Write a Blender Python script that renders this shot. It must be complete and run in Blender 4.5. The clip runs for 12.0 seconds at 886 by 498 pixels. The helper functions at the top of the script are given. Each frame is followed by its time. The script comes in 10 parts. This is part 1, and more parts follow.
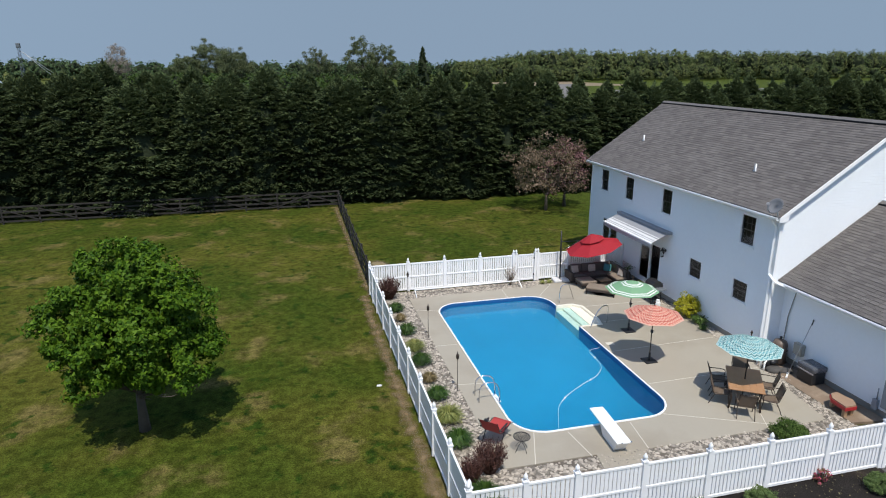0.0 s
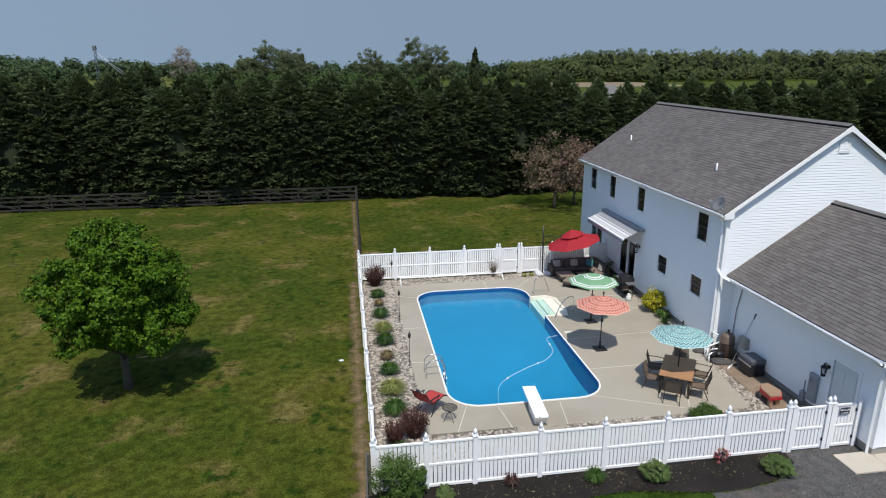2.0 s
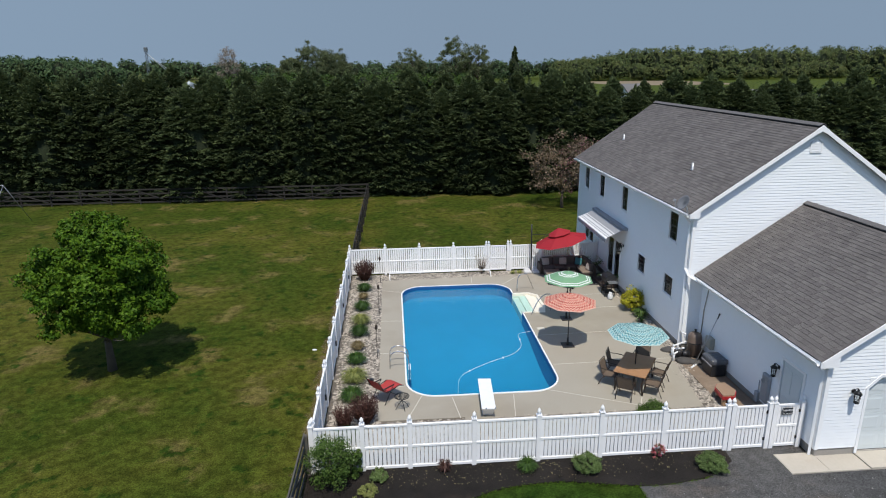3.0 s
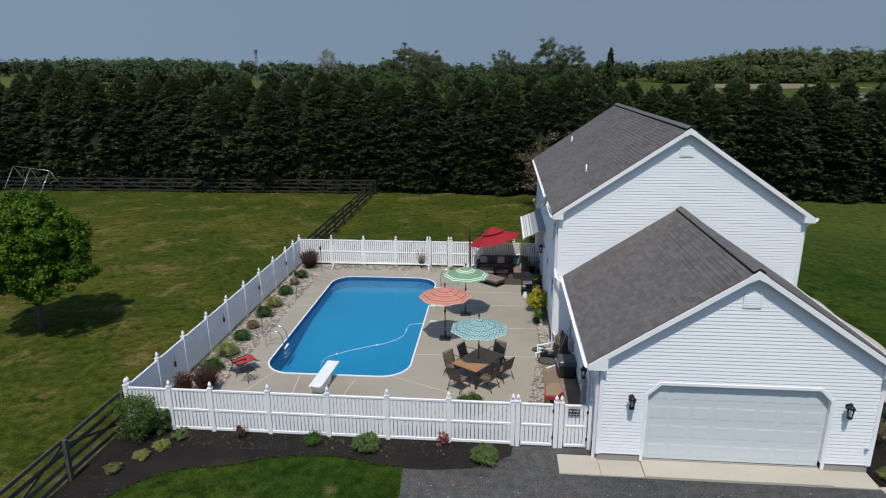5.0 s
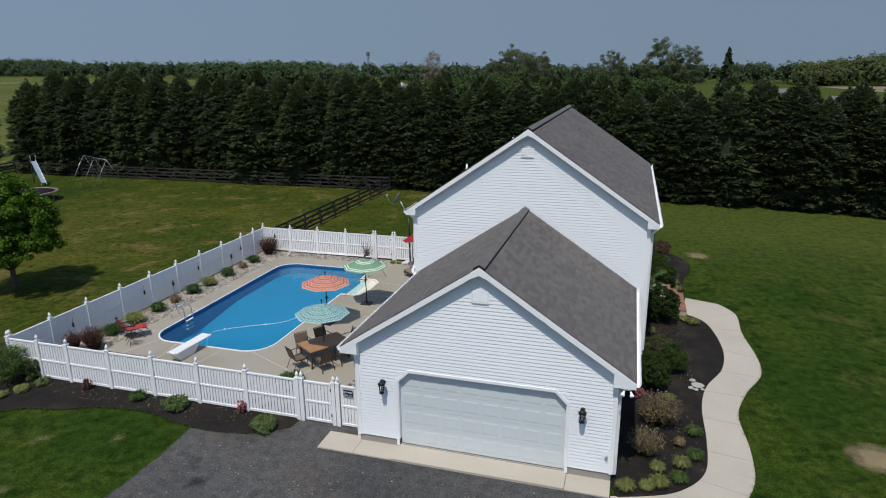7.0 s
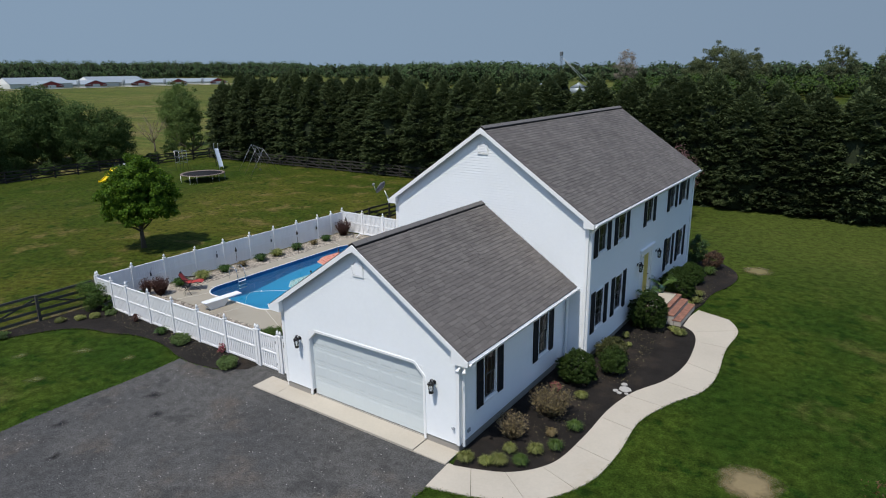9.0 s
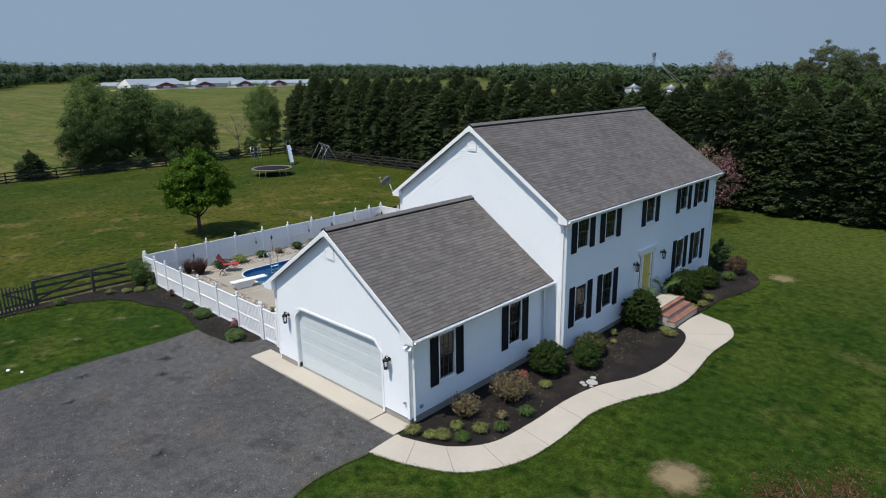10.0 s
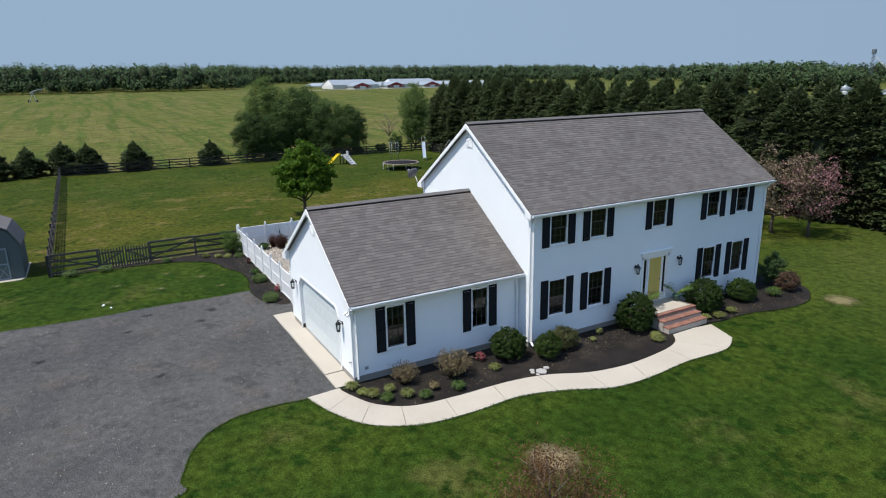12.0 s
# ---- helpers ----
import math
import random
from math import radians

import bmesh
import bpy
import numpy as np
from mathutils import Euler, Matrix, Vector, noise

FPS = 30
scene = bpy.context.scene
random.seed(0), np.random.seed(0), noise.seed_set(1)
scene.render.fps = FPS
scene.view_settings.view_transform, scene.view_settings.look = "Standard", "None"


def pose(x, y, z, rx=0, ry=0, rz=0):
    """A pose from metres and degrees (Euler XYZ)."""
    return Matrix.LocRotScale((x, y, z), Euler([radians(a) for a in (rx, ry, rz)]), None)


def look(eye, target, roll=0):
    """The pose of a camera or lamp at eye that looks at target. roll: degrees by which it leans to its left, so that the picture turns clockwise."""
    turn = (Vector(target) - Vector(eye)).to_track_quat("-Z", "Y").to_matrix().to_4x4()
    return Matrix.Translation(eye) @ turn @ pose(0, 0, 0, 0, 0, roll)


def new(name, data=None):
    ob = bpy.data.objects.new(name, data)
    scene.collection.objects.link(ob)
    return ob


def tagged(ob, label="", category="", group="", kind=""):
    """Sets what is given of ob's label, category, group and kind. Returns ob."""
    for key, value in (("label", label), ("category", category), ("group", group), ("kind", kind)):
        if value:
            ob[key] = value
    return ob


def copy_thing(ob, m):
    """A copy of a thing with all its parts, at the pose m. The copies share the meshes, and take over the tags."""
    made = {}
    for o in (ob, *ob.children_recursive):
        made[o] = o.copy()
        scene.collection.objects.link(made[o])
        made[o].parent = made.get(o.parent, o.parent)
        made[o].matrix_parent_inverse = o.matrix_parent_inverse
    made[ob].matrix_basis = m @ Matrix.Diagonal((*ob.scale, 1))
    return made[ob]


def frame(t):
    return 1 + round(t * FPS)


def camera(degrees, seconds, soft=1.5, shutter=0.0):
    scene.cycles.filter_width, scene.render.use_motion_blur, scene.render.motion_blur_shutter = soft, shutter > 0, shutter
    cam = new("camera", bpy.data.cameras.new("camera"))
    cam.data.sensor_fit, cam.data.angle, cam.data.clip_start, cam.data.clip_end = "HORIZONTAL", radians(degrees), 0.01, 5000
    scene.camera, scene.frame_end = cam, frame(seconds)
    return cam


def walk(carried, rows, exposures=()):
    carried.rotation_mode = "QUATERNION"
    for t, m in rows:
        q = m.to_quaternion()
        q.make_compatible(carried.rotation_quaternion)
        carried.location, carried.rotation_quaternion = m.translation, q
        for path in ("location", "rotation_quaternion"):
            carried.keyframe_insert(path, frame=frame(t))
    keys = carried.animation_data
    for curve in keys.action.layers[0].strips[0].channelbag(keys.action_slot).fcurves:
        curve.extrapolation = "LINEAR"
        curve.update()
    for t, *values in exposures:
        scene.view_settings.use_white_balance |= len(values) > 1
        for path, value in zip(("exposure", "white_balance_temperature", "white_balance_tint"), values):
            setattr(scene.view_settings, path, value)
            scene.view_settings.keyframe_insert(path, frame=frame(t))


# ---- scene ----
cam = camera(70.7, 12.0, soft=1.1)
PATH = [
    (0, (-2.134, 0.341, 10.722), (-1.668, 2.202, 10.158), -0.1),
    (0.5, (-1.488, -0.333, 10.751), (-1.045, 1.534, 10.186), -0.2),
    (1, (-0.778, -1.007, 10.774), (-0.373, 0.869, 10.211), -0.1),
    (1.5, (0.129, -1.673, 10.814), (0.474, 0.215, 10.25), -0.1),
    (2, (1.105, -2.285, 10.816), (1.395, -0.388, 10.253), -0.2),
    (2.5, (2.262, -2.846, 10.843), (2.493, -0.941, 10.28), -0.2),
    (3, (3.93, -3.349, 10.863), (4.083, -1.436, 10.298), -0.5),
    (3.2, (4.705, -3.506, 10.875), (4.829, -1.592, 10.308), -0.6),
    (4.8, (11.995, -4.464, 10.757), (11.866, -2.548, 10.199), -0.4),
    (5, (13.039, -4.501, 10.755), (12.86, -2.589, 10.197), -0.4),
    (5.5, (15.718, -4.548, 10.739), (15.426, -2.65, 10.182), -0.5),
    (6, (18.403, -4.416, 10.719), (18.004, -2.536, 10.165), -0.5),
    (6.5, (20.899, -4.208, 10.691), (20.433, -2.343, 10.14), -0.5),
    (6.7, (21.849, -4.076, 10.686), (21.358, -2.217, 10.135), -0.5),
    (8.3, (29.328, -2.815, 10.797), (28.391, -1.138, 10.243), -0.7),
    (8.5, (30.269, -2.58, 10.803), (29.279, -0.932, 10.249), -0.8),
    (9, (32.494, -1.972, 10.703), (31.384, -0.4, 10.158), -0.9),
    (9.5, (34.583, -1.329, 10.62), (33.361, 0.16, 10.082), -1.0),
    (10, (36.518, -0.537, 10.594), (35.188, 0.858, 10.058), -0.9),
    (10.5, (38.394, 0.447, 10.572), (36.957, 1.732, 10.039), -1.0),
    (11, (40.115, 1.556, 10.598), (38.59, 2.734, 10.065), -1.0),
    (11.5, (41.707, 2.82, 10.537), (40.1, 3.887, 10.009), -1.0),
    (12, (43.241, 4.223, 10.51), (41.559, 5.17, 9.985), -1.0),
]
walk(cam, [(t, look(eye, target, roll)) for t, eye, target, roll in PATH], exposures=[(0.0, 0.22), (3.0, 0.06), (5.0, -0.17), (6.5, -0.24), (8.5, -0.10), (10.5, 0.17), (12.0, 0.36)])

# ---- light ----
world = bpy.data.worlds.new("sky")
scene.world = world
world.use_nodes = True
wn = world.node_tree
sky = wn.nodes.new("ShaderNodeTexSky")
sky.sky_type, sky.sun_disc = "NISHITA", False
sky.sun_elevation, sky.sun_rotation = radians(63), radians(178)
sky.air_density, sky.dust_density, sky.ozone_density = 1.2, 0.5, 3.0
# thin grey-blue haze low over the land
wtc, wsp, whz, wmx, wsc = wn.nodes.new("ShaderNodeTexCoord"), wn.nodes.new("ShaderNodeSeparateXYZ"), wn.nodes.new("ShaderNodeMapRange"), wn.nodes.new("ShaderNodeMix"), wn.nodes.new("ShaderNodeVectorMath")
wn.links.new(wtc.outputs["Generated"], wsp.inputs[0])
wn.links.new(wsp.outputs["Z"], whz.inputs["Value"])
whz.interpolation_type = "SMOOTHSTEP"
whz.inputs["From Min"].default_value, whz.inputs["From Max"].default_value = 0.10, 0.55
wsc.operation = "SCALE"
wsc.inputs["Scale"].default_value = 0.15
wn.links.new(sky.outputs[0], wsc.inputs[0])
wmx.data_type = "RGBA"
wmw, wmr = wn.nodes.new("ShaderNodeMix"), wn.nodes.new("ShaderNodeMapRange")
wmw.data_type = "RGBA"
wmw.inputs["A"].default_value, wmw.inputs["B"].default_value = (0.215, 0.295, 0.40, 1), (0.240, 0.335, 0.455, 1)
wmr.inputs["From Min"].default_value, wmr.inputs["From Max"].default_value = 0.1, -0.9
wn.links.new(wsp.outputs["X"], wmr.inputs["Value"])
wn.links.new(wmr.outputs[0], wmw.inputs["Factor"])
wn.links.new(wmw.outputs["Result"], wmx.inputs["A"])
wn.links.new(wsc.outputs[0], wmx.inputs["B"])
wn.links.new(whz.outputs[0], wmx.inputs["Factor"])
wn.links.new(wmx.outputs["Result"], wn.nodes["Background"].inputs[0])
wn.nodes["Background"].inputs[1].default_value = 1.0
sun = new("sun", bpy.data.lights.new("sun", "SUN"))
sun.data.energy, sun.data.angle, sun.data.color = 3.8, radians(0.55), (1.0, 0.95, 0.87)
sun.matrix_world = look((0, 0, 0), (0.02, 0.5, -1.0))

# ---- helpers of this scene ----
UP = Vector((0, 0, 1))


def W(o):
    m = o.matrix_basis.copy()
    return W(o.parent) @ o.matrix_parent_inverse @ m if o.parent else m


def thing(name, at, label, category, group="", kind=""):
    e = new(name)
    e.location = at
    e.empty_display_size = 0.2
    return tagged(e, label, category, group, kind)


def put(name, me, material, parent=None, label=""):
    me.materials.append(material)
    ob = new(name, me)
    if parent:
        ob.parent = parent
        ob.matrix_parent_inverse = W(parent).inverted()
    if label:
        ob["label"] = label
    return ob


def mesh_of(name, bm, smooth=False):
    me = bpy.data.meshes.new(name)
    bm.normal_update()
    bm.to_mesh(me)
    bm.free()
    if smooth:
        me.polygons.foreach_set("use_smooth", [True] * len(me.polygons))
    return me


def part(name, bm, material, parent, label="", smooth=False):
    return put(name, mesh_of(name, bm, smooth), material, parent, label)


def solo(name, bm, material, label="", category="", group="", kind="", smooth=False):
    return tagged(put(name, mesh_of(name, bm, smooth), material), label, category, group, kind)


def mesh_np(name, verts, faces):
    me = bpy.data.meshes.new(name)
    k = faces.shape[1]
    me.vertices.add(len(verts))
    me.vertices.foreach_set("co", np.asarray(verts, np.float32).ravel())
    me.loops.add(faces.size)
    me.loops.foreach_set("vertex_index", faces.astype(np.int32).ravel())
    me.polygons.add(len(faces))
    me.polygons.foreach_set("loop_start", np.arange(0, faces.size, k, dtype=np.int32))
    me.update(calc_edges=True)
    me.validate()
    return me


def B():
    return bmesh.new()


def hexa(bm, c):
    v = [bm.verts.new(p) for p in c]
    for f in ((3, 2, 1, 0), (4, 5, 6, 7), (0, 1, 5, 4), (1, 2, 6, 5), (2, 3, 7, 6), (3, 0, 4, 7)):
        bm.faces.new([v[i] for i in f])
    return v


def box(bm, x0, y0, z0, x1, y1, z1, m=None):
    c = [Vector(p) for p in ((x0, y0, z0), (x1, y0, z0), (x1, y1, z0), (x0, y1, z0), (x0, y0, z1), (x1, y0, z1), (x1, y1, z1), (x0, y1, z1))]
    return hexa(bm, [m @ p for p in c] if m else c)


def rbox(bm, x0, y0, z0, x1, y1, z1, r=0.02, m=None, seg=2):
    t = B()
    box(t, x0, y0, z0, x1, y1, z1)
    bmesh.ops.bevel(t, geom=t.edges[:], offset=r, segments=seg, affect="EDGES", profile=0.5)
    join(bm, t, m)


def join(bm, t, m=None):
    idx = {}
    for v in t.verts:
        idx[v] = bm.verts.new(m @ v.co if m else v.co)
    for f in t.faces:
        try:
            g = bm.faces.new([idx[v] for v in f.verts])
            g.smooth = f.smooth
        except ValueError:
            pass
    t.free()


def axes(d):
    d = Vector(d).normalized()
    a = d.cross(Vector((1, 0, 0)) if abs(d.x) < 0.9 else Vector((0, 1, 0))).normalized()
    return d, a, d.cross(a)


def rod(bm, p0, p1, r0, r1=None, n=8, cap=True):
    p0, p1 = Vector(p0), Vector(p1)
    r1 = r0 if r1 is None else r1
    d, a, b = axes(p1 - p0)
    ring = []
    for p, r in ((p0, r0), (p1, r1)):
        ring.append([bm.verts.new(p + (a * math.cos(k * math.tau / n) + b * math.sin(k * math.tau / n)) * r) for k in range(n)])
    for k in range(n):
        f = bm.faces.new((ring[0][k], ring[0][(k + 1) % n], ring[1][(k + 1) % n], ring[1][k]))
        f.smooth = n > 5
    if cap:
        bm.faces.new(ring[0][::-1])
        bm.faces.new(ring[1])


def tube(bm, pts, r, n=6):
    pts = [Vector(p) for p in pts]
    rs = r if isinstance(r, (list, tuple)) else [r] * len(pts)
    rings = []
    _, a, b = axes(pts[1] - pts[0])
    for i, p in enumerate(pts):
        d = (pts[min(i + 1, len(pts) - 1)] - pts[max(i - 1, 0)]).normalized()
        a = (a - d * a.dot(d)).normalized()
        b = d.cross(a)
        rings.append([bm.verts.new(p + (a * math.cos(k * math.tau / n) + b * math.sin(k * math.tau / n)) * rs[i]) for k in range(n)])
    for q, w in zip(rings, rings[1:]):
        for k in range(n):
            f = bm.faces.new((q[k], q[(k + 1) % n], w[(k + 1) % n], w[k]))
            f.smooth = True
    bm.faces.new(rings[0][::-1])
    bm.faces.new(rings[-1])


def lathe(bm, prof, at=(0, 0, 0), n=16, m=None, cap=True):
    at = Vector(at)
    rings = []
    for r, z in prof:
        ring = []
        for k in range(n):
            p = at + Vector((r * math.cos(k * math.tau / n), r * math.sin(k * math.tau / n), z))
            ring.append(bm.verts.new(m @ p if m else p))
        rings.append(ring)
    for q, w in zip(rings, rings[1:]):
        for k in range(n):
            f = bm.faces.new((q[k], q[(k + 1) % n], w[(k + 1) % n], w[k]))
            f.smooth = True
    if cap:
        bm.faces.new(rings[0][::-1])
        bm.faces.new(rings[-1])


def slab(bm, outline, z0, z1, holes=()):
    """A flat plate with an outline and holes, from z0 up to z1."""
    t = B()
    edges = []
    loops = []
    for loop in (outline, *holes):
        vs = [t.verts.new((p[0], p[1], z1)) for p in loop]
        loops.append(vs)
        edges += [t.edges.new((vs[i], vs[(i + 1) % len(vs)])) for i in range(len(vs))]
    bmesh.ops.triangle_fill(t, use_beauty=True, use_dissolve=False, edges=edges, normal=(0, 0, 1))
    for f in t.faces:
        if f.normal.z < 0:
            f.normal_flip()
    for vs in loops:
        low = [t.verts.new((v.co.x, v.co.y, z0)) for v in vs]
        for i in range(len(vs)):
            j = (i + 1) % len(vs)
            t.faces.new((low[i], low[j], vs[j], vs[i]))
    bmesh.ops.recalc_face_normals(t, faces=t.faces[:])
    join(bm, t)


def spline(pts, n=8, closed=False):
    """A smooth line through pts."""
    p = [Vector((*q, 0)) if len(q) == 2 else Vector(q) for q in pts]
    out = []
    m = len(p)
    for i in range(m if closed else m - 1):
        a, b, c, d = (p[(i + k) % m] if closed else p[max(0, min(m - 1, i + k))] for k in (-1, 0, 1, 2))
        for s in range(n):
            t = s / n
            out.append(0.5 * (2 * b + (c - a) * t + (2 * a - 5 * b + 4 * c - d) * t * t + (3 * b - a - 3 * c + d) * t ** 3))
    if not closed:
        out.append(p[-1])
    return out


def rrect(x0, y0, x1, y1, r, n=8):
    out = []
    for cx, cy, a0 in ((x1 - r, y1 - r, 0), (x0 + r, y1 - r, 90), (x0 + r, y0 + r, 180), (x1 - r, y0 + r, 270)):
        out += [(cx + r * math.cos(radians(a0 + 90 * k / n)), cy + r * math.sin(radians(a0 + 90 * k / n))) for k in range(n + 1)]
    return out


def smooth01(a, b, x):
    t = min(1, max(0, (x - a) / (b - a)))
    return t * t * (3 - 2 * t)


def gz(x, y):
    """The height of the ground: a low pad round the house that falls away to the east."""
    return -0.29 - 0.33 * smooth01(28, 42, x) + 0.03 * noise.noise((x * 0.15, y * 0.15, 0)) * smooth01(27.9, 30, abs(x - 12) + 12) + 0.0158 * max(0.0, min(-x - 62, 700))


# ---- materials ----
def mat(name, col, rough=0.6, metal=0.0, var=0.18, s1=1.5, s2=25.0, bump=0.15, bs=60.0, spec=0.5, obj=0.0, island=0.0, col2=None, stain=0.0, dist=0.01):
    """Base colour with broad and fine variation, optional variation by object or piece, optional stains of a second colour."""
    m = bpy.data.materials.new(name)
    m.use_nodes = True
    n, l = m.node_tree.nodes, m.node_tree.links
    p = n["Principled BSDF"]
    p.inputs["Roughness"].default_value, p.inputs["Metallic"].default_value = rough, metal
    p.inputs["Specular IOR Level"].default_value = spec
    tc = n.new("ShaderNodeTexCoord")

    def nz(scale, detail=4.0):
        t = n.new("ShaderNodeTexNoise")
        t.inputs["Scale"].default_value, t.inputs["Detail"].default_value, t.inputs["Roughness"].default_value = scale, detail, 0.6
        l.new(tc.outputs["Object"], t.inputs["Vector"])
        return t.outputs["Fac"]

    def op(kind, a, b):
        q = n.new("ShaderNodeMath")
        q.operation = kind
        for k, v in enumerate((a, b)):
            if isinstance(v, (int, float)):
                q.inputs[k].default_value = v
            else:
                l.new(v, q.inputs[k])
        return q.outputs[0]
    a, b = nz(s1), nz(s2, 3.0)
    v = op("ADD", op("MULTIPLY", op("SUBTRACT", a, 0.5), 2.4 * var), op("MULTIPLY", op("SUBTRACT", b, 0.5), 1.6 * var))
    if obj:
        oi = n.new("ShaderNodeObjectInfo")
        v = op("ADD", v, op("MULTIPLY", op("SUBTRACT", oi.outputs["Random"], 0.5), 2 * obj))
    if island:
        gi = n.new("ShaderNodeNewGeometry")
        v = op("ADD", v, op("MULTIPLY", op("SUBTRACT", gi.outputs["Random Per Island"], 0.5), 2 * island))
    v = op("ADD", v, 1.0)
    base = n.new("ShaderNodeMix")
    base.data_type = "RGBA"
    base.inputs["A"].default_value = (*col, 1)
    base.inputs["B"].default_value = (*(col2 or col), 1)
    if col2:
        r = n.new("ShaderNodeMapRange")
        r.inputs["From Min"].default_value, r.inputs["From Max"].default_value = 0.62 - stain * 0.3, 0.72 - stain * 0.12
        l.new(nz(s1 * 0.6, 5.0), r.inputs["Value"])
        l.new(r.outputs[0], base.inputs["Factor"])
    else:
        base.inputs["Factor"].default_value = 0
    sc = n.new("ShaderNodeVectorMath")
    sc.operation = "SCALE"
    l.new(base.outputs["Result"], sc.inputs[0])
    l.new(v, sc.inputs["Scale"])
    l.new(sc.outputs[0], p.inputs["Base Color"])
    if bump:
        bp = n.new("ShaderNodeBump")
        bp.inputs["Strength"].default_value, bp.inputs["Distance"].default_value = bump, dist
        l.new(nz(bs, 4.0), bp.inputs["Height"])
        l.new(bp.outputs[0], p.inputs["Normal"])
        l.new(op("ADD", op("MULTIPLY", op("SUBTRACT", b, 0.5), 0.25), rough), p.inputs["Roughness"])
    return m


M_SIDE = mat("white_vinyl_siding", (0.85, 0.875, 0.89), 0.45, var=0.03, s1=0.5, s2=8, bump=0.05, bs=90)
M_TRIM = mat("white_trim", (0.87, 0.88, 0.88), 0.4, var=0.03, bump=0.04)
M_VINYL = mat("white_fence_vinyl", (0.82, 0.82, 0.82), 0.38, var=0.035, s1=2, s2=12, bump=0.03, obj=0.02)
M_SHING = mat("grey_asphalt_shingle", (0.129, 0.117, 0.110), 0.85, var=0.24, s1=0.6, s2=30, bump=0.5, bs=160, island=0.17, spec=0.3)
M_FOUND = mat("grey_foundation_block", (0.30, 0.28, 0.25), 0.85, var=0.15, s1=1, s2=20, bump=0.3, bs=80)
M_CONC = mat("pale_concrete", (0.45, 0.405, 0.335), 0.8, var=0.12, s1=0.5, s2=14, bump=0.2, bs=120, col2=(0.39, 0.335, 0.26), stain=0.25)
M_DECK = mat("tan_pool_concrete", (0.325, 0.293, 0.233), 0.82, var=0.08, s1=0.35, s2=10, bump=0.2, bs=120, col2=(0.275, 0.240, 0.185), stain=0.45)
M_PAD = mat("brown_concrete", (0.20, 0.145, 0.10), 0.85, var=0.2, s1=1.2, s2=14, bump=0.2, col2=(0.28, 0.22, 0.16), stain=0.3)
M_MULCH = mat("dark_mulch", (0.019, 0.016, 0.014), 0.95, var=0.6, s1=1.2, s2=24, bump=1.0, bs=24, dist=0.06, col2=(0.040, 0.031, 0.023), stain=0.28, spec=0.2)
M_GRAVBASE = mat("gravel_bed", (0.13, 0.108, 0.085), 0.9, var=0.45, s1=2, s2=24, bump=1.0, bs=26, dist=0.04)
M_STONE = mat("river_stone", (0.29, 0.255, 0.21), 0.8, var=0.2, s1=3, s2=30, bump=0.2, island=0.65)
M_BLACK = mat("black_shutter", (0.008, 0.009, 0.012), 0.6, var=0.15, bump=0.06, spec=0.2)
M_METALB = mat("black_metal", (0.014, 0.014, 0.015), 0.4, 0.3, var=0.1, bump=0.05)
M_STEEL = mat("polished_steel", (0.62, 0.62, 0.63), 0.18, 1.0, var=0.04, bump=0.03)
M_ALU = mat("grey_aluminium", (0.42, 0.43, 0.44), 0.4, 0.8, var=0.06, bump=0.05)
M_WOODG = mat("weathered_grey_rail", (0.078, 0.072, 0.060), 0.9, var=0.3, s1=3, s2=40, bump=0.4, bs=40, obj=0.15)
M_BARK = mat("grey_brown_bark", (0.085, 0.068, 0.05), 0.9, var=0.3, s1=4, s2=40, bump=0.8, bs=35, dist=0.03)
M_WOODF = mat("weathered_dark_rail", (0.025, 0.022, 0.019), 0.88, var=0.3, s1=3, s2=40, bump=0.4, bs=40, obj=0.15)
M_COPING = mat("white_pool_coping", (0.80, 0.81, 0.80), 0.35, var=0.03, bump=0.02)
M_BRICK = mat("red_brick", (0.25, 0.118, 0.082), 0.85, var=0.2, s1=6, s2=60, bump=0.3, obj=0.25)
M_MORTAR = mat("mortar", (0.42, 0.38, 0.33), 0.9, var=0.1, bump=0.2)
M_PLASTIC = mat("black_vent_plastic", (0.012, 0.012, 0.013), 0.7, var=0.1, bump=0.05, spec=0.2)
M_YELLOW = mat("yellow_door_paint", (0.58, 0.46, 0.13), 0.4, var=0.04, bump=0.03)
# room surfaces coloured near black, so the windows look dim
M_INSIDE = mat("darkened_room_inside", (0.05, 0.048, 0.045), 0.9, var=0.05, bump=0.05)


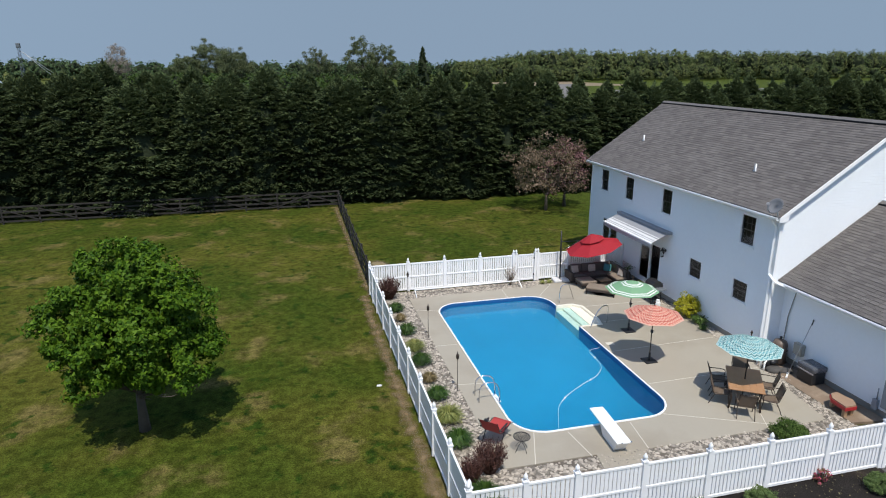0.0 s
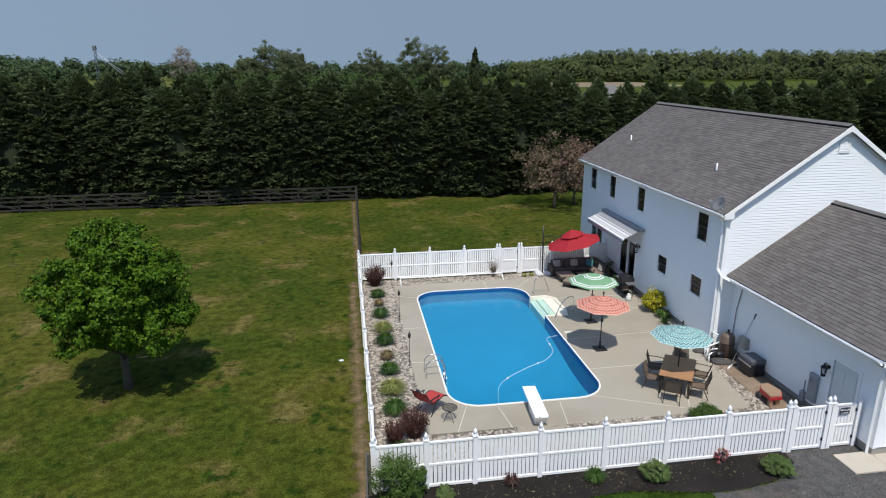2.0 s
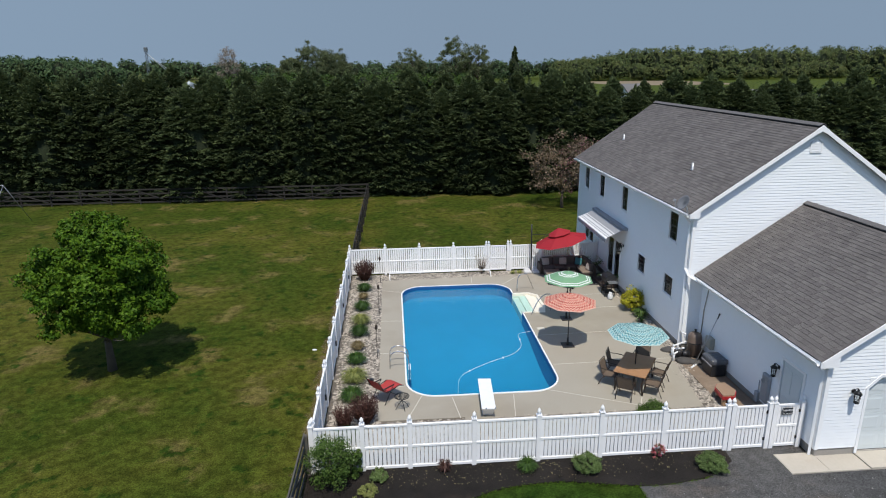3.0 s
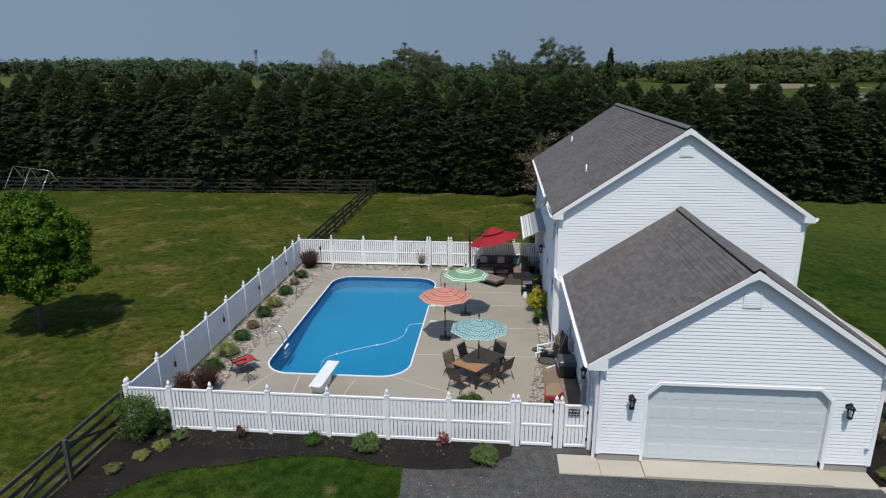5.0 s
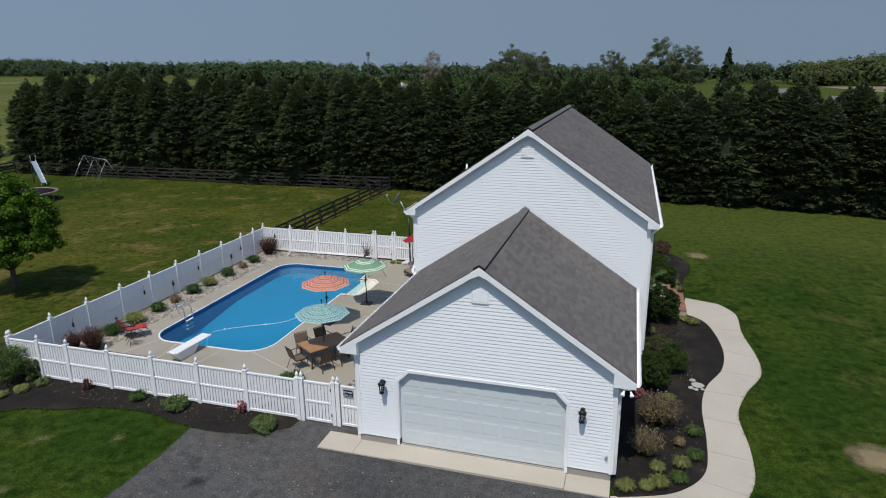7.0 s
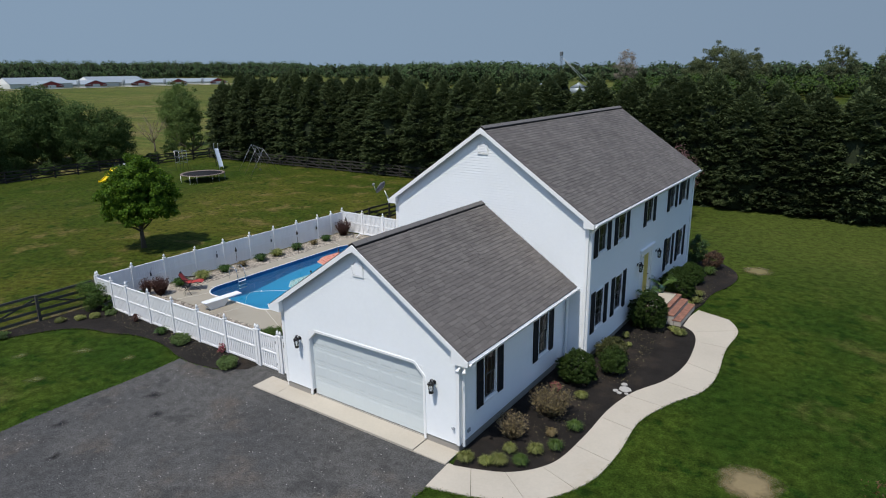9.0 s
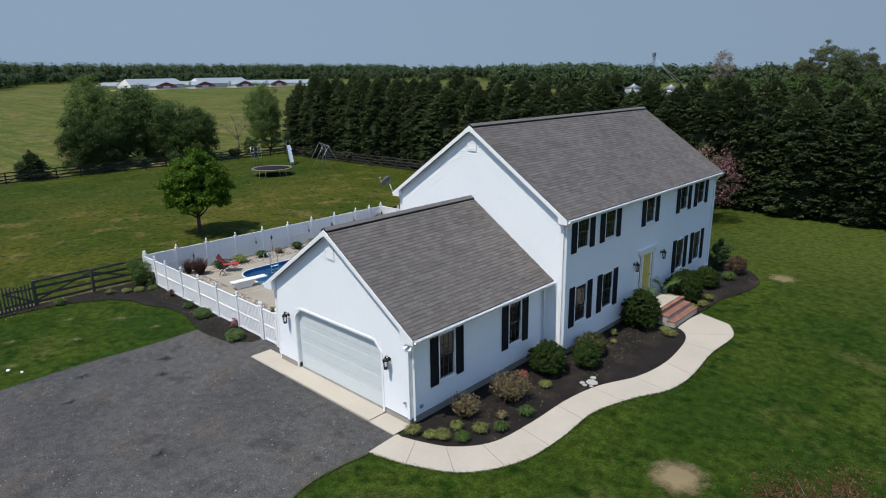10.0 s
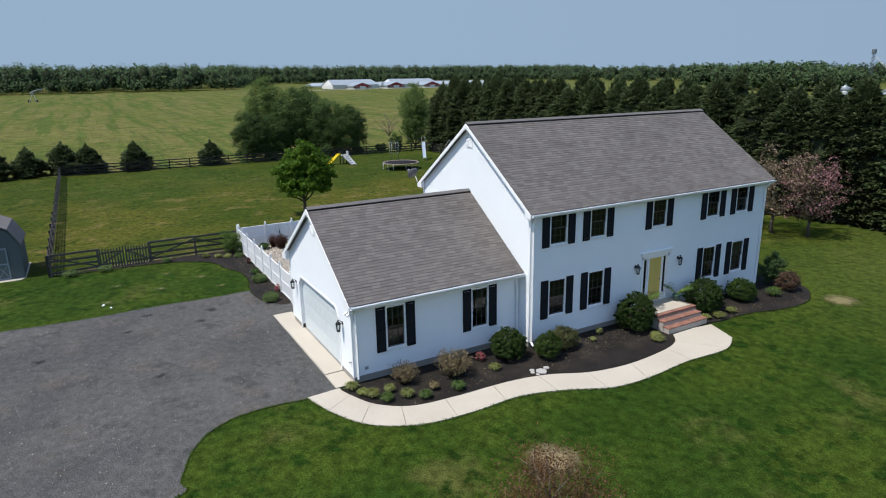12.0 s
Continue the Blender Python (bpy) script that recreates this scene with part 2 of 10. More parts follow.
def leafmat(name, col, col2, var=0.25, trans=0.25, spec=0.35, blotch=0.8, reach=0.9):
    m = bpy.data.materials.new(name)
    m.use_nodes = True
    n, l = m.node_tree.nodes, m.node_tree.links
    p = n["Principled BSDF"]
    p.inputs["Roughness"].default_value, p.inputs["Specular IOR Level"].default_value = 0.55, spec
    g, oi, tc, t = n.new("ShaderNodeNewGeometry"), n.new("ShaderNodeObjectInfo"), n.new("ShaderNodeTexCoord"), n.new("ShaderNodeTexNoise")
    t.inputs["Scale"].default_value = blotch
    l.new(tc.outputs["Object"], t.inputs["Vector"])
    mx = n.new("ShaderNodeMix")
    mx.data_type = "RGBA"
    mx.inputs["A"].default_value, mx.inputs["B"].default_value = (*col, 1), (*col2, 1)
    ad = n.new("ShaderNodeMath")
    ad.operation = "MULTIPLY_ADD"
    ad.inputs[1].default_value, ad.inputs[2].default_value = 1.1, -0.3
    l.new(g.outputs["Random Per Island"], ad.inputs[0])
    s2 = n.new("ShaderNodeMath")
    s2.operation = "ADD"
    s2.use_clamp = True
    l.new(ad.outputs[0], s2.inputs[0])
    q = n.new("ShaderNodeMath")
    q.operation = "MULTIPLY_ADD"
    q.inputs[1].default_value, q.inputs[2].default_value = reach, 0.1 - reach / 2
    l.new(t.outputs["Fac"], q.inputs[0])
    l.new(q.outputs[0], s2.inputs[1])
    l.new(s2.outputs[0], mx.inputs["Factor"])
    sc = n.new("ShaderNodeVectorMath")
    sc.operation = "SCALE"
    mr = n.new("ShaderNodeMapRange")
    mr.inputs["To Min"].default_value, mr.inputs["To Max"].default_value = 1 - var, 1 + var
    l.new(oi.outputs["Random"], mr.inputs["Value"])
    l.new(mx.outputs["Result"], sc.inputs[0])
    l.new(mr.outputs[0], sc.inputs["Scale"])
    l.new(sc.outputs[0], p.inputs["Base Color"])
    tr = n.new("ShaderNodeBsdfTranslucent")
    l.new(sc.outputs[0], tr.inputs[0])
    ms = n.new("ShaderNodeMixShader")
    ms.inputs[0].default_value = trans
    l.new(p.outputs[0], ms.inputs[1])
    l.new(tr.outputs[0], ms.inputs[2])
    l.new(ms.outputs[0], n["Material Output"].inputs[0])
    return m


M_CYP = leafmat("dark_cypress_foliage", (0.060, 0.084, 0.038), (0.106, 0.136, 0.055), 0.16, 0.3, 0.06)
M_MAPLE = leafmat("fresh_maple_leaf", (0.038, 0.090, 0.006), (0.118, 0.205, 0.014), 0.1, 0.2, 0.12)
M_TREE = leafmat("spring_green_leaf", (0.092, 0.142, 0.040), (0.160, 0.220, 0.066), 0.2, 0.35, 0.06)
M_FAR = leafmat("distant_leaf", (0.068, 0.098, 0.038), (0.150, 0.160, 0.062), 0.3, 0.25, 0.03, 0.11, 2.2)
M_FARD = leafmat("distant_dark_leaf", (0.052, 0.086, 0.040), (0.084, 0.122, 0.052), 0.3, 0.25, 0.03, 0.09, 1.8)
M_DKTREE = leafmat("dark_olive_leaf", (0.050, 0.086, 0.027), (0.096, 0.140, 0.046), 0.2, 0.3, 0.04)
M_LIME = leafmat("fresh_hedgerow_leaf", (0.036, 0.068, 0.015), (0.074, 0.115, 0.026), 0.2, 0.25, 0.1)
M_SHRUB = leafmat("green_shrub_leaf", (0.016, 0.040, 0.010), (0.060, 0.115, 0.026), 0.2, 0.2)
M_BOX = leafmat("boxwood_leaf", (0.020, 0.041, 0.007), (0.056, 0.094, 0.017), 0.15, 0.2, 0.15)
M_YELSH = leafmat("golden_shrub_leaf", (0.27, 0.27, 0.016), (0.60, 0.53, 0.03), 0.1, 0.25)
M_TANSH = leafmat("tan_shrub_leaf", (0.12, 0.095, 0.040), (0.30, 0.23, 0.115), 0.15, 0.2)
M_PLUM = leafmat("dark_plum_twig", (0.035, 0.014, 0.011), (0.105, 0.045, 0.032), 0.15, 0.1)
M_CHERRY = leafmat("pink_and_bronze_cherry_leaf", (0.085, 0.068, 0.036), (0.30, 0.215, 0.155), 0.1, 0.25, 0.15)
M_PINKB = leafmat("pink_cherry_blossom", (0.075, 0.048, 0.032), (0.40, 0.20, 0.22), 0.1, 0.25, 0.15)
M_OPEN = leafmat("pale_new_leaf", (0.082, 0.102, 0.046), (0.142, 0.165, 0.080), 0.1, 0.25, 0.1)
M_LAV = leafmat("grey_green_mound_leaf", (0.095, 0.150, 0.046), (0.21, 0.28, 0.105), 0.1, 0.25, 0.1)
M_LILY = leafmat("green_lily_blade", (0.022, 0.058, 0.009), (0.078, 0.145, 0.024), 0.2, 0.25)
M_LOOSE = leafmat("light_loose_leaf", (0.045, 0.085, 0.017), (0.12, 0.185, 0.045), 0.15, 0.25, 0.12)
M_GRASSY = leafmat("tuft_blade", (0.040, 0.085, 0.016), (0.15, 0.22, 0.05), 0.2, 0.25)
M_PALEG = leafmat("pale_tuft_blade", (0.12, 0.15, 0.035), (0.36, 0.36, 0.12), 0.2, 0.25)


def glassmat():
    m = bpy.data.materials.new("window_glass")
    m.use_nodes = True
    p = m.node_tree.nodes["Principled BSDF"]
    p.inputs["Base Color"].default_value = (0.75, 0.8, 0.8, 1)
    p.inputs["Roughness"].default_value, p.inputs["IOR"].default_value = 0.02, 1.45
    p.inputs["Transmission Weight"].default_value = 1.0
    return m


M_GLASS = glassmat()


def clearmat():
    """Thin clear glass: see-through with a glossy sheen."""
    m = bpy.data.materials.new("thin_clear_glass")
    m.use_nodes = True
    n, l = m.node_tree.nodes, m.node_tree.links
    tr, gl, fr, mx = n.new("ShaderNodeBsdfTransparent"), n.new("ShaderNodeBsdfGlossy"), n.new("ShaderNodeFresnel"), n.new("ShaderNodeMixShader")
    tr.inputs[0].default_value = (0.86, 0.88, 0.88, 1)
    gl.inputs["Roughness"].default_value = 0.05
    fr.inputs[0].default_value = 1.6
    l.new(fr.outputs[0], mx.inputs[0])
    l.new(tr.outputs[0], mx.inputs[1])
    l.new(gl.outputs[0], mx.inputs[2])
    l.new(mx.outputs[0], n["Material Output"].inputs[0])
    return m


M_CLEAR = clearmat()


def watermat():
    m = bpy.data.materials.new("pool_water")
    m.use_nodes = True
    n, l = m.node_tree.nodes, m.node_tree.links
    tr, gl, fr, mx = n.new("ShaderNodeBsdfTransparent"), n.new("ShaderNodeBsdfGlossy"), n.new("ShaderNodeFresnel"), n.new("ShaderNodeMixShader")
    tr.inputs[0].default_value = (0.74, 0.93, 0.97, 1)
    gl.inputs["Roughness"].default_value = 0.04
    fr.inputs[0].default_value = 1.33
    tc, t, bp = n.new("ShaderNodeTexCoord"), n.new("ShaderNodeTexNoise"), n.new("ShaderNodeBump")
    t.inputs["Scale"].default_value, t.inputs["Detail"].default_value = 3.2, 4
    bp.inputs["Strength"].default_value, bp.inputs["Distance"].default_value = 0.22, 0.03
    l.new(tc.outputs["Object"], t.inputs["Vector"])
    l.new(t.outputs["Fac"], bp.inputs["Height"])
    l.new(bp.outputs[0], gl.inputs["Normal"])
    l.new(bp.outputs[0], fr.inputs["Normal"])
    l.new(fr.outputs[0], mx.inputs[0])
    l.new(tr.outputs[0], mx.inputs[1])
    l.new(gl.outputs[0], mx.inputs[2])
    l.new(mx.outputs[0], n["Material Output"].inputs[0])
    return m


M_WATER = watermat()
M_LINER = mat("blue_pool_liner", (0.014, 0.255, 0.44), 0.5, var=0.08, s1=0.8, s2=6, bump=0.05)
M_LINERD = mat("dark_blue_liner_band", (0.010, 0.09, 0.26), 0.5, var=0.10, s1=2, s2=14, bump=0.05)


def grassmat(name, cols, scales, stripes=0.0, lush=None, soft=1.0):
    """Mown grass: four colours mixed by broad patches, clumps and blades."""
    m = bpy.data.materials.new(name)
    m.use_nodes = True
    n, l = m.node_tree.nodes, m.node_tree.links
    p = n["Principled BSDF"]
    p.inputs["Roughness"].default_value, p.inputs["Specular IOR Level"].default_value = 0.9, 0.04
    tc = n.new("ShaderNodeTexCoord")

    def nz(scale, detail, vec=None):
        t = n.new("ShaderNodeTexNoise")
        t.inputs["Scale"].default_value, t.inputs["Detail"].default_value, t.inputs["Roughness"].default_value = scale, detail, 0.62
        l.new(vec or tc.outputs["Object"], t.inputs["Vector"])
        return t.outputs["Fac"]

    def ramp(v, a, b):
        r = n.new("ShaderNodeMapRange")
        r.interpolation_type = "SMOOTHSTEP"
        r.inputs["From Min"].default_value, r.inputs["From Max"].default_value = a, b
        l.new(v, r.inputs["Value"])
        return r.outputs[0]

    def mix(a, b, f):
        x = n.new("ShaderNodeMix")
        x.data_type = "RGBA"
        for s, v in (("A", a), ("B", b)):
            if isinstance(v, tuple):
                x.inputs[s].default_value = (*v, 1)
            else:
                l.new(v, x.inputs[s])
        l.new(f, x.inputs["Factor"])
        return x.outputs["Result"]
    c = mix(cols[0], cols[1], ramp(nz(scales[0], 4), 0.38, 0.62))
    c = mix(c, cols[2], ramp(nz(scales[1], 7), 0.53, 0.68))
    c = mix(c, cols[3], ramp(nz(scales[2], 6), 0.55, 0.66))
    if lush:
        # thicker, greener grass in the front and side lawns
        sp = n.new("ShaderNodeSeparateXYZ")
        l.new(tc.outputs["Object"], sp.inputs[0])
        q = mix(lush[0], lush[1], ramp(nz(scales[0] * 1.3, 4), 0.38, 0.62))
        q = mix(q, lush[2], ramp(nz(scales[1] * 0.7, 6), 0.56, 0.74))
        q = mix(q, lush[3], ramp(nz(scales[2], 6), 0.53, 0.66))
        wob = n.new("ShaderNodeMath")
        wob.operation = "MULTIPLY_ADD"
        l.new(nz(0.25, 4), wob.inputs[0])
        wob.inputs[1].default_value = 9.0
        l.new(sp.outputs["X"], wob.inputs[2])
        e = ramp(wob.outputs[0], 17.0, 29.0)
        wob2 = n.new("ShaderNodeMath")
        wob2.operation = "MULTIPLY_ADD"
        l.new(nz(0.3, 4), wob2.inputs[0])
        wob2.inputs[1].default_value = 5.0
        l.new(sp.outputs["Y"], wob2.inputs[2])
        s_ = ramp(wob2.outputs[0], 15.5, 12.5)
        lim = n.new("ShaderNodeMath")
        lim.operation = "MINIMUM"
        l.new(s_, lim.inputs[0])
        l.new(ramp(sp.outputs["X"], 0.0, 1.6), lim.inputs[1])
        s_ = lim.outputs[0]
        mxn = n.new("ShaderNodeMath")
        mxn.operation = "MAXIMUM"
        l.new(e, mxn.inputs[0])
        l.new(s_, mxn.inputs[1])
        c = mix(c, q, mxn.outputs[0])
        far = n.new("ShaderNodeMath")
        far.operation = "MULTIPLY"
        l.new(ramp(wob.outputs[0], -10.0, -26.0), far.inputs[0])
        far.inputs[1].default_value = 0.6
        c = mix(c, q, far.outputs[0])
        dry = n.new("ShaderNodeMath")
        dry.operation = "MULTIPLY"
        l.new(ramp(wob2.outputs[0], 31.0, 46.0), dry.inputs[0])
        l.new(ramp(wob.outputs[0], 22.0, 30.0), dry.inputs[1])
        half = n.new("ShaderNodeMath")
        half.operation = "MULTIPLY"
        l.new(dry.outputs[0], half.inputs[0])
        half.inputs[1].default_value = 0.7
        c = mix(c, (0.068, 0.085, 0.017), half.outputs[0])
    if stripes:
        mp = n.new("ShaderNodeMapping")
        mp.inputs["Rotation"].default_value = (0, 0, radians(14))
        mp.inputs["Scale"].default_value = (0.012, stripes, 1)
        l.new(tc.outputs["Object"], mp.inputs["Vector"])
        c = mix(c, cols[4], ramp(nz(1.0, 3, mp.outputs[0]), 0.46, 0.62))
    fine = nz(scales[3], 4)
    clump = nz(scales[3] * 0.13, 9)
    sc = n.new("ShaderNodeVectorMath")
    sc.operation = "SCALE"
    mr = n.new("ShaderNodeMapRange")
    mr.inputs["From Min"].default_value, mr.inputs["From Max"].default_value = 0.32, 0.68
    mr.inputs["To Min"].default_value, mr.inputs["To Max"].default_value = 0.48, 1.48
    l.new(fine, mr.inputs["Value"])
    mr2 = n.new("ShaderNodeMapRange")
    mr2.inputs["From Min"].default_value, mr2.inputs["From Max"].default_value = 0.37, 0.63
    mr2.inputs["To Min"].default_value, mr2.inputs["To Max"].default_value = 1 - 0.55 * soft, 1 + 0.5 * soft
    l.new(clump, mr2.inputs["Value"])
    both = n.new("ShaderNodeMath")
    both.operation = "MULTIPLY"
    l.new(mr.outputs[0], both.inputs[0])
    l.new(mr2.outputs[0], both.inputs[1])
    l.new(c, sc.inputs[0])
    l.new(both.outputs[0], sc.inputs["Scale"])
    l.new(sc.outputs[0], p.inputs["Base Color"])
    bp = n.new("ShaderNodeBump")
    bp.inputs["Strength"].default_value, bp.inputs["Distance"].default_value = 0.9, 0.04
    l.new(fine, bp.inputs["Height"])
    l.new(bp.outputs[0], p.inputs["Normal"])
    return m


LUSH = ((0.022, 0.045, 0.006), (0.038, 0.060, 0.008), (0.066, 0.073, 0.018), (0.013, 0.032, 0.004))
M_LAWN = grassmat("mown_lawn", ((0.039, 0.056, 0.007), (0.073, 0.075, 0.012), (0.120, 0.099, 0.032), (0.021, 0.041, 0.005)), (0.10, 0.40, 1.3, 22.0), lush=LUSH, soft=0.62)
M_FIELD = grassmat("hay_field", ((0.086, 0.098, 0.022), (0.118, 0.112, 0.034), (0.140, 0.118, 0.048), (0.060, 0.084, 0.017), (0.062, 0.086, 0.017)), (0.02, 0.05, 0.12, 3.0), stripes=0.30, soft=0.4)
M_DRIVE = grassmat("dark_millings_driveway", ((0.073, 0.073, 0.073), (0.096, 0.094, 0.091), (0.102, 0.090, 0.080), (0.068, 0.067, 0.066)), (0.16, 0.30, 0.8, 26.0), soft=0.3)
M_EDGE = leafmat("lawn_blade", (0.050, 0.095, 0.009), (0.085, 0.140, 0.018), 0.1, 0.3, 0.1)

# ---- ground ----
DECK = -0.20


def sheet(name, xs, ys, material, lift, label, skip=None):
    bm = B()
    vs = {(i, j): bm.verts.new((x, y, gz(x, y) + lift)) for i, x in enumerate(xs) for j, y in enumerate(ys)}
    for i in range(len(xs) - 1):
        for j in range(len(ys) - 1):
            if skip and skip[0] <= xs[i] < skip[2] and skip[1] <= ys[j] < skip[3]:
                continue
            bm.faces.new((vs[i, j], vs[i + 1, j], vs[i + 1, j + 1], vs[i, j + 1]))
    return solo(name, bm, material, label, name, kind="structure", smooth=True)


def lines(a, b, step, far):
    inner = [a + (b - a) * k / round((b - a) / step) for k in range(round((b - a) / step) + 1)]
    return [a - f for f in reversed(far)] + inner + [b + f for f in far]


gx = sorted(set(lines(-48, 64, 4, (6, 12, 22, 42, 65, 100, 150, 250, 400, 550, 750, 1100, 2300)) + [4.05, 10.95]))
gy = sorted(set(lines(-24, 60, 4, (15, 60, 200, 800, 2500)) + [15.8, 27.5]))
sheet("ground", gx, gy, M_LAWN, 0.0, "mown lawn with brown and dark green patches", skip=(4.05, 15.8, 10.95, 27.5))
sheet("field", [-2400, -1200, -800, -600, -450, -300, -200, -150, -110, -90, -70, -60, -46.5], [-900, -300, -100, -40, 0, 40, 80, 120, 160, 200, 240, 300, 420, 900], M_FIELD, 0.06, "pale green hay field with mown stripes")
M_TILLED = mat("tilled_tan_soil", (0.185, 0.140, 0.082), 0.95, var=0.15, s1=0.05, s2=0.5, bump=0.0)
sheet("field", [128, 150, 175, 200], [335, 360, 390, 425], M_TILLED, 0.05, "tan tilled field beyond the hedge")


def plate(name, outline, z1, material, label, thick=0.12, holes=()):
    bm = B()
    slab(bm, outline, z1 - thick, z1, holes)
    return solo(name, bm, material, label, name.replace("_", " "), kind="structure")


# driveway of dark millings
drive = spline([(10.4, 10.75), (10.5, 8.8), (10.35, 6.0), (10.45, 3.0), (10.2, 0.0), (9.6, -4), (8.6, -10)], 6) + \
    [Vector((8, -40, 0)), Vector((27.2, -40, 0))] + spline([(27.2, -10), (27.1, 1), (27.0, 4.9), (26.2, 5.2), (24.9, 5.7), (24.0, 6.4), (23.5, 7.4), (23.42, 8.5), (23.55, 9.75), (23.4, 10.95)], 6) + [Vector((23.4, 11.5, 0)), Vector((15.92, 11.5, 0)), Vector((15.92, 12.22, 0)), Vector((13.5, 12.22, 0)), Vector((13.3, 11.5, 0)), Vector((12.4, 10.9, 0))]
plate("driveway", drive, -0.262, M_DRIVE, "dark grey crushed asphalt driveway with worn patches", 0.05)
# mulch beds
bedf = spline([(12.6, 11.0), (11.2, 10.75), (10.0, 10.85), (8.3, 11.15), (6.6, 11.0), (5.4, 10.5), (4.1, 10.2), (3.15, 9.55), (2.55, 8.6), (2.1, 7.6), (1.85, 5.8), (1.75, 3.9), (1.6, 1.6)], 6) + [Vector((1.5, 1.4, 0)), Vector((1.2, 6, 0)), Vector((1.25, 12.3, 0)), Vector((13.6, 12.3, 0)), Vector((13.5, 11.6, 0))]
plate("mulch_bed", bedf, -0.245, M_MULCH, "dark mulch bed along the white fence", 0.08)
bedh = [Vector((23.42, 11.5, 0)), Vector((23.6, 10.95, 0))] + spline([(24.2, 11.15), (25.2, 11.65), (25.95, 12.7), (26.15, 14.4), (26.2, 16.4), (26.5, 18.0), (27.2, 19.6), (27.45, 21.4), (27.25, 23.5), (26.9, 24.5), (26.35, 25.0)], 6) + [Vector((26.3, 27.4, 0))] + \
    spline([(26.45, 28.4), (26.5, 30.0), (26.95, 31.7), (27.05, 33.2), (26.6, 34.6), (25.4, 35.8), (23.4, 35.6), (22.0, 35.2)], 6) + [Vector((21.8, 33.7, 0)), Vector((24.1, 33.6, 0)), Vector((24.1, 19.0, 0)), Vector((23.42, 19.0, 0))]
plate("mulch_bed", bedh, -0.235, M_MULCH, "dark mulch bed in front of the house", 0.1)
# front walk: slabs between joints
wi = spline([(23.42, 10.95), (24.2, 11.15), (25.2, 11.65), (25.95, 12.7), (26.15, 14.4), (26.2, 16.4), (26.5, 18.0), (27.2, 19.6), (27.45, 21.4), (27.25, 23.5), (26.9, 24.5), (26.35, 25.0)], 10)
wo = spline([(23.5, 9.75), (24.9, 10.15), (26.3, 10.95), (27.15, 12.4), (27.35, 14.2), (27.3, 16.2), (27.8, 17.9), (28.5, 19.4), (28.65, 21.0), (28.45, 23.4), (28.5, 25.6), (27.9, 26.85)], 10)
front_walk = thing("walkway", (25, 12, -0.2), "curving pale concrete front walk with joints", "walkway", kind="structure")
cuts = [0, 9, 18, 27, 37, 47, 58, 69, 80, 91, 101, 110]
for a, b in zip(cuts, cuts[1:]):
    bm = B()
    ia, oa = wi[a:b + 1], wo[a:b + 1]
    ia = [ia[0].lerp(ia[1], 0.05)] + ia[1:-1] + [ia[-1].lerp(ia[-2], 0.05)]
    oa = [oa[0].lerp(oa[1], 0.05)] + oa[1:-1] + [oa[-1].lerp(oa[-2], 0.05)]
    slab(bm, ia + oa[::-1], -0.36, -0.247)
    part("slab", bm, M_CONC, front_walk)
bm = B()
slab(bm, [wi[110], *wo[110:111], Vector((26.45, 27.35, 0)), Vector((26.3, 26.2, 0))], -0.36, -0.25)
part("slab", bm, M_CONC, front_walk)
# concrete apron before the garage, in three pours
apron = thing("apron", (19, 11.2, -0.2), "pale concrete apron before the garage door", "apron", kind="structure")
for x0, x1 in ((14.85, 16.0), (16.01, 17.2), (17.21, 22.2), (22.21, 23.4)):
    bm = B()
    zt = -0.190 if x0 > 17 and x1 < 22.3 else -0.225
    slab(bm, [(x0, 10.85), (x1, 10.85), (x1, 11.75), (x0, 11.75 if x0 < 15 else 11.7)], -0.36, zt)
    part("slab", bm, M_CONC, apron)

# ---- pool and its deck ----
PX0, PY0, PX1, PY1 = 4.22, 16.05, 9.72, 27.25
rim = rrect(PX0, PY0, PX1, PY1, 1.05, 8)
# the rim and the bay for the steps
hole = rim[:] + [(9.72, 23.25), (10.75, 23.25), (10.9, 23.9), (10.9, 25.4), (10.55, 25.75), (9.72, 25.75)]
deckline = [(3.2, 14.62), (3.2, 28.42), (6.5, 28.55), (10.6, 28.75), (11.0, 29.45), (15.2, 29.45), (15.2, 25.6), (14.75, 25.4), (14.75, 19.0), (14.45, 17.0), (14.1, 14.5), (7.6, 14.5), (7.4, 13.9), (5.95, 13.95), (6.05, 14.6)]
pool_deck = thing("pool_deck", (7, 20, DECK), "tan concrete pool deck with pale joints", "pool deck", kind="structure")
bm = B()
slab(bm, deckline, DECK - 0.14, DECK, [hole])
part("slab", bm, M_DECK, pool_deck)
M_JOINT = mat("pale_joint_filler", (0.56, 0.52, 0.44), 0.8, var=0.1, bump=0.1)
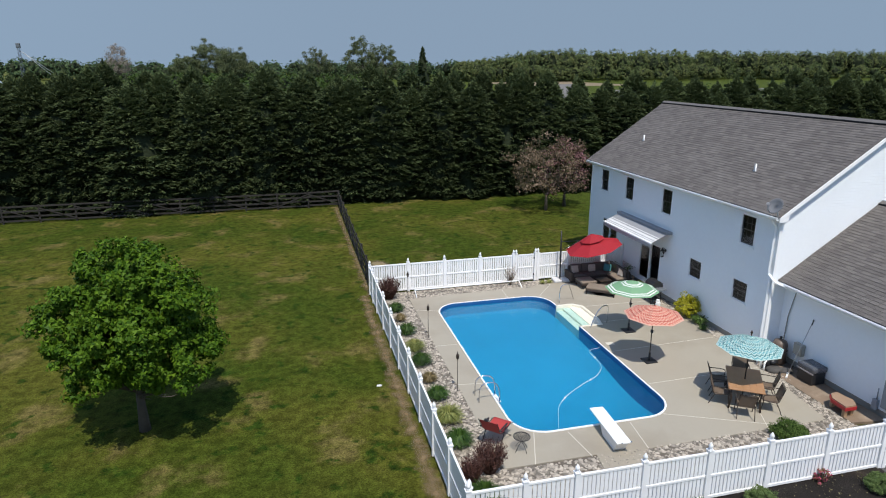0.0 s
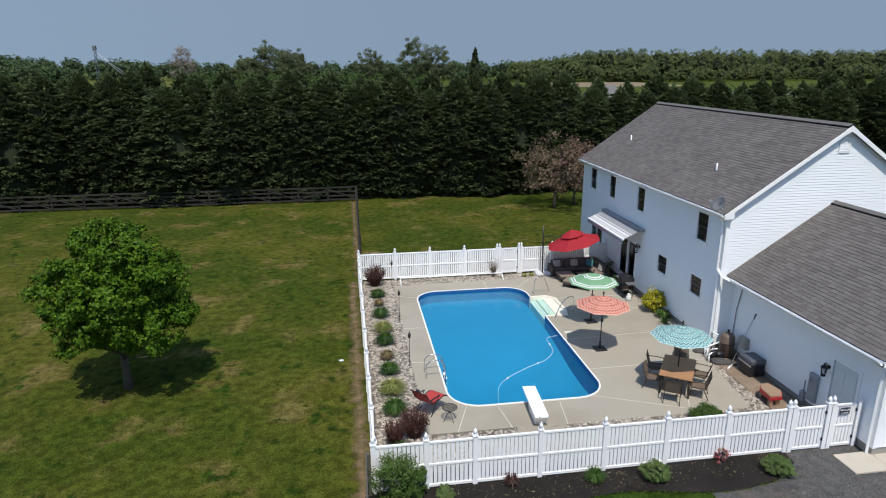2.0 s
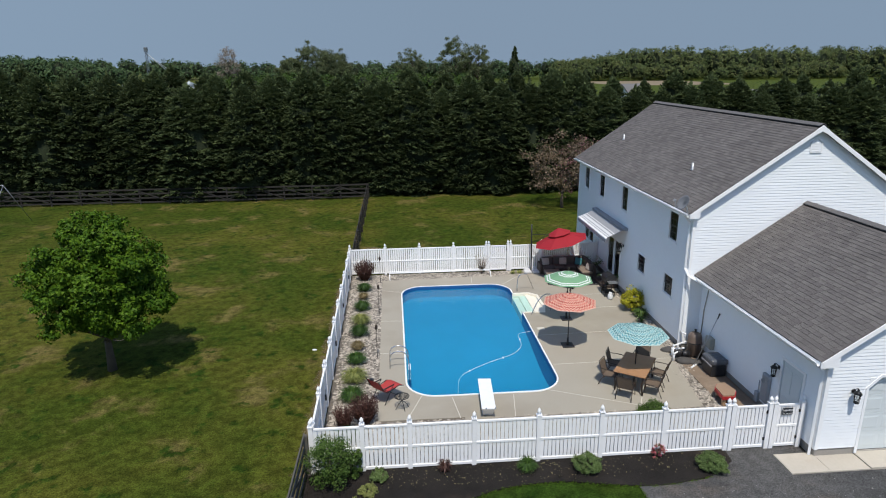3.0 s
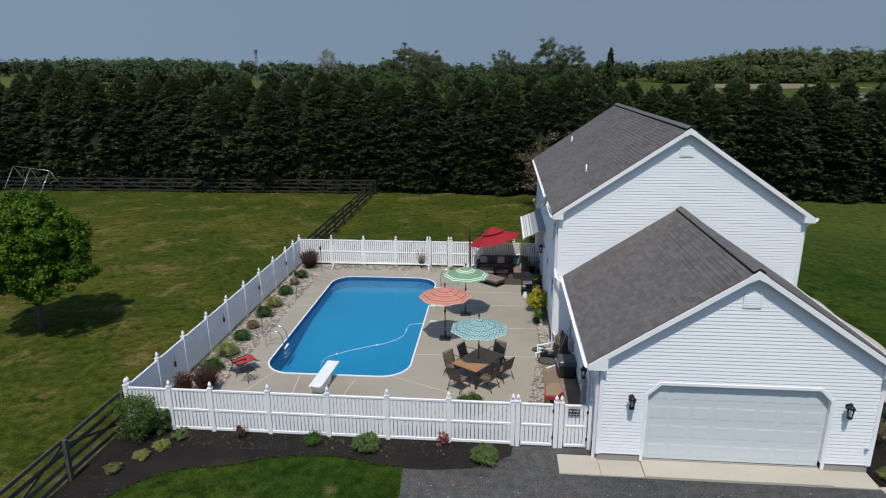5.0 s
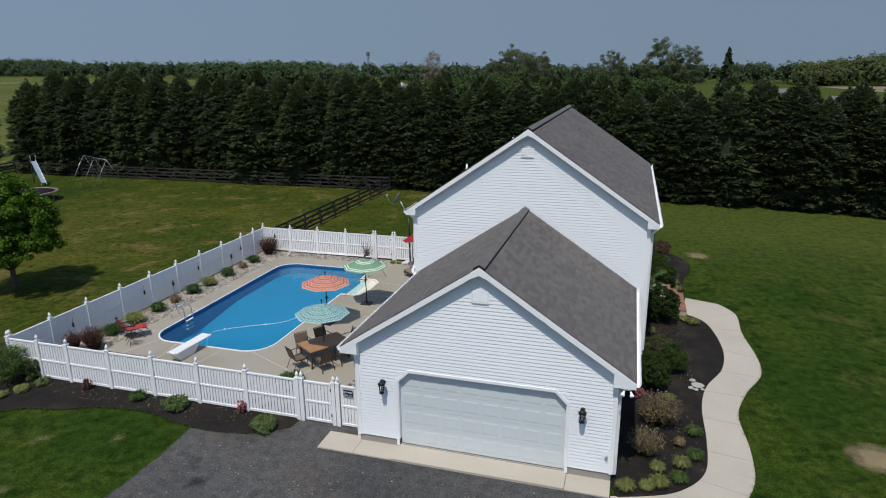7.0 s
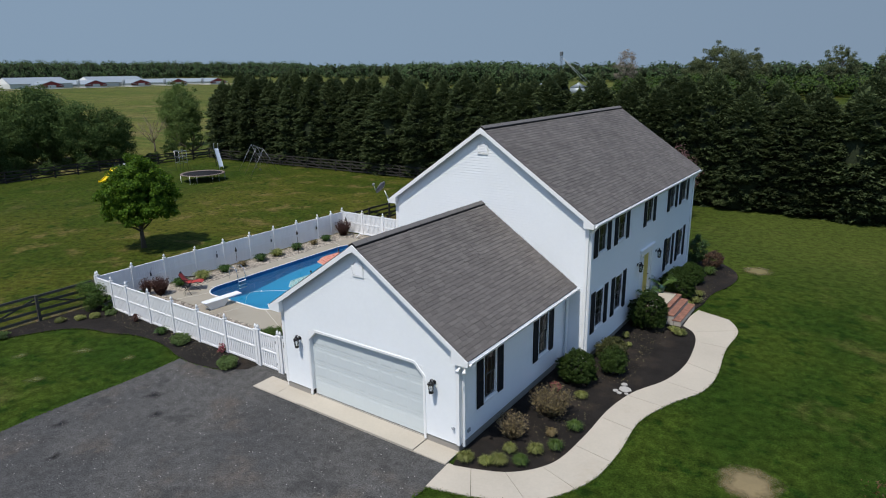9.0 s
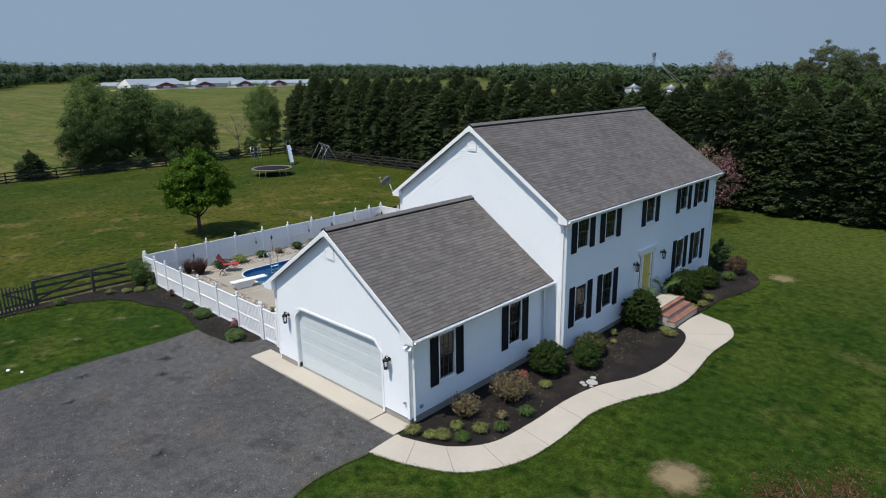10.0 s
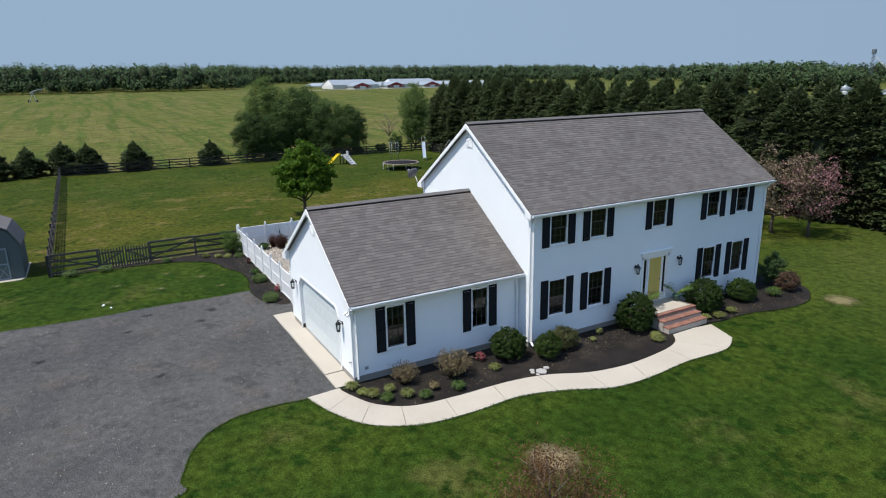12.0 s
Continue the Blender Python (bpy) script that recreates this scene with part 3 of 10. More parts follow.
for a, b in (((3.2, 22.9), (4.1, 22.85)), ((3.2, 19.6), (4.1, 19.5)), ((3.25, 26.9), (4.3, 26.5)), ((3.2, 16.6), (4.15, 16.9)), ((4.15, 14.6), (4.7, 16.1)), ((5.9, 14.55), (5.75, 15.9)), ((7.7, 14.5), (7.9, 15.9)),
             ((9.2, 16.1), (12.4, 14.6)), ((9.85, 18.0), (14.5, 18.1)), ((9.85, 20.7), (14.7, 20.9)), ((11.0, 23.5), (14.7, 23.6)), ((11.0, 25.4), (14.8, 25.3)), ((9.4, 27.1), (10.7, 28.7)), ((7.9, 27.4), (8.0, 28.5)), ((11.9, 14.5), (12.9, 16.6))):
    bm = B()
    d = (Vector((*b, 0)) - Vector((*a, 0)))
    s = d.normalized().cross(UP) * 0.011
    slab(bm, [Vector((*a, 0)) + s, Vector((*b, 0)) + s, Vector((*b, 0)) - s, Vector((*a, 0)) - s], DECK - 0.01, DECK + 0.004)
    part("joint", bm, M_JOINT, pool_deck)

pool = thing("swimming_pool", (7, 21.6, -0.4), "inground pool with blue liner, white coping and clear water", "swimming pool")


def offset(loop, d):
    out = []
    m = len(loop)
    for i in range(m):
        a, b, c = (Vector((*loop[(i + k) % m][:2], 0)) for k in (-1, 0, 1))
        t = (c - a).normalized()
        out.append((b.x + t.y * d, b.y - t.x * d))
    return out


WATER = -0.30
bm = B()
outer, innr = offset(rim, 0.06), rim
for zt, o, q in ((DECK + 0.03, outer, innr),):
    n = len(rim)
    for i in range(n):
        j = (i + 1) % n
        if rim[i][0] > 9.71 and rim[j][0] > 9.71 and abs(rim[i][1] - rim[j][1]) > 2:
            # the east side stops at the steps
            for ya, yb in ((rim[i][1], 23.25), (25.75, rim[j][1])):
                hexa(bm, [(9.72, ya, DECK - 0.12), (9.78, ya, DECK - 0.12), (9.78, yb, DECK - 0.12), (9.72, yb, DECK - 0.12), (9.72, ya, zt), (9.78, ya, zt), (9.78, yb, zt), (9.72, yb, zt)])
            continue
        hexa(bm, [(*q[i], DECK - 0.12), (*o[i], DECK - 0.12), (*o[j], DECK - 0.12), (*q[j], DECK - 0.12), (*q[i], zt), (*o[i], zt), (*o[j], zt), (*q[j], zt)])
part("coping", bm, M_COPING, pool, "white pool edge")


def depth(y):
    return -0.78 - 0.36 * smooth01(23.0, 18.8, y) if y < 23 else -0.78


def wallring(z0, z1):
    b = B()
    n = len(rim)
    rin = offset(rim, -0.008)
    for i in range(n):
        j = (i + 1) % n
        if rim[i][0] > 9.71 and rim[j][0] > 9.71 and abs(rim[i][1] - rim[j][1]) > 2:
            for ya, yb in ((rim[i][1], 23.25), (25.75, rim[j][1])):
                b.faces.new([b.verts.new(p) for p in ((9.712, ya, z0), (9.712, yb, z0), (9.712, yb, z1), (9.712, ya, z1))])
            if z0 < -1.0:
                b.faces.new([b.verts.new(p) for p in ((9.72, 23.25, z0), (9.72, 25.75, z0), (9.72, 25.75, -1.05), (9.72, 23.25, -1.05))])
            continue
        b.faces.new([b.verts.new(p) for p in ((*rin[i], z0), (*rin[j], z0), (*rin[j], z1), (*rin[i], z1))])
    return b


part("liner_band", wallring(-0.37, DECK + 0.01), M_LINERD, pool, "dark blue patterned liner band")
part("liner_wall", wallring(-2.0, -0.37), M_LINER, pool, "blue vinyl liner wall")
bm = B()
ys = [15.9 + 0.5 * k for k in range(24)]
for y0, y1 in zip(ys, ys[1:]):
    for x0, x1 in ((4.0, 5.0), (5.0, 9.0), (9.0, 9.9)):
        def dz(x, y):
            return depth(y) + 0.35 * smooth01(18.4, 15.9, y)
        bm.faces.new([bm.verts.new((x, y, dz(x, y))) for x, y in ((x0, y0), (x1, y0), (x1, y1), (x0, y1))])
bmesh.ops.remove_doubles(bm, verts=bm.verts[:], dist=0.001)
part("liner_floor", bm, M_LINER, pool, "blue vinyl liner floor", smooth=True)
bm = B()
vs = [bm.verts.new((p[0], p[1], WATER)) for p in hole]
es = [bm.edges.new((vs[i], vs[(i + 1) % len(vs)])) for i in range(len(vs))]
bmesh.ops.triangle_fill(bm, use_beauty=True, use_dissolve=False, edges=es, normal=(0, 0, 1))
for f in bm.faces:
    if f.normal.z < 0:
        f.normal_flip()
part("water", bm, M_WATER, pool, "clear blue water with light ripples")
# white moulded entry steps
bm = B()
inner = [(9.72, 23.3), (10.7, 23.3), (10.84, 23.9), (10.84, 25.38), (10.52, 25.7), (9.72, 25.7)]
n = len(inner)
so = [(9.72, 23.2), (10.8, 23.2), (10.96, 23.88), (10.96, 25.44), (10.58, 25.82), (9.72, 25.82)]
for i in range(n - 1):
    hexa(bm, [(*inner[i], -1.1), (*so[i], -1.1), (*so[i + 1], -1.1), (*inner[i + 1], -1.1), (*inner[i], DECK + 0.03), (*so[i], DECK + 0.03), (*so[i + 1], DECK + 0.03), (*inner[i + 1], DECK + 0.03)])
for k, (x0, z) in enumerate(((10.36, -0.272), (10.05, -0.318), (9.74, -0.42))):
    box(bm, x0, 23.26, -1.15, 10.86, 25.74, z)
part("steps", bm, mat("cream_step_plastic", (0.78, 0.72, 0.60), 0.4, var=0.04, bump=0.02), pool, "white moulded entry steps")


def rail(pts, r=0.022):
    b = B()
    tube(b, spline(pts, 6), r, 8)
    return b


hand = thing("pool_handrail", (10.3, 25.9, DECK), "bent stainless steel handrail by the pool steps", "handrail", "pool handrails")
part("tube", rail([(10.05, 26.1, DECK), (10.05, 26.1, 0.35), (10.15, 26.15, 0.62), (10.45, 26.2, 0.68), (10.6, 26.25, 0.55), (10.95, 26.45, DECK)]), M_STEEL, hand)
hand = thing("pool_handrail", (10.9, 23.4, DECK), "bent stainless steel handrail by the pool steps", "handrail", "pool handrails")
part("tube", rail([(10.1, 23.0, DECK), (10.35, 23.1, 0.3), (10.65, 23.2, 0.62), (10.95, 23.3, 0.66), (11.08, 23.35, 0.5), (11.1, 23.4, DECK)]), M_STEEL, hand)
ladder = thing("pool_ladder", (4.0, 18.6, DECK), "stainless steel pool ladder with bent rails", "pool ladder")
for y in (18.25, 18.75):
    part("rail", rail([(3.6, y, DECK), (3.62, y, 0.28), (3.75, y, 0.46), (4.0, y, 0.5), (4.22, y, 0.38), (4.32, y, 0.05), (4.33, y, -0.72)]), M_STEEL, ladder)
for z in (-0.30, -0.52, -0.70):
    bm = B()
    rbox(bm, 4.29, 18.25, z, 4.39, 18.75, z + 0.03, 0.01)
    part("tread", bm, M_COPING, ladder, "white plastic tread")
board = thing("diving_board", (6.9, 14.9, DECK), "white diving board on a white moulded stand", "diving board")
bm = B()
bt0 = pose(6.86, 15.38, 0, 0, 0, -4)
rbox(bm, -0.23, -1.0, 0.16, 0.23, 1.0, 0.22, 0.02, bt0)
part("board", bm, M_COPING, board, "white board")
bm = B()
rbox(bm, -0.20, -0.92, 0.219, 0.20, 0.95, 0.224, 0.002, bt0, 1)
part("grip_sheet", bm, mat("gritty_white_sheet", (0.72, 0.73, 0.72), 0.9, var=0.08, s1=6, s2=80, bump=0.6, bs=160), board, "gritted white grip sheet")
bm = B()
hexa(bm, [bt0 @ Vector(p) for p in ((-0.17, -0.72, DECK), (0.17, -0.72, DECK), (0.17, 0.05, DECK), (-0.17, 0.05, DECK), (-0.19, -0.95, 0.16), (0.19, -0.95, 0.16), (0.19, 0.3, 0.16), (-0.19, 0.3, 0.16))])
part("stand", bm, M_COPING, board, "white moulded stand")
for x in (6.7, 7.0):
    bm = B()
    rod(bm, (x, 14.35, 0.22), (x, 14.35, 0.245), 0.02)
    part("bolt", bm, M_STEEL, board)

# ---- house ----
HX0, HX1, HY0, HY1 = 15.30, 24.20, 18.90, 33.65
GX0, GX1, GY0 = 15.95, 23.42, 11.56
RX, HR, HE = 19.75, 8.60, 5.42
GR, GE = 5.67, 2.93
SLH = (HR - HE) / (RX - 15.02)
SLG = (GR - GE) / (19.70 - 15.53)
house = thing("house", (19.7, 22.6, -0.3), "white two storey house with grey shingle roof and attached garage", "house")


def bands(z0, z1, span, holes, cuts):
    zs = sorted({z0, z1, *[z for z in cuts if z0 < z < z1], *[h[2] for h in holes if z0 < h[2] < z1], *[h[3] for h in holes if z0 < h[3] < z1]})
    for za, zb in zip(zs, zs[1:]):
        zm = (za + zb) / 2
        a0, a1 = span(za)
        b0, b1 = span(zb)
        cur = [(a0, b0)]
        for h in sorted(h for h in holes if h[2] < zm < h[3]):
            yield za, zb, cur[0][0], h[0], cur[0][1], h[0]
            cur = [(h[1], h[1])]
        yield za, zb, cur[0][0], a1, cur[0][1], b1


def clad_wall(parent, o, u, nrm, z0, z1, span, holes=(), course=0.105, thick=0.14, cuts=(), label="white lap siding"):
    """A wall with thickness and openings, clad with overlapping courses of siding."""
    o, u, nrm = Vector(o), Vector(u), Vector(nrm)
    bm = B()
    P = lambda a, z, d: o + u * a + UP * z + nrm * d
    for za, zb, a0, a1, b0, b1 in bands(z0, z1, span, holes, cuts):
        if a1 - a0 < 0.01 and b1 - b0 < 0.01:
            continue
        hexa(bm, [P(a0, za, -thick), P(a1, za, -thick), P(a1, za, 0), P(a0, za, 0), P(b0, zb, -thick), P(b1, zb, -thick), P(b1, zb, 0), P(b0, zb, 0)])
    bmesh.ops.remove_doubles(bm, verts=bm.verts[:], dist=0.0005)
    wall = part("wall", bm, M_SIDE, parent, label)
    bm = B()
    z = z0
    while z < z1 - 0.01:
        zt = min(z + course, z1)
        lap = lambda q: 0.0175 - 0.0135 * (q - z) / course
        for za, zb, a0, a1, b0, b1 in bands(z, zt, span, holes, cuts):
            if a1 - a0 < 0.01:
                continue
            v = [bm.verts.new(P(a, q, d)) for a, q, d in ((a0, za, lap(za)), (a1, za, lap(za)), (b1, zb, lap(zb)), (b0, zb, lap(zb)))]
            bm.faces.new(v)
            w = [bm.verts.new(P(a, za, d)) for a, d in ((a0, 0.004), (a1, 0.004))]
            bm.faces.new((w[0], w[1], v[1], v[0]))
        z = zt
    bmesh.ops.remove_doubles(bm, verts=bm.verts[:], dist=0.0005)
    laps = part("siding", bm, M_SIDE, wall)
    laps["kind"] = "stuff"
    return wall


def wbox(bm, o, u, nrm, a0, a1, z0, z1, d0, d1, bev=0):
    P = lambda a, z, d: o + u * a + UP * z + nrm * d
    hexa(bm, [P(a0, z0, d0), P(a1, z0, d0), P(a1, z0, d1), P(a0, z0, d1), P(a0, z1, d0), P(a1, z1, d0), P(a1, z1, d1), P(a0, z1, d1)])


M_SASH = mat("screened_sash", (0.085, 0.085, 0.085), 0.4, var=0.03, bump=0.03)
M_CURT = mat("pale_blind", (0.14, 0.14, 0.135), 0.9, var=0.1, bump=0.1)


def window(parent, o, u, nrm, uc, z0, w, h, shutters=True, cols=3, rows=2):
    o, u, nrm = Vector(o), Vector(u), Vector(nrm)
    a0, a1, z1 = uc - w / 2, uc + w / 2, z0 + h
    bm = B()
    f = 0.045
    for q in ((a0, a0 + f, z0, z1), (a1 - f, a1, z0, z1), (a0 + f, a1 - f, z1 - f, z1), (a0 + f, a1 - f, z0, z0 + f)):
        wbox(bm, o, u, nrm, *q, -0.06, 0.035)
    win = part("window", bm, M_TRIM, parent, "double hung window with dark panes")
    bm = B()
    wbox(bm, o, u, nrm, a0 - 0.03, a1 + 0.03, z0 - 0.035, z0, 0.0, 0.06)
    part("sill", bm, M_TRIM, win)
    zm = (z0 + z1) / 2
    for lo, hi, d in ((z0 + f, zm + 0.018, -0.035), (zm - 0.018, z1 - f, -0.005)):
        bm = B()
        s = 0.035
        b0, b1 = a0 + f, a1 - f
        for q in ((b0, b0 + s, lo, hi), (b1 - s, b1, lo, hi), (b0 + s, b1 - s, hi - s, hi), (b0 + s, b1 - s, lo, lo + s)):
            wbox(bm, o, u, nrm, *q, d - 0.02, d)
        for k in range(1, cols):
            x = b0 + (b1 - b0) * k / cols
            wbox(bm, o, u, nrm, x - 0.008, x + 0.008, lo + s, hi - s, d - 0.014, d - 0.004)
        for k in range(1, rows):
            z = lo + (hi - lo) * k / rows
            wbox(bm, o, u, nrm, b0 + s, b1 - s, z - 0.008, z + 0.008, d - 0.013, d - 0.005)
        part("sash", bm, M_SASH, win)
        bm = B()
        P = lambda a, z: o + u * a + UP * z + nrm * (d - 0.017)
        bm.faces.new([bm.verts.new(P(a, z)) for a, z in ((b0 + s, lo + s), (b1 - s, lo + s), (b1 - s, hi - s), (b0 + s, hi - s))])
        part("pane", bm, M_GLASS, win)
    if shutters:
        for s0 in (a0 - 0.40, a1 + 0.03):
            bm = B()
            s1 = s0 + 0.37
            e = 0.05
            for q in ((s0, s0 + e, z0 - 0.06, z1 + 0.02), (s1 - e, s1, z0 - 0.06, z1 + 0.02), (s0 + e, s1 - e, z1 - e, z1 + 0.02), (s0 + e, s1 - e, z0 - 0.06, z0 + 0.02), (s0 + e, s1 - e, zm - 0.04, zm + 0.04)):
                wbox(bm, o, u, nrm, *q, 0.022, 0.05)
            leaf = part("shutter", bm, M_BLACK, parent, "black louvred shutter")
            bm = B()
            z = z0 + 0.03
            while z < z1 - e - 0.03:
                P = lambda a, q, d: o + u * a + UP * q + nrm * d
                bm.faces.new([bm.verts.new(P(a, q, d)) for a, q, d in ((s0 + e, z, 0.046), (s1 - e, z, 0.046), (s1 - e, z + 0.05, 0.026), (s0 + e, z + 0.05, 0.026))])
                z += 0.045
            part("louvres", bm, M_BLACK, leaf)["kind"] = "stuff"
    return (a0, a1, z0, z1)


BZ, TZ = 0.0, HE - 0.05
# facade towards the front lawn
O_E = (HX1, 0, 0)
ew = [(20.31, .0), (22.44, .0), (26.08, .0), (29.70, .0), (31.82, .0)]
holes = [(y - 0.45, y + 0.45, 3.97, 5.32) for y, _ in ew] + [(y - 0.45, y + 0.45, 0.92, 2.50) for k, (y, _) in enumerate(ew) if k != 2] + [(25.25, 26.83, 0.42, 2.62)]
clad_wall(house, O_E, (0, 1, 0), (1, 0, 0), BZ, TZ, lambda z: (HY0, HY1), holes)
for y, _ in ew:
    window(house, O_E, (0, 1, 0), (1, 0, 0), y, 3.97, 0.9, 1.35)
for y in (20.31, 22.44, 29.70, 31.82):
    window(house, O_E, (0, 1, 0), (1, 0, 0), y, 0.92, 0.9, 1.58)
# wall towards the pool
O_W = (HX0, 0, 0)
bu = (20.48, 26.0, 29.4, 32.05)
bl = (20.5, 23.4)
holes = [(-y - 0.42, -y + 0.42, 3.86, 5.10) for y in bu] + [(-y - 0.45, -y + 0.45, 1.50, 2.40) for y in bl] + [(-27.95, -26.05, 0.18, 2.22), (-31.95, -30.35, 0.95, 2.40)]
clad_wall(house, O_W, (0, -1, 0), (-1, 0, 0), BZ, TZ, lambda z: (-HY1, -HY0), holes)
for y in bu:
    window(house, O_W, (0, -1, 0), (-1, 0, 0), -y, 3.86, 0.84, 1.24, False)
for y in bl:
    window(house, O_W, (0, -1, 0), (-1, 0, 0), -y, 1.50, 0.9, 0.90, False, 3, 2)
for y in (30.75, 31.55):
    window(house, O_W, (0, -1, 0), (-1, 0, 0), -y, 0.95, 0.8, 1.45, False)
# gables
gspan = lambda z: (max(HX0, RX - max(0.0, (HR - 0.12 - z)) / SLH), min(HX1, RX + max(0.0, (HR - 0.12 - z)) / SLH))
clad_wall(house, (0, HY0, 0), (1, 0, 0), (0, -1, 0), BZ, HR - 0.14, gspan, cuts=(TZ,))
clad_wall(house, (0, HY1, 0), (-1, 0, 0), (0, 1, 0), BZ, HR - 0.14, lambda z: tuple(-v for v in gspan(z)[::-1]), cuts=(TZ,))
ggap = lambda z: (max(GX0, 19.70 - max(0.0, (GR - 0.12 - z)) / SLG), min(GX1, 19.70 + max(0.0, (GR - 0.12 - z)) / SLG))
DX0, DX1, DZ0, DZ1 = 17.27, 22.12, -0.16, 2.25
clad_wall(house, (0, GY0, 0), (1, 0, 0), (0, -1, 0), 0.02, GR - 0.14, ggap, [(DX0, DX1, -0.3, DZ1)], cuts=(GE - 0.05,))
holes = [(12.9, 13.7, 0.82, 2.5), (16.62, 17.42, 0.82, 2.5)]
clad_wall(house, (GX1, 0, 0), (0, 1, 0), (1, 0, 0), 0.02, GE - 0.06, lambda z: (GY0, HY0), holes)
for y in (13.3, 17.02):
    window(house, (GX1, 0, 0), (0, 1, 0), (1, 0, 0), y, 0.82, 0.8, 1.68)
clad_wall(house, (GX0, 0, 0), (0, -1, 0), (-1, 0, 0), 0.0, GE - 0.06, lambda z: (-HY0, -GY0), [(-13.45, -12.45, -0.1, 1.95)])
# foundation
bm = B()
for x0, y0, x1, y1 in ((HX0 + .02, HY0 + .02, HX1 - .02, HY1 - .02), (GX0 + .02, GY0 + .02, DX0 - 0.02, HY0), (DX1 + 0.02, GY0 + .02, GX1 - .02, HY0)):
    box(bm, x0, y0, -0.5, x1, y1, 0.0)
box(bm, DX0 - 0.02, GY0 + 0.06, -0.5, DX1 + 0.02, HY0, -0.17)
part("foundation", bm, M_FOUND, house, "grey block foundation")
# floors and an inner wall that close the rooms, their dimness put into the colour
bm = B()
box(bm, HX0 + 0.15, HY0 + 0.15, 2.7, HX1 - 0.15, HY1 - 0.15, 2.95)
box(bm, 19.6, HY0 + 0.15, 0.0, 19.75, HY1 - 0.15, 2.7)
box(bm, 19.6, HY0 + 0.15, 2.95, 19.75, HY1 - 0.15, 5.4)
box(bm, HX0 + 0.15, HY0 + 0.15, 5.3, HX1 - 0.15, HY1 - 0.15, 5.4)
part("inner_wall", bm, M_INSIDE, house, "inner walls and floors coloured near black for dim rooms")
# corner posts, frieze and eaves trim
for x, y, sx, sy, z1 in ((HX0, HY0, -1, -1, TZ), (HX1, HY0, 1, -1, TZ), (HX0, HY1, -1, 1, TZ), (HX1, HY1, 1, 1, TZ), (GX0, GY0, -1, -1, GE - .06), (GX1, GY0, 1, -1, GE - .06)):
    bm = B()
    box(bm, min(x + sx * 0.028, x - sx * 0.08), min(y + sy * 0.028, y - sy * 0.08), 0.0, max(x + sx * 0.028, x - sx * 0.08), max(y + sy * 0.028, y - sy * 0.08), z1)
    part("corner_trim", bm, M_TRIM, house)


def roof_side(parent, ridge, eave, y0, y1, sx, near_parts=False):
    """One slope: a deck plate and lapped shingles that run from the eave up to the ridge."""
    (rx, rz), (ex, ez) = ridge, eave
    d = Vector((rx - ex, 0, rz - ez))
    L = d.length
    d.normalize()
    nrm = Vector((-d.z * (1 if d.x > 0 else -1), 0, abs(d.x)))
    bm = B()
    t = 0.10
    E, R = Vector((ex, 0, ez)), Vector((rx, 0, rz))
    q = lambda p, y, k: Vector((p.x, y, p.z)) + nrm * k
    hexa(bm, [q(E, y0, -t), q(R, y0, -t), q(R, y1, -t), q(E, y1, -t), q(E, y0, 0), q(R, y0, 0), q(R, y1, 0), q(E, y1, 0)])
    roof = part("roof", bm, M_SHING, parent, "grey asphalt shingle roof slope")
    rng = random.Random(int(ex * 10))
    rows = int(L / 0.142)
    V, F = [], []
    tile = None
    made = 0
    for r in range(rows):
        s0 = L * r / rows
        s1 = min(L, s0 + L / rows + 0.03)
        y = y0 + rng.uniform(-0.3, 0)
        while y < y1:
            w = 0.33
            a, b = max(y, y0) + 0.003, min(y + w, y1) - 0.003
            if b - a > 0.02:
                h0, h1 = 0.013 + rng.uniform(0, 0.007), 0.003
                c = [Vector((ex, a, ez)) + d * s0 + nrm * h0, Vector((ex, b, ez)) + d * s0 + nrm * h0, Vector((ex, b, ez)) + d * s1 + nrm * h1, Vector((ex, a, ez)) + d * s1 + nrm * h1,
                     Vector((ex, a, ez)) + d * s0, Vector((ex, b, ez)) + d * s0]
                if near_parts and made < 300 and a < y0 + 4.6 and b - a > 0.3 and s0 > 0.4:
                    if tile is None:
                        tile = bpy.data.meshes.new("shingle")
                        o = c[0]
                        tile.from_pydata([p - o for p in c], [], [(0, 1, 2, 3), (4, 5, 1, 0), (0, 3, 4), (1, 5, 2)])
                        tile.materials.append(M_SHINGP)
                    ob = new("shingle", tile)
                    ob.location = c[0]
                    ob.parent = roof
                    ob.matrix_parent_inverse = W(roof).inverted()
                    made += 1
                else:
                    k = len(V)
                    V += c
                    F += [(k, k + 1, k + 2, k + 3), (k + 4, k + 5, k + 1, k)]
            y += w
    me = bpy.data.meshes.new("shingles")
    me.from_pydata(V, [], F)
    ob = put("shingles", me, M_SHING, roof)
    ob["kind"] = "stuff"
    return roof


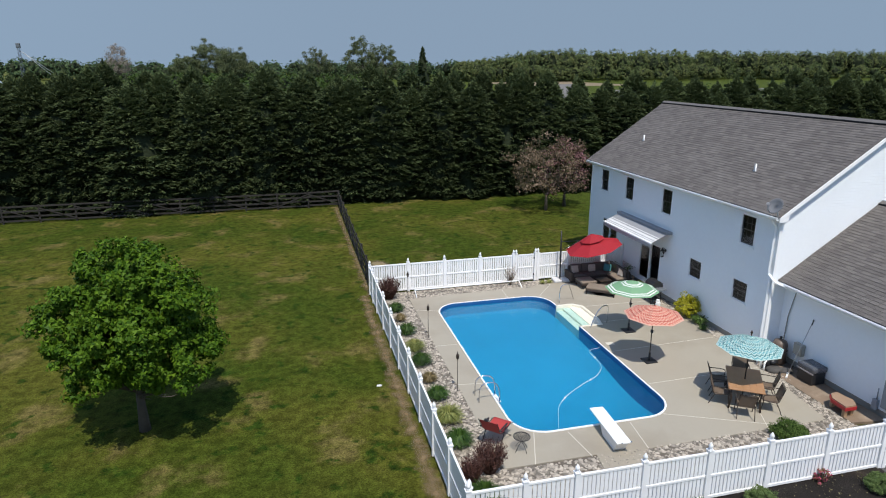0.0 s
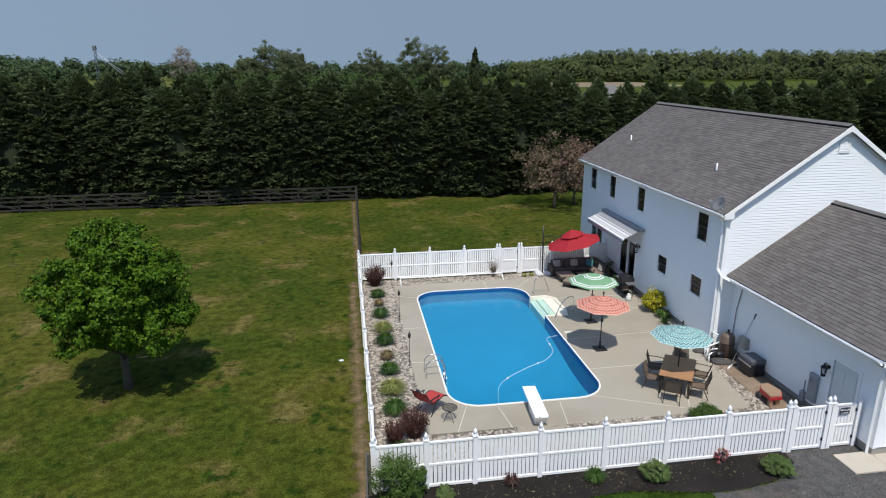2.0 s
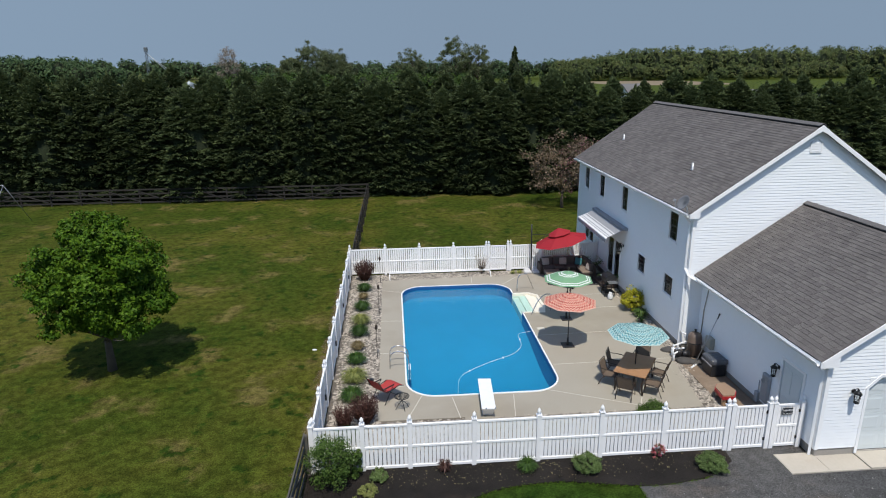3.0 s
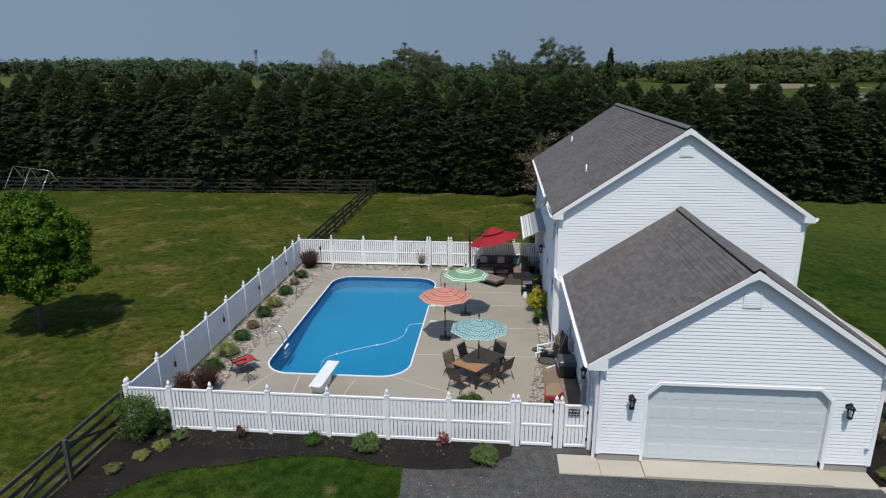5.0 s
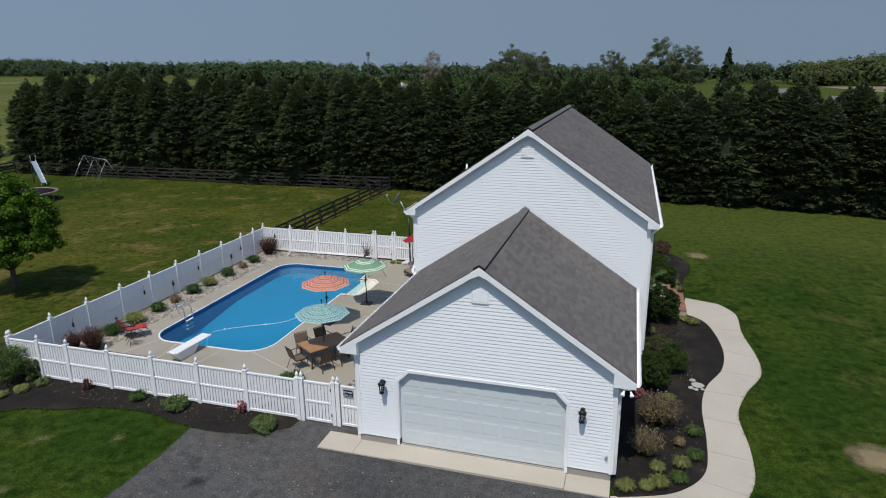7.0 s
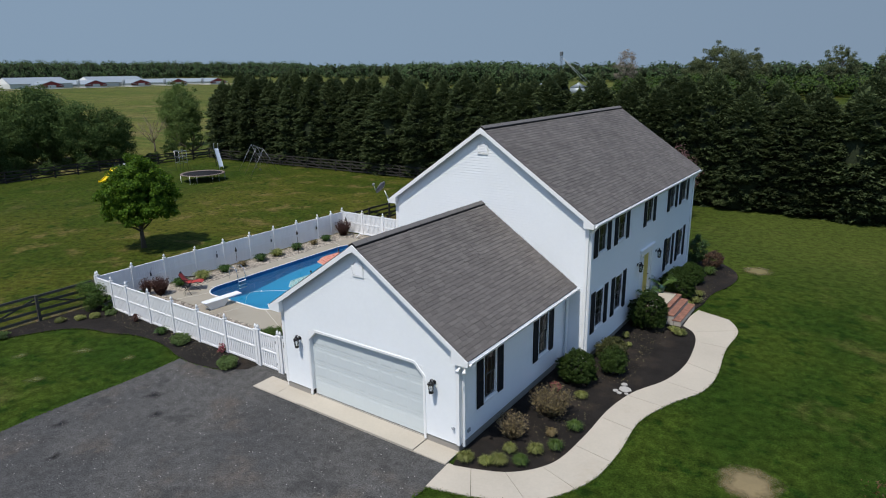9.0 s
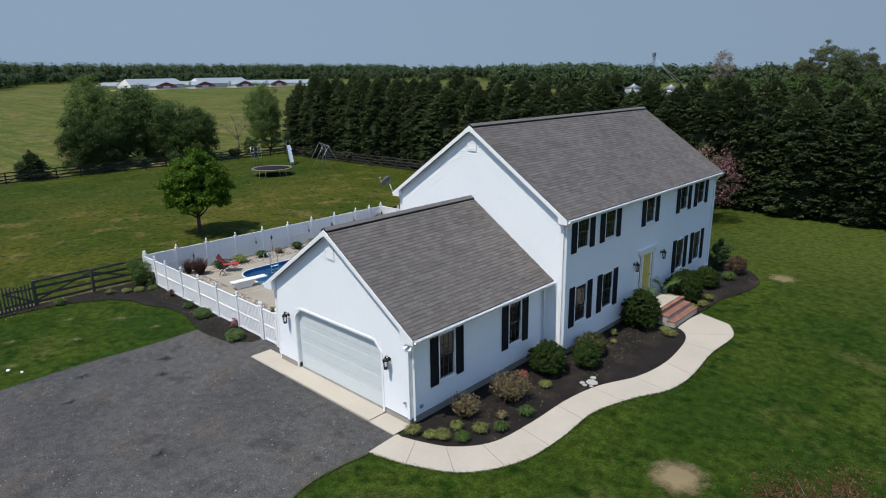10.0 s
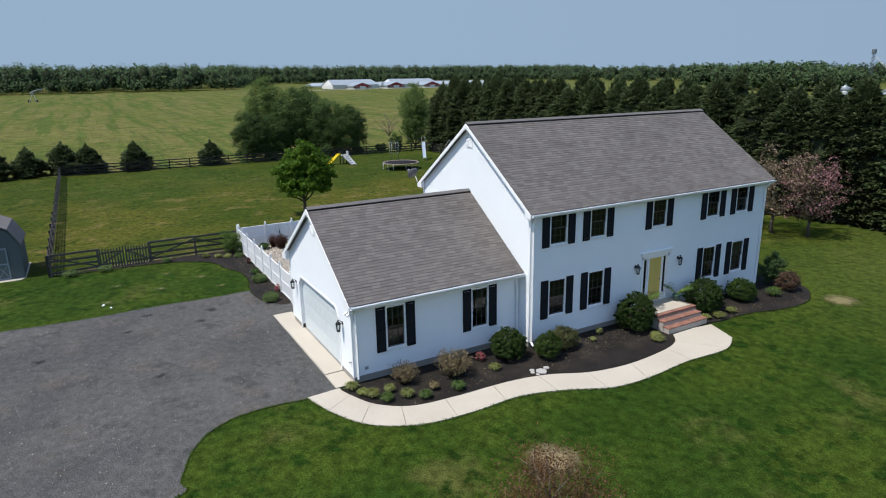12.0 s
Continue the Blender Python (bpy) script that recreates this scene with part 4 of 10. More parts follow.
M_SHINGP = mat("grey_shingle_piece", (0.129, 0.117, 0.110), 0.85, var=0.14, s1=2, s2=40, bump=0.5, bs=220, obj=0.15, spec=0.35)
RO = 0.20
for sx in (-1, 1):
    ex = 15.02 if sx < 0 else 24.48
    roof_side(house, (RX, HR + 0.04), (ex, HE), HY0 - RO, HY1 + RO, sx)
    gx_ = 15.53 if sx < 0 else 23.87
    roof_side(house, (19.70, GR + 0.04), (gx_, GE), GY0 - RO, HY0 - 0.03, sx, near_parts=True)
    # eave: fascia, soffit, gutter
    for e, zz, y0, y1, wx in ((ex, HE, HY0 - RO, HY1 + RO, HX0 if sx < 0 else HX1), (gx_, GE, GY0 - RO, HY0, GX0 if sx < 0 else GX1)):
        bm = B()
        box(bm, min(e, e - sx * 0.02), y0 + 0.01, zz - 0.17, max(e, e - sx * 0.02), y1 - 0.01, zz - 0.05)
        box(bm, min(wx, e), y0 + 0.01, zz - 0.185, max(wx, e), y1 - 0.01, zz - 0.165)
        part("soffit", bm, M_TRIM, house)
        bm = B()
        prof = [(0, 0), (0.0, -0.11), (0.07, -0.11), (0.11, -0.05), (0.12, 0.0), (0.11, 0.0), (0.10, -0.045), (0.065, -0.10), (0.01, -0.10), (0.01, 0)]
        ra = [bm.verts.new((e + sx * a, y0 + 0.03, zz - 0.03 + b)) for a, b in prof]
        rb = [bm.verts.new((e + sx * a, y1 - 0.03, zz - 0.03 + b)) for a, b in prof]
        for i in range(len(prof)):
            j = (i + 1) % len(prof)
            bm.faces.new((ra[i], ra[j], rb[j], rb[i]))
        bm.faces.new(ra[::-1])
        bm.faces.new(rb)
        part("gutter", bm, M_TRIM, house, "white gutter")


def rake(parent, y, rx, rz, ex, ez, out):
    """A sloping white board at a gable's edge, with a boxed return at the eave."""
    bm = B()
    d = Vector((rx - ex, 0, rz - ez)).normalized()
    up = Vector((-d.z, 0, d.x)) * (1 if d.x > 0 else -1)
    E, R = Vector((ex, y, ez)), Vector((rx, y, rz))
    o = Vector((0, out * 0.025, 0))
    lo, hi = -0.15, -0.012
    hexa(bm, [E + up * lo - o, R + up * lo - o, R + up * lo + o, E + up * lo + o, E + up * hi - o, R + up * hi - o, R + up * hi + o, E + up * hi + o])
    part("rake_board", bm, M_TRIM, parent)


for y, out in ((HY0 - RO, -1), (HY1 + RO, 1)):
    for ex in (15.02, 24.48):
        rake(house, y, RX, HR + 0.03, ex, HE - 0.01, out)
for y, rx, rz, sl in ((HY0 - RO, RX, HR + 0.03, SLH), (HY1 + RO, RX, HR + 0.03, SLH), (GY0 - RO, 19.70, GR + 0.03, SLG)):
    bm = B()
    o = 0.03 if y < 30 else -0.03
    kite = [(0, 0.0), (-0.24, -0.24 * sl), (-0.16, -0.16 * sl - 0.2), (0, -0.22), (0.16, -0.16 * sl - 0.2), (0.24, -0.24 * sl)]
    a = [bm.verts.new((rx + p, y - o, rz + q)) for p, q in kite]
    b = [bm.verts.new((rx + p, y + o, rz + q)) for p, q in kite]
    for half in ((0, 1, 2, 3), (0, 3, 4, 5)):
        bm.faces.new([a[i] for i in half])
        bm.faces.new([b[i] for i in half[::-1]])
    for i in range(6):
        bm.faces.new((a[i], a[(i + 1) % 6], b[(i + 1) % 6], b[i]))
    part("rake_board", bm, M_TRIM, house)
for ex in (15.53, 23.87):
    rake(house, GY0 - RO, 19.70, GR + 0.03, ex, GE - 0.01, -1)
for ex, wx, y, ez in ((15.02, HX0, HY0, HE), (24.48, HX1, HY0, HE), (15.53, GX0, GY0, GE), (23.87, GX1, GY0, GE)):
    bm = B()
    a, b = min(ex, wx), max(ex, wx)
    s = 1 if wx > ex else -1
    c = wx + s * 0.12
    hexa(bm, [(ex, y - RO - 0.02, ez - 0.19), (c, y - RO - 0.02, ez - 0.19), (c, y - 0.03, ez - 0.19), (ex, y - 0.03, ez - 0.19), (ex, y - RO - 0.02, ez - 0.03), (c, y - RO - 0.02, ez + abs(c - ex) * 0.6), (c, y - 0.03, ez + abs(c - ex) * 0.6), (ex, y - 0.03, ez - 0.03)])
    part("eave_return", bm, M_TRIM, house)
# ridge vents: a dark plastic strip under a row of shingle caps
M_RIDGE = mat("shingled_ridge_vent", (0.125, 0.117, 0.113), 0.85, var=0.2, s1=3, s2=40, bump=0.4)
for rx, rz, y0, y1 in ((RX, HR + 0.04, HY0 - RO, HY1 + RO), (19.70, GR + 0.04, GY0 - RO, HY0 - 0.05)):
    bm = B()
    for sx in (-1, 1):
        hexa(bm, [(rx, y0, rz - 0.02), (rx + sx * 0.16, y0, rz - 0.125), (rx + sx * 0.16, y1, rz - 0.125), (rx, y1, rz - 0.02), (rx, y0, rz + 0.055), (rx + sx * 0.165, y0, rz - 0.045), (rx + sx * 0.165, y1, rz - 0.045), (rx, y1, rz + 0.055)])
    vent = part("ridge_vent", bm, M_PLASTIC, house, "dark ridge vent under shingle caps")
    bm = B()
    n = round((y1 - y0) / 0.3)
    for k in range(n):
        ya, yb = y0 + (y1 - y0) * k / n, y0 + (y1 - y0) * (k + 1) / n
        h = 0.004 * (k % 3)
        for sx in (-1, 1):
            hexa(bm, [(rx, ya, rz + 0.056), (rx + sx * 0.15, ya, rz - 0.034), (rx + sx * 0.15, yb, rz - 0.034), (rx, yb, rz + 0.056), (rx, ya, rz + 0.066 + h), (rx + sx * 0.15, ya, rz - 0.024 + h), (rx + sx * 0.15, yb, rz - 0.024), (rx, yb, rz + 0.066)])
    part("cap_shingles", bm, M_RIDGE, vent)["kind"] = "stuff"
# roof vent pipes
for y, x, h in ((22.1, 16.62, 0.34), (31.2, 16.97, 0.34)):
    z = HE + (x - 15.02) * SLH
    bm = B()
    lathe(bm, [(0.10, 0.0), (0.07, 0.08), (0.05, 0.1), (0.05, h), (0.035, h)], (x, y, z - 0.03), 12)
    part("vent_pipe", bm, M_ALU, house, "grey plumbing vent pipe")
# gable vents
for yy, x, z in ((HY0, 19.73, 7.65), (GY0, 19.70, 4.68)):
    bm = B()
    box(bm, x - 0.24, yy - 0.045, z - 0.05, x + 0.24, yy - 0.02, z)
    box(bm, x - 0.24, yy - 0.045, z, x - 0.19, yy - 0.02, z + 0.34)
    box(bm, x + 0.19, yy - 0.045, z, x + 0.24, yy - 0.02, z + 0.34)
    for sx in (-1, 1):
        hexa(bm, [(x + sx * 0.24, yy - 0.045, z + 0.3), (x + sx * 0.24, yy - 0.02, z + 0.3), (x, yy - 0.02, z + 0.48), (x, yy - 0.045, z + 0.48), (x + sx * 0.24, yy - 0.045, z + 0.36), (x + sx * 0.24, yy - 0.02, z + 0.36), (x, yy - 0.02, z + 0.55), (x, yy - 0.045, z + 0.55)])
    vent = part("gable_vent", bm, M_TRIM, house, "white louvred gable vent")
    for k in range(7):
        bm = B()
        w = 0.19 if k < 5 else 0.19 - (k - 4) * 0.06
        bm.faces.new([bm.verts.new(p) for p in ((x - w, yy - 0.042, z + 0.02 + k * 0.06), (x + w, yy - 0.042, z + 0.02 + k * 0.06), (x + w, yy - 0.02, z + 0.075 + k * 0.06), (x - w, yy - 0.02, z + 0.075 + k * 0.06))])
        part("slat", bm, M_TRIM, vent)

# garage door, set back in a trimmed opening with cut corners
M_GDOOR = mat("pale_grey_garage_door", (0.63, 0.68, 0.685), 0.4, var=0.03, bump=0.03)
ch = 0.33
T = 0.10


def outline(k):
    """The opening's line with cut corners, grown outwards by k."""
    q = k * math.tan(radians(22.5))
    return [(DX0 - k, -0.17), (DX0 - k, DZ1 - ch + q), (DX0 + ch - q, DZ1 + k), (DX1 - ch + q, DZ1 + k), (DX1 + k, DZ1 - ch + q), (DX1 + k, -0.17)]


bm = B()
ring = [[bm.verts.new((x, GY0 + y, z)) for x, z in outline(k)] for k, y in ((0.02, 0.13), (0.02, -0.032), (T, -0.032), (T, 0.0))]
for a, b in zip(ring, ring[1:]):
    for i in range(5):
        bm.faces.new((a[i], a[i + 1], b[i + 1], b[i]))
bmesh.ops.recalc_face_normals(bm, faces=bm.faces[:])
part("door_trim", bm, M_TRIM, house, "white trim with cut upper corners")
for sx, x in ((1, DX0), (-1, DX1)):
    bm = B()
    v = [(x - sx * 0.02, DZ1 + 0.02), (x + sx * (ch - 0.03), DZ1 + 0.02), (x - sx * 0.02, DZ1 - ch + 0.03)]
    a = [bm.verts.new((p[0], GY0 - 0.018, p[1])) for p in v]
    b = [bm.verts.new((p[0], GY0 + 0.10, p[1])) for p in v]
    bm.faces.new(a)
    bm.faces.new(b[::-1])
    for i in range(3):
        bm.faces.new((a[i], a[(i + 1) % 3], b[(i + 1) % 3], b[i]))
    part("corner_panel", bm, M_TRIM, house)
bm = B()
box(bm, DX0, GY0 + 0.13, -0.17, DX1, GY0 + 0.17, DZ1)
gdoor = part("garage_door", bm, M_GDOOR, house, "closed white sectional garage door with raised panels")
nh, nc = 4, 8
ph, pw = (DZ1 + 0.17) / nh, (DX1 - DX0 - 0.1) / nc
for r in range(nh):
    bm = B()
    box(bm, DX0 + 0.03, GY0 + 0.118, -0.165 + r * ph + 0.003, DX1 - 0.03, GY0 + 0.13, -0.165 + (r + 1) * ph - 0.003)
    for c in range(nc):
        x0, z0 = DX0 + 0.05 + c * pw + 0.05, -0.165 + r * ph + 0.10
        x1, z1 = x0 + pw - 0.10, z0 + ph - 0.20
        hexa(bm, [(x0, GY0 + 0.118, z0), (x1, GY0 + 0.118, z0), (x1, GY0 + 0.118, z1), (x0, GY0 + 0.118, z1), (x0 + 0.05, GY0 + 0.111, z0 + 0.05), (x1 - 0.05, GY0 + 0.111, z0 + 0.05), (x1 - 0.05, GY0 + 0.111, z1 - 0.05), (x0 + 0.05, GY0 + 0.111, z1 - 0.05)])
    part("panel", bm, M_GDOOR, gdoor)
bm = B()
box(bm, DX0 + 0.02, GY0 + 0.109, -0.172, DX1 - 0.02, GY0 + 0.125, -0.157)
part("seal", bm, M_METALB, gdoor, "black rubber seal")

# ---- white vinyl fence ----
picket_me, post_me = None, None


def post_mesh():
    bm = B()
    box(bm, -0.064, -0.064, 0, 0.064, 0.064, 1.52)
    hexa(bm, [(-0.078, -0.078, 1.52), (0.078, -0.078, 1.52), (0.078, 0.078, 1.52), (-0.078, 0.078, 1.52), (-0.078, -0.078, 1.55), (0.078, -0.078, 1.55), (0.078, 0.078, 1.55), (-0.078, 0.078, 1.55)])
    lathe(bm, [(0.06, 1.55), (0.03, 1.575), (0.026, 1.59), (0.052, 1.62), (0.06, 1.65), (0.045, 1.70), (0.016, 1.74), (0.004, 1.765)], n=10)
    me = mesh_of("post", bm)
    me.materials.append(M_VINYL)
    return me


def picket_mesh(w=0.047):
    bm = B()
    box(bm, -w, -0.011, 0, w, 0.011, 1.34)
    me = mesh_of("picket", bm)
    me.materials.append(M_VINYL)
    return me


POST, PICKET, BOARD = post_mesh(), picket_mesh(), picket_mesh(0.056)
M_HINGE = M_METALB


def child(name, me, parent, m):
    ob = new(name, me)
    ob.parent = parent
    ob.matrix_parent_inverse = W(parent).inverted()
    ob.matrix_basis = m
    return ob


def vinyl_fence(name, a, b, stops, label, gates=(), z=-0.27, skip=0, slat=None):
    a, b = Vector((*a, z)), Vector((*b, z))
    d = (b - a).normalized()
    ang = math.degrees(math.atan2(d.y, d.x))
    f = thing("fence", a, label, "fence", "white vinyl fences")
    for s in stops[skip:]:
        p = a + d * s
        child("post", POST, f, pose(p.x, p.y, p.z, 0, 0, ang))
    for s0, s1 in zip(stops, stops[1:]):
        if s1 - s0 < 0.3:
            continue
        host = f
        isgate = any(abs(s0 - g) < 0.02 for g in gates)
        g0, g1 = s0 + 0.064, s1 - 0.064
        m = Matrix.Translation(a) @ pose(0, 0, 0, 0, 0, ang)
        if isgate:
            g0, g1 = g0 + 0.03, g1 - 0.03
            bm = B()
            rbox(bm, g0, -0.025, 0.08, g0 + 0.05, 0.025, 1.44, 0.006, m, 1)
            host = part("gate", bm, M_VINYL, f, "white picket gate")
            bm = B()
            rbox(bm, g1 - 0.05, -0.025, 0.08, g1, 0.025, 1.44, 0.006, m, 1)
            part("stile", bm, M_VINYL, host)
            for zz in (0.3, 1.2):
                bm = B()
                rbox(bm, g1 - 0.02, -0.05, zz, g1 + 0.05, -0.02, zz + 0.10, 0.006, m, 1)
                part("hinge", bm, M_HINGE, host, "black hinge")
        for zz, h in ((0.06, 0.09), (0.72, 0.075), (1.40, 0.07)):
            bm = B()
            rbox(bm, g0, -0.03, zz, g1, 0.03, zz + h, 0.008, m, 1)
            part("rail", bm, M_VINYL, host)
        n = max(2, round((g1 - g0) / 0.118))
        for k in range(n):
            p = a + d * (g0 + (g1 - g0) * (k + 0.5) / n)
            child("picket", slat or PICKET, host, pose(p.x, p.y, p.z + 0.09, 0, 0, ang))
    return f


vinyl_fence("fence", (1.42, 12.17), (15.9, 12.17), [0, 1.42, 2.76, 4.6, 6.47, 8.32, 10.2, 12.12, 12.27, 13.40, 13.55, 14.40], "white vinyl picket fence with ball caps along a mulch bed", gates=(12.27, 13.55), z=-0.285)
vinyl_fence("fence", (1.46, 29.55), (1.46, 12.17), [0.0, 1.12, 2.4, 4.3, 6.22, 8.1, 9.98, 11.86, 13.74, 15.56, 17.32], "white vinyl picket fence between pool garden and yard", skip=1, z=-0.25, slat=BOARD)
vinyl_fence("fence", (1.46, 29.55), (15.3, 29.55), [0, 1.92, 3.79, 5.68, 7.50, 7.64, 8.72, 8.86, 10.6, 12.4, 13.75], "white vinyl picket fence behind the pool", gates=(7.64,), z=-0.21)

# ---- dark rail fences ----


def rail_fence(a, b, label, step=2.45, rails=4, h=1.25, group="dark rail fences", wire=False, wood=None):
    wood = wood or M_WOODF
    a, b = Vector((*a, 0)), Vector((*b, 0))
    L = (b - a).length
    d = (b - a) / L
    nrm = d.cross(UP)
    f = thing("rail_fence", (a.x, a.y, gz(a.x, a.y)), label, "fence", group)
    n = max(1, round(L / step))
    rng = random.Random(int(a.x * 7 + b.y))
    ps = []
    for k in range(n + 1):
        p = a + d * (L * k / n)
        p.z = gz(p.x, p.y) - 0.05
        ps.append(p)
        bm = B()
        lean = nrm * rng.uniform(-0.03, 0.03)
        hexa(bm, [p + d * i * 0.06 + nrm * j * 0.06 for i, j in ((-1, -1), (1, -1), (1, 1), (-1, 1))] + [p + UP * (h + 0.12) + lean + d * i * 0.055 + nrm * j * 0.055 for i, j in ((-1, -1), (1, -1), (1, 1), (-1, 1))])
        part("post", bm, wood, f)
    for p, q in zip(ps, ps[1:]):
        for r in range(rails):
            z = 0.25 + r * (h - 0.2) / max(1, rails - 1)
            bm = B()
            z0, z1 = z + rng.uniform(-0.03, 0.03), z + rng.uniform(-0.03, 0.03)
            u0, u1 = p + UP * z0 + nrm * 0.06 - d * 0.08, q + UP * z1 + nrm * 0.06 + d * 0.08
            hexa(bm, [u0 - UP * .06 - nrm * .02, u1 - UP * .06 - nrm * .02, u1 - UP * .06 + nrm * .02, u0 - UP * .06 + nrm * .02, u0 + UP * .06 - nrm * .02, u1 + UP * .06 - nrm * .02, u1 + UP * .06 + nrm * .02, u0 + UP * .06 + nrm * .02])
            part("rail", bm, wood, f)
        bm = B()
        lo, hi = (0.3, h - 0.08) if rng.random() < 0.5 else (h - 0.08, 0.3)
        u0, u1 = p + UP * lo + nrm * 0.09, q + UP * hi + nrm * 0.09
        hexa(bm, [u0 - UP * .045 - nrm * .012, u1 - UP * .045 - nrm * .012, u1 - UP * .045 + nrm * .012, u0 - UP * .045 + nrm * .012, u0 + UP * .045 - nrm * .012, u1 + UP * .045 - nrm * .012, u1 + UP * .045 + nrm * .012, u0 + UP * .045 + nrm * .012])
        part("brace", bm, wood, f)
    if wire:
        bm = B()
        k = 0.0
        while k < L:
            p = a + d * k
            g0 = gz(p.x, p.y)
            o = nrm * -0.075
            bm.faces.new([bm.verts.new(q) for q in (p + o + UP * (g0 + 0.05), p + o + d * 0.005 + UP * (g0 + 0.05), p + o + d * 0.005 + UP * (g0 + h), p + o + UP * (g0 + h))])
            k += 0.09
        for r in range(13):
            z = 0.06 + r * 0.095
            o = nrm * -0.076
            bm.faces.new([bm.verts.new(q) for q in (a + o + UP * (gz(a.x, a.y) + z), b + o + UP * (gz(b.x, b.y) + z), b + o + UP * (gz(b.x, b.y) + z + 0.005), a + o + UP * (gz(a.x, a.y) + z + 0.005))])
        part("wire_mesh", bm, M_METALB, f, "dark wire mesh")["kind"] = "stuff"
    return f


rail_fence((1.75, 50.8), (1.6, 29.9), "weathered dark rail fence dividing the yard", rails=4, wire=True)
rail_fence((-44.0, 50.6), (1.75, 50.8), "weathered dark rail fence below the evergreen hedge")
rail_fence((-46.0, 1.0), (-44.0, 50.6), "weathered dark rail fence along the hay field")
rail_fence((1.3, 12.1), (1.2, 6.8), "weathered dark rail fence beside a mulch bed", step=2.6, wire=True, wood=M_WOODG)
rail_fence((1.5, 3.9), (1.6, 1.4), "weathered dark rail fence beside the picket gate", step=2.5, wire=True, wood=M_WOODG)
rail_fence((1.6, 1.3), (-46.0, 1.0), "weathered dark rail fence along the side lawn")

# ---- plants ----


def sprays(c, a, b):
    """Pointed leaves with centres c and half axes a and b: vertices and faces."""
    n = len(c)
    v = np.empty((n, 3, 3), np.float32)
    v[:, 0], v[:, 1], v[:, 2] = c - a * 0.75 - b, c + a, c - a * 0.75 + b
    return v.reshape(-1, 3), np.arange(n * 3).reshape(n, 3)


def unit(v):
    return v / np.maximum(np.linalg.norm(v, axis=1, keepdims=True), 1e-6)


def leaf_mesh(name, pts, out, size, rng, aspect=0.55, flat=0.6):
    """Leaves at pts that face roughly along out."""
    n = len(pts)
    nr = unit(out + rng.normal(0, flat, (n, 3)))
    t = unit(np.cross(nr, rng.normal(0, 1, (n, 3))))
    s = (size * rng.uniform(0.6, 1.3, n))[:, None]
    return sprays(pts, t * s, np.cross(nr, t) * s * aspect)


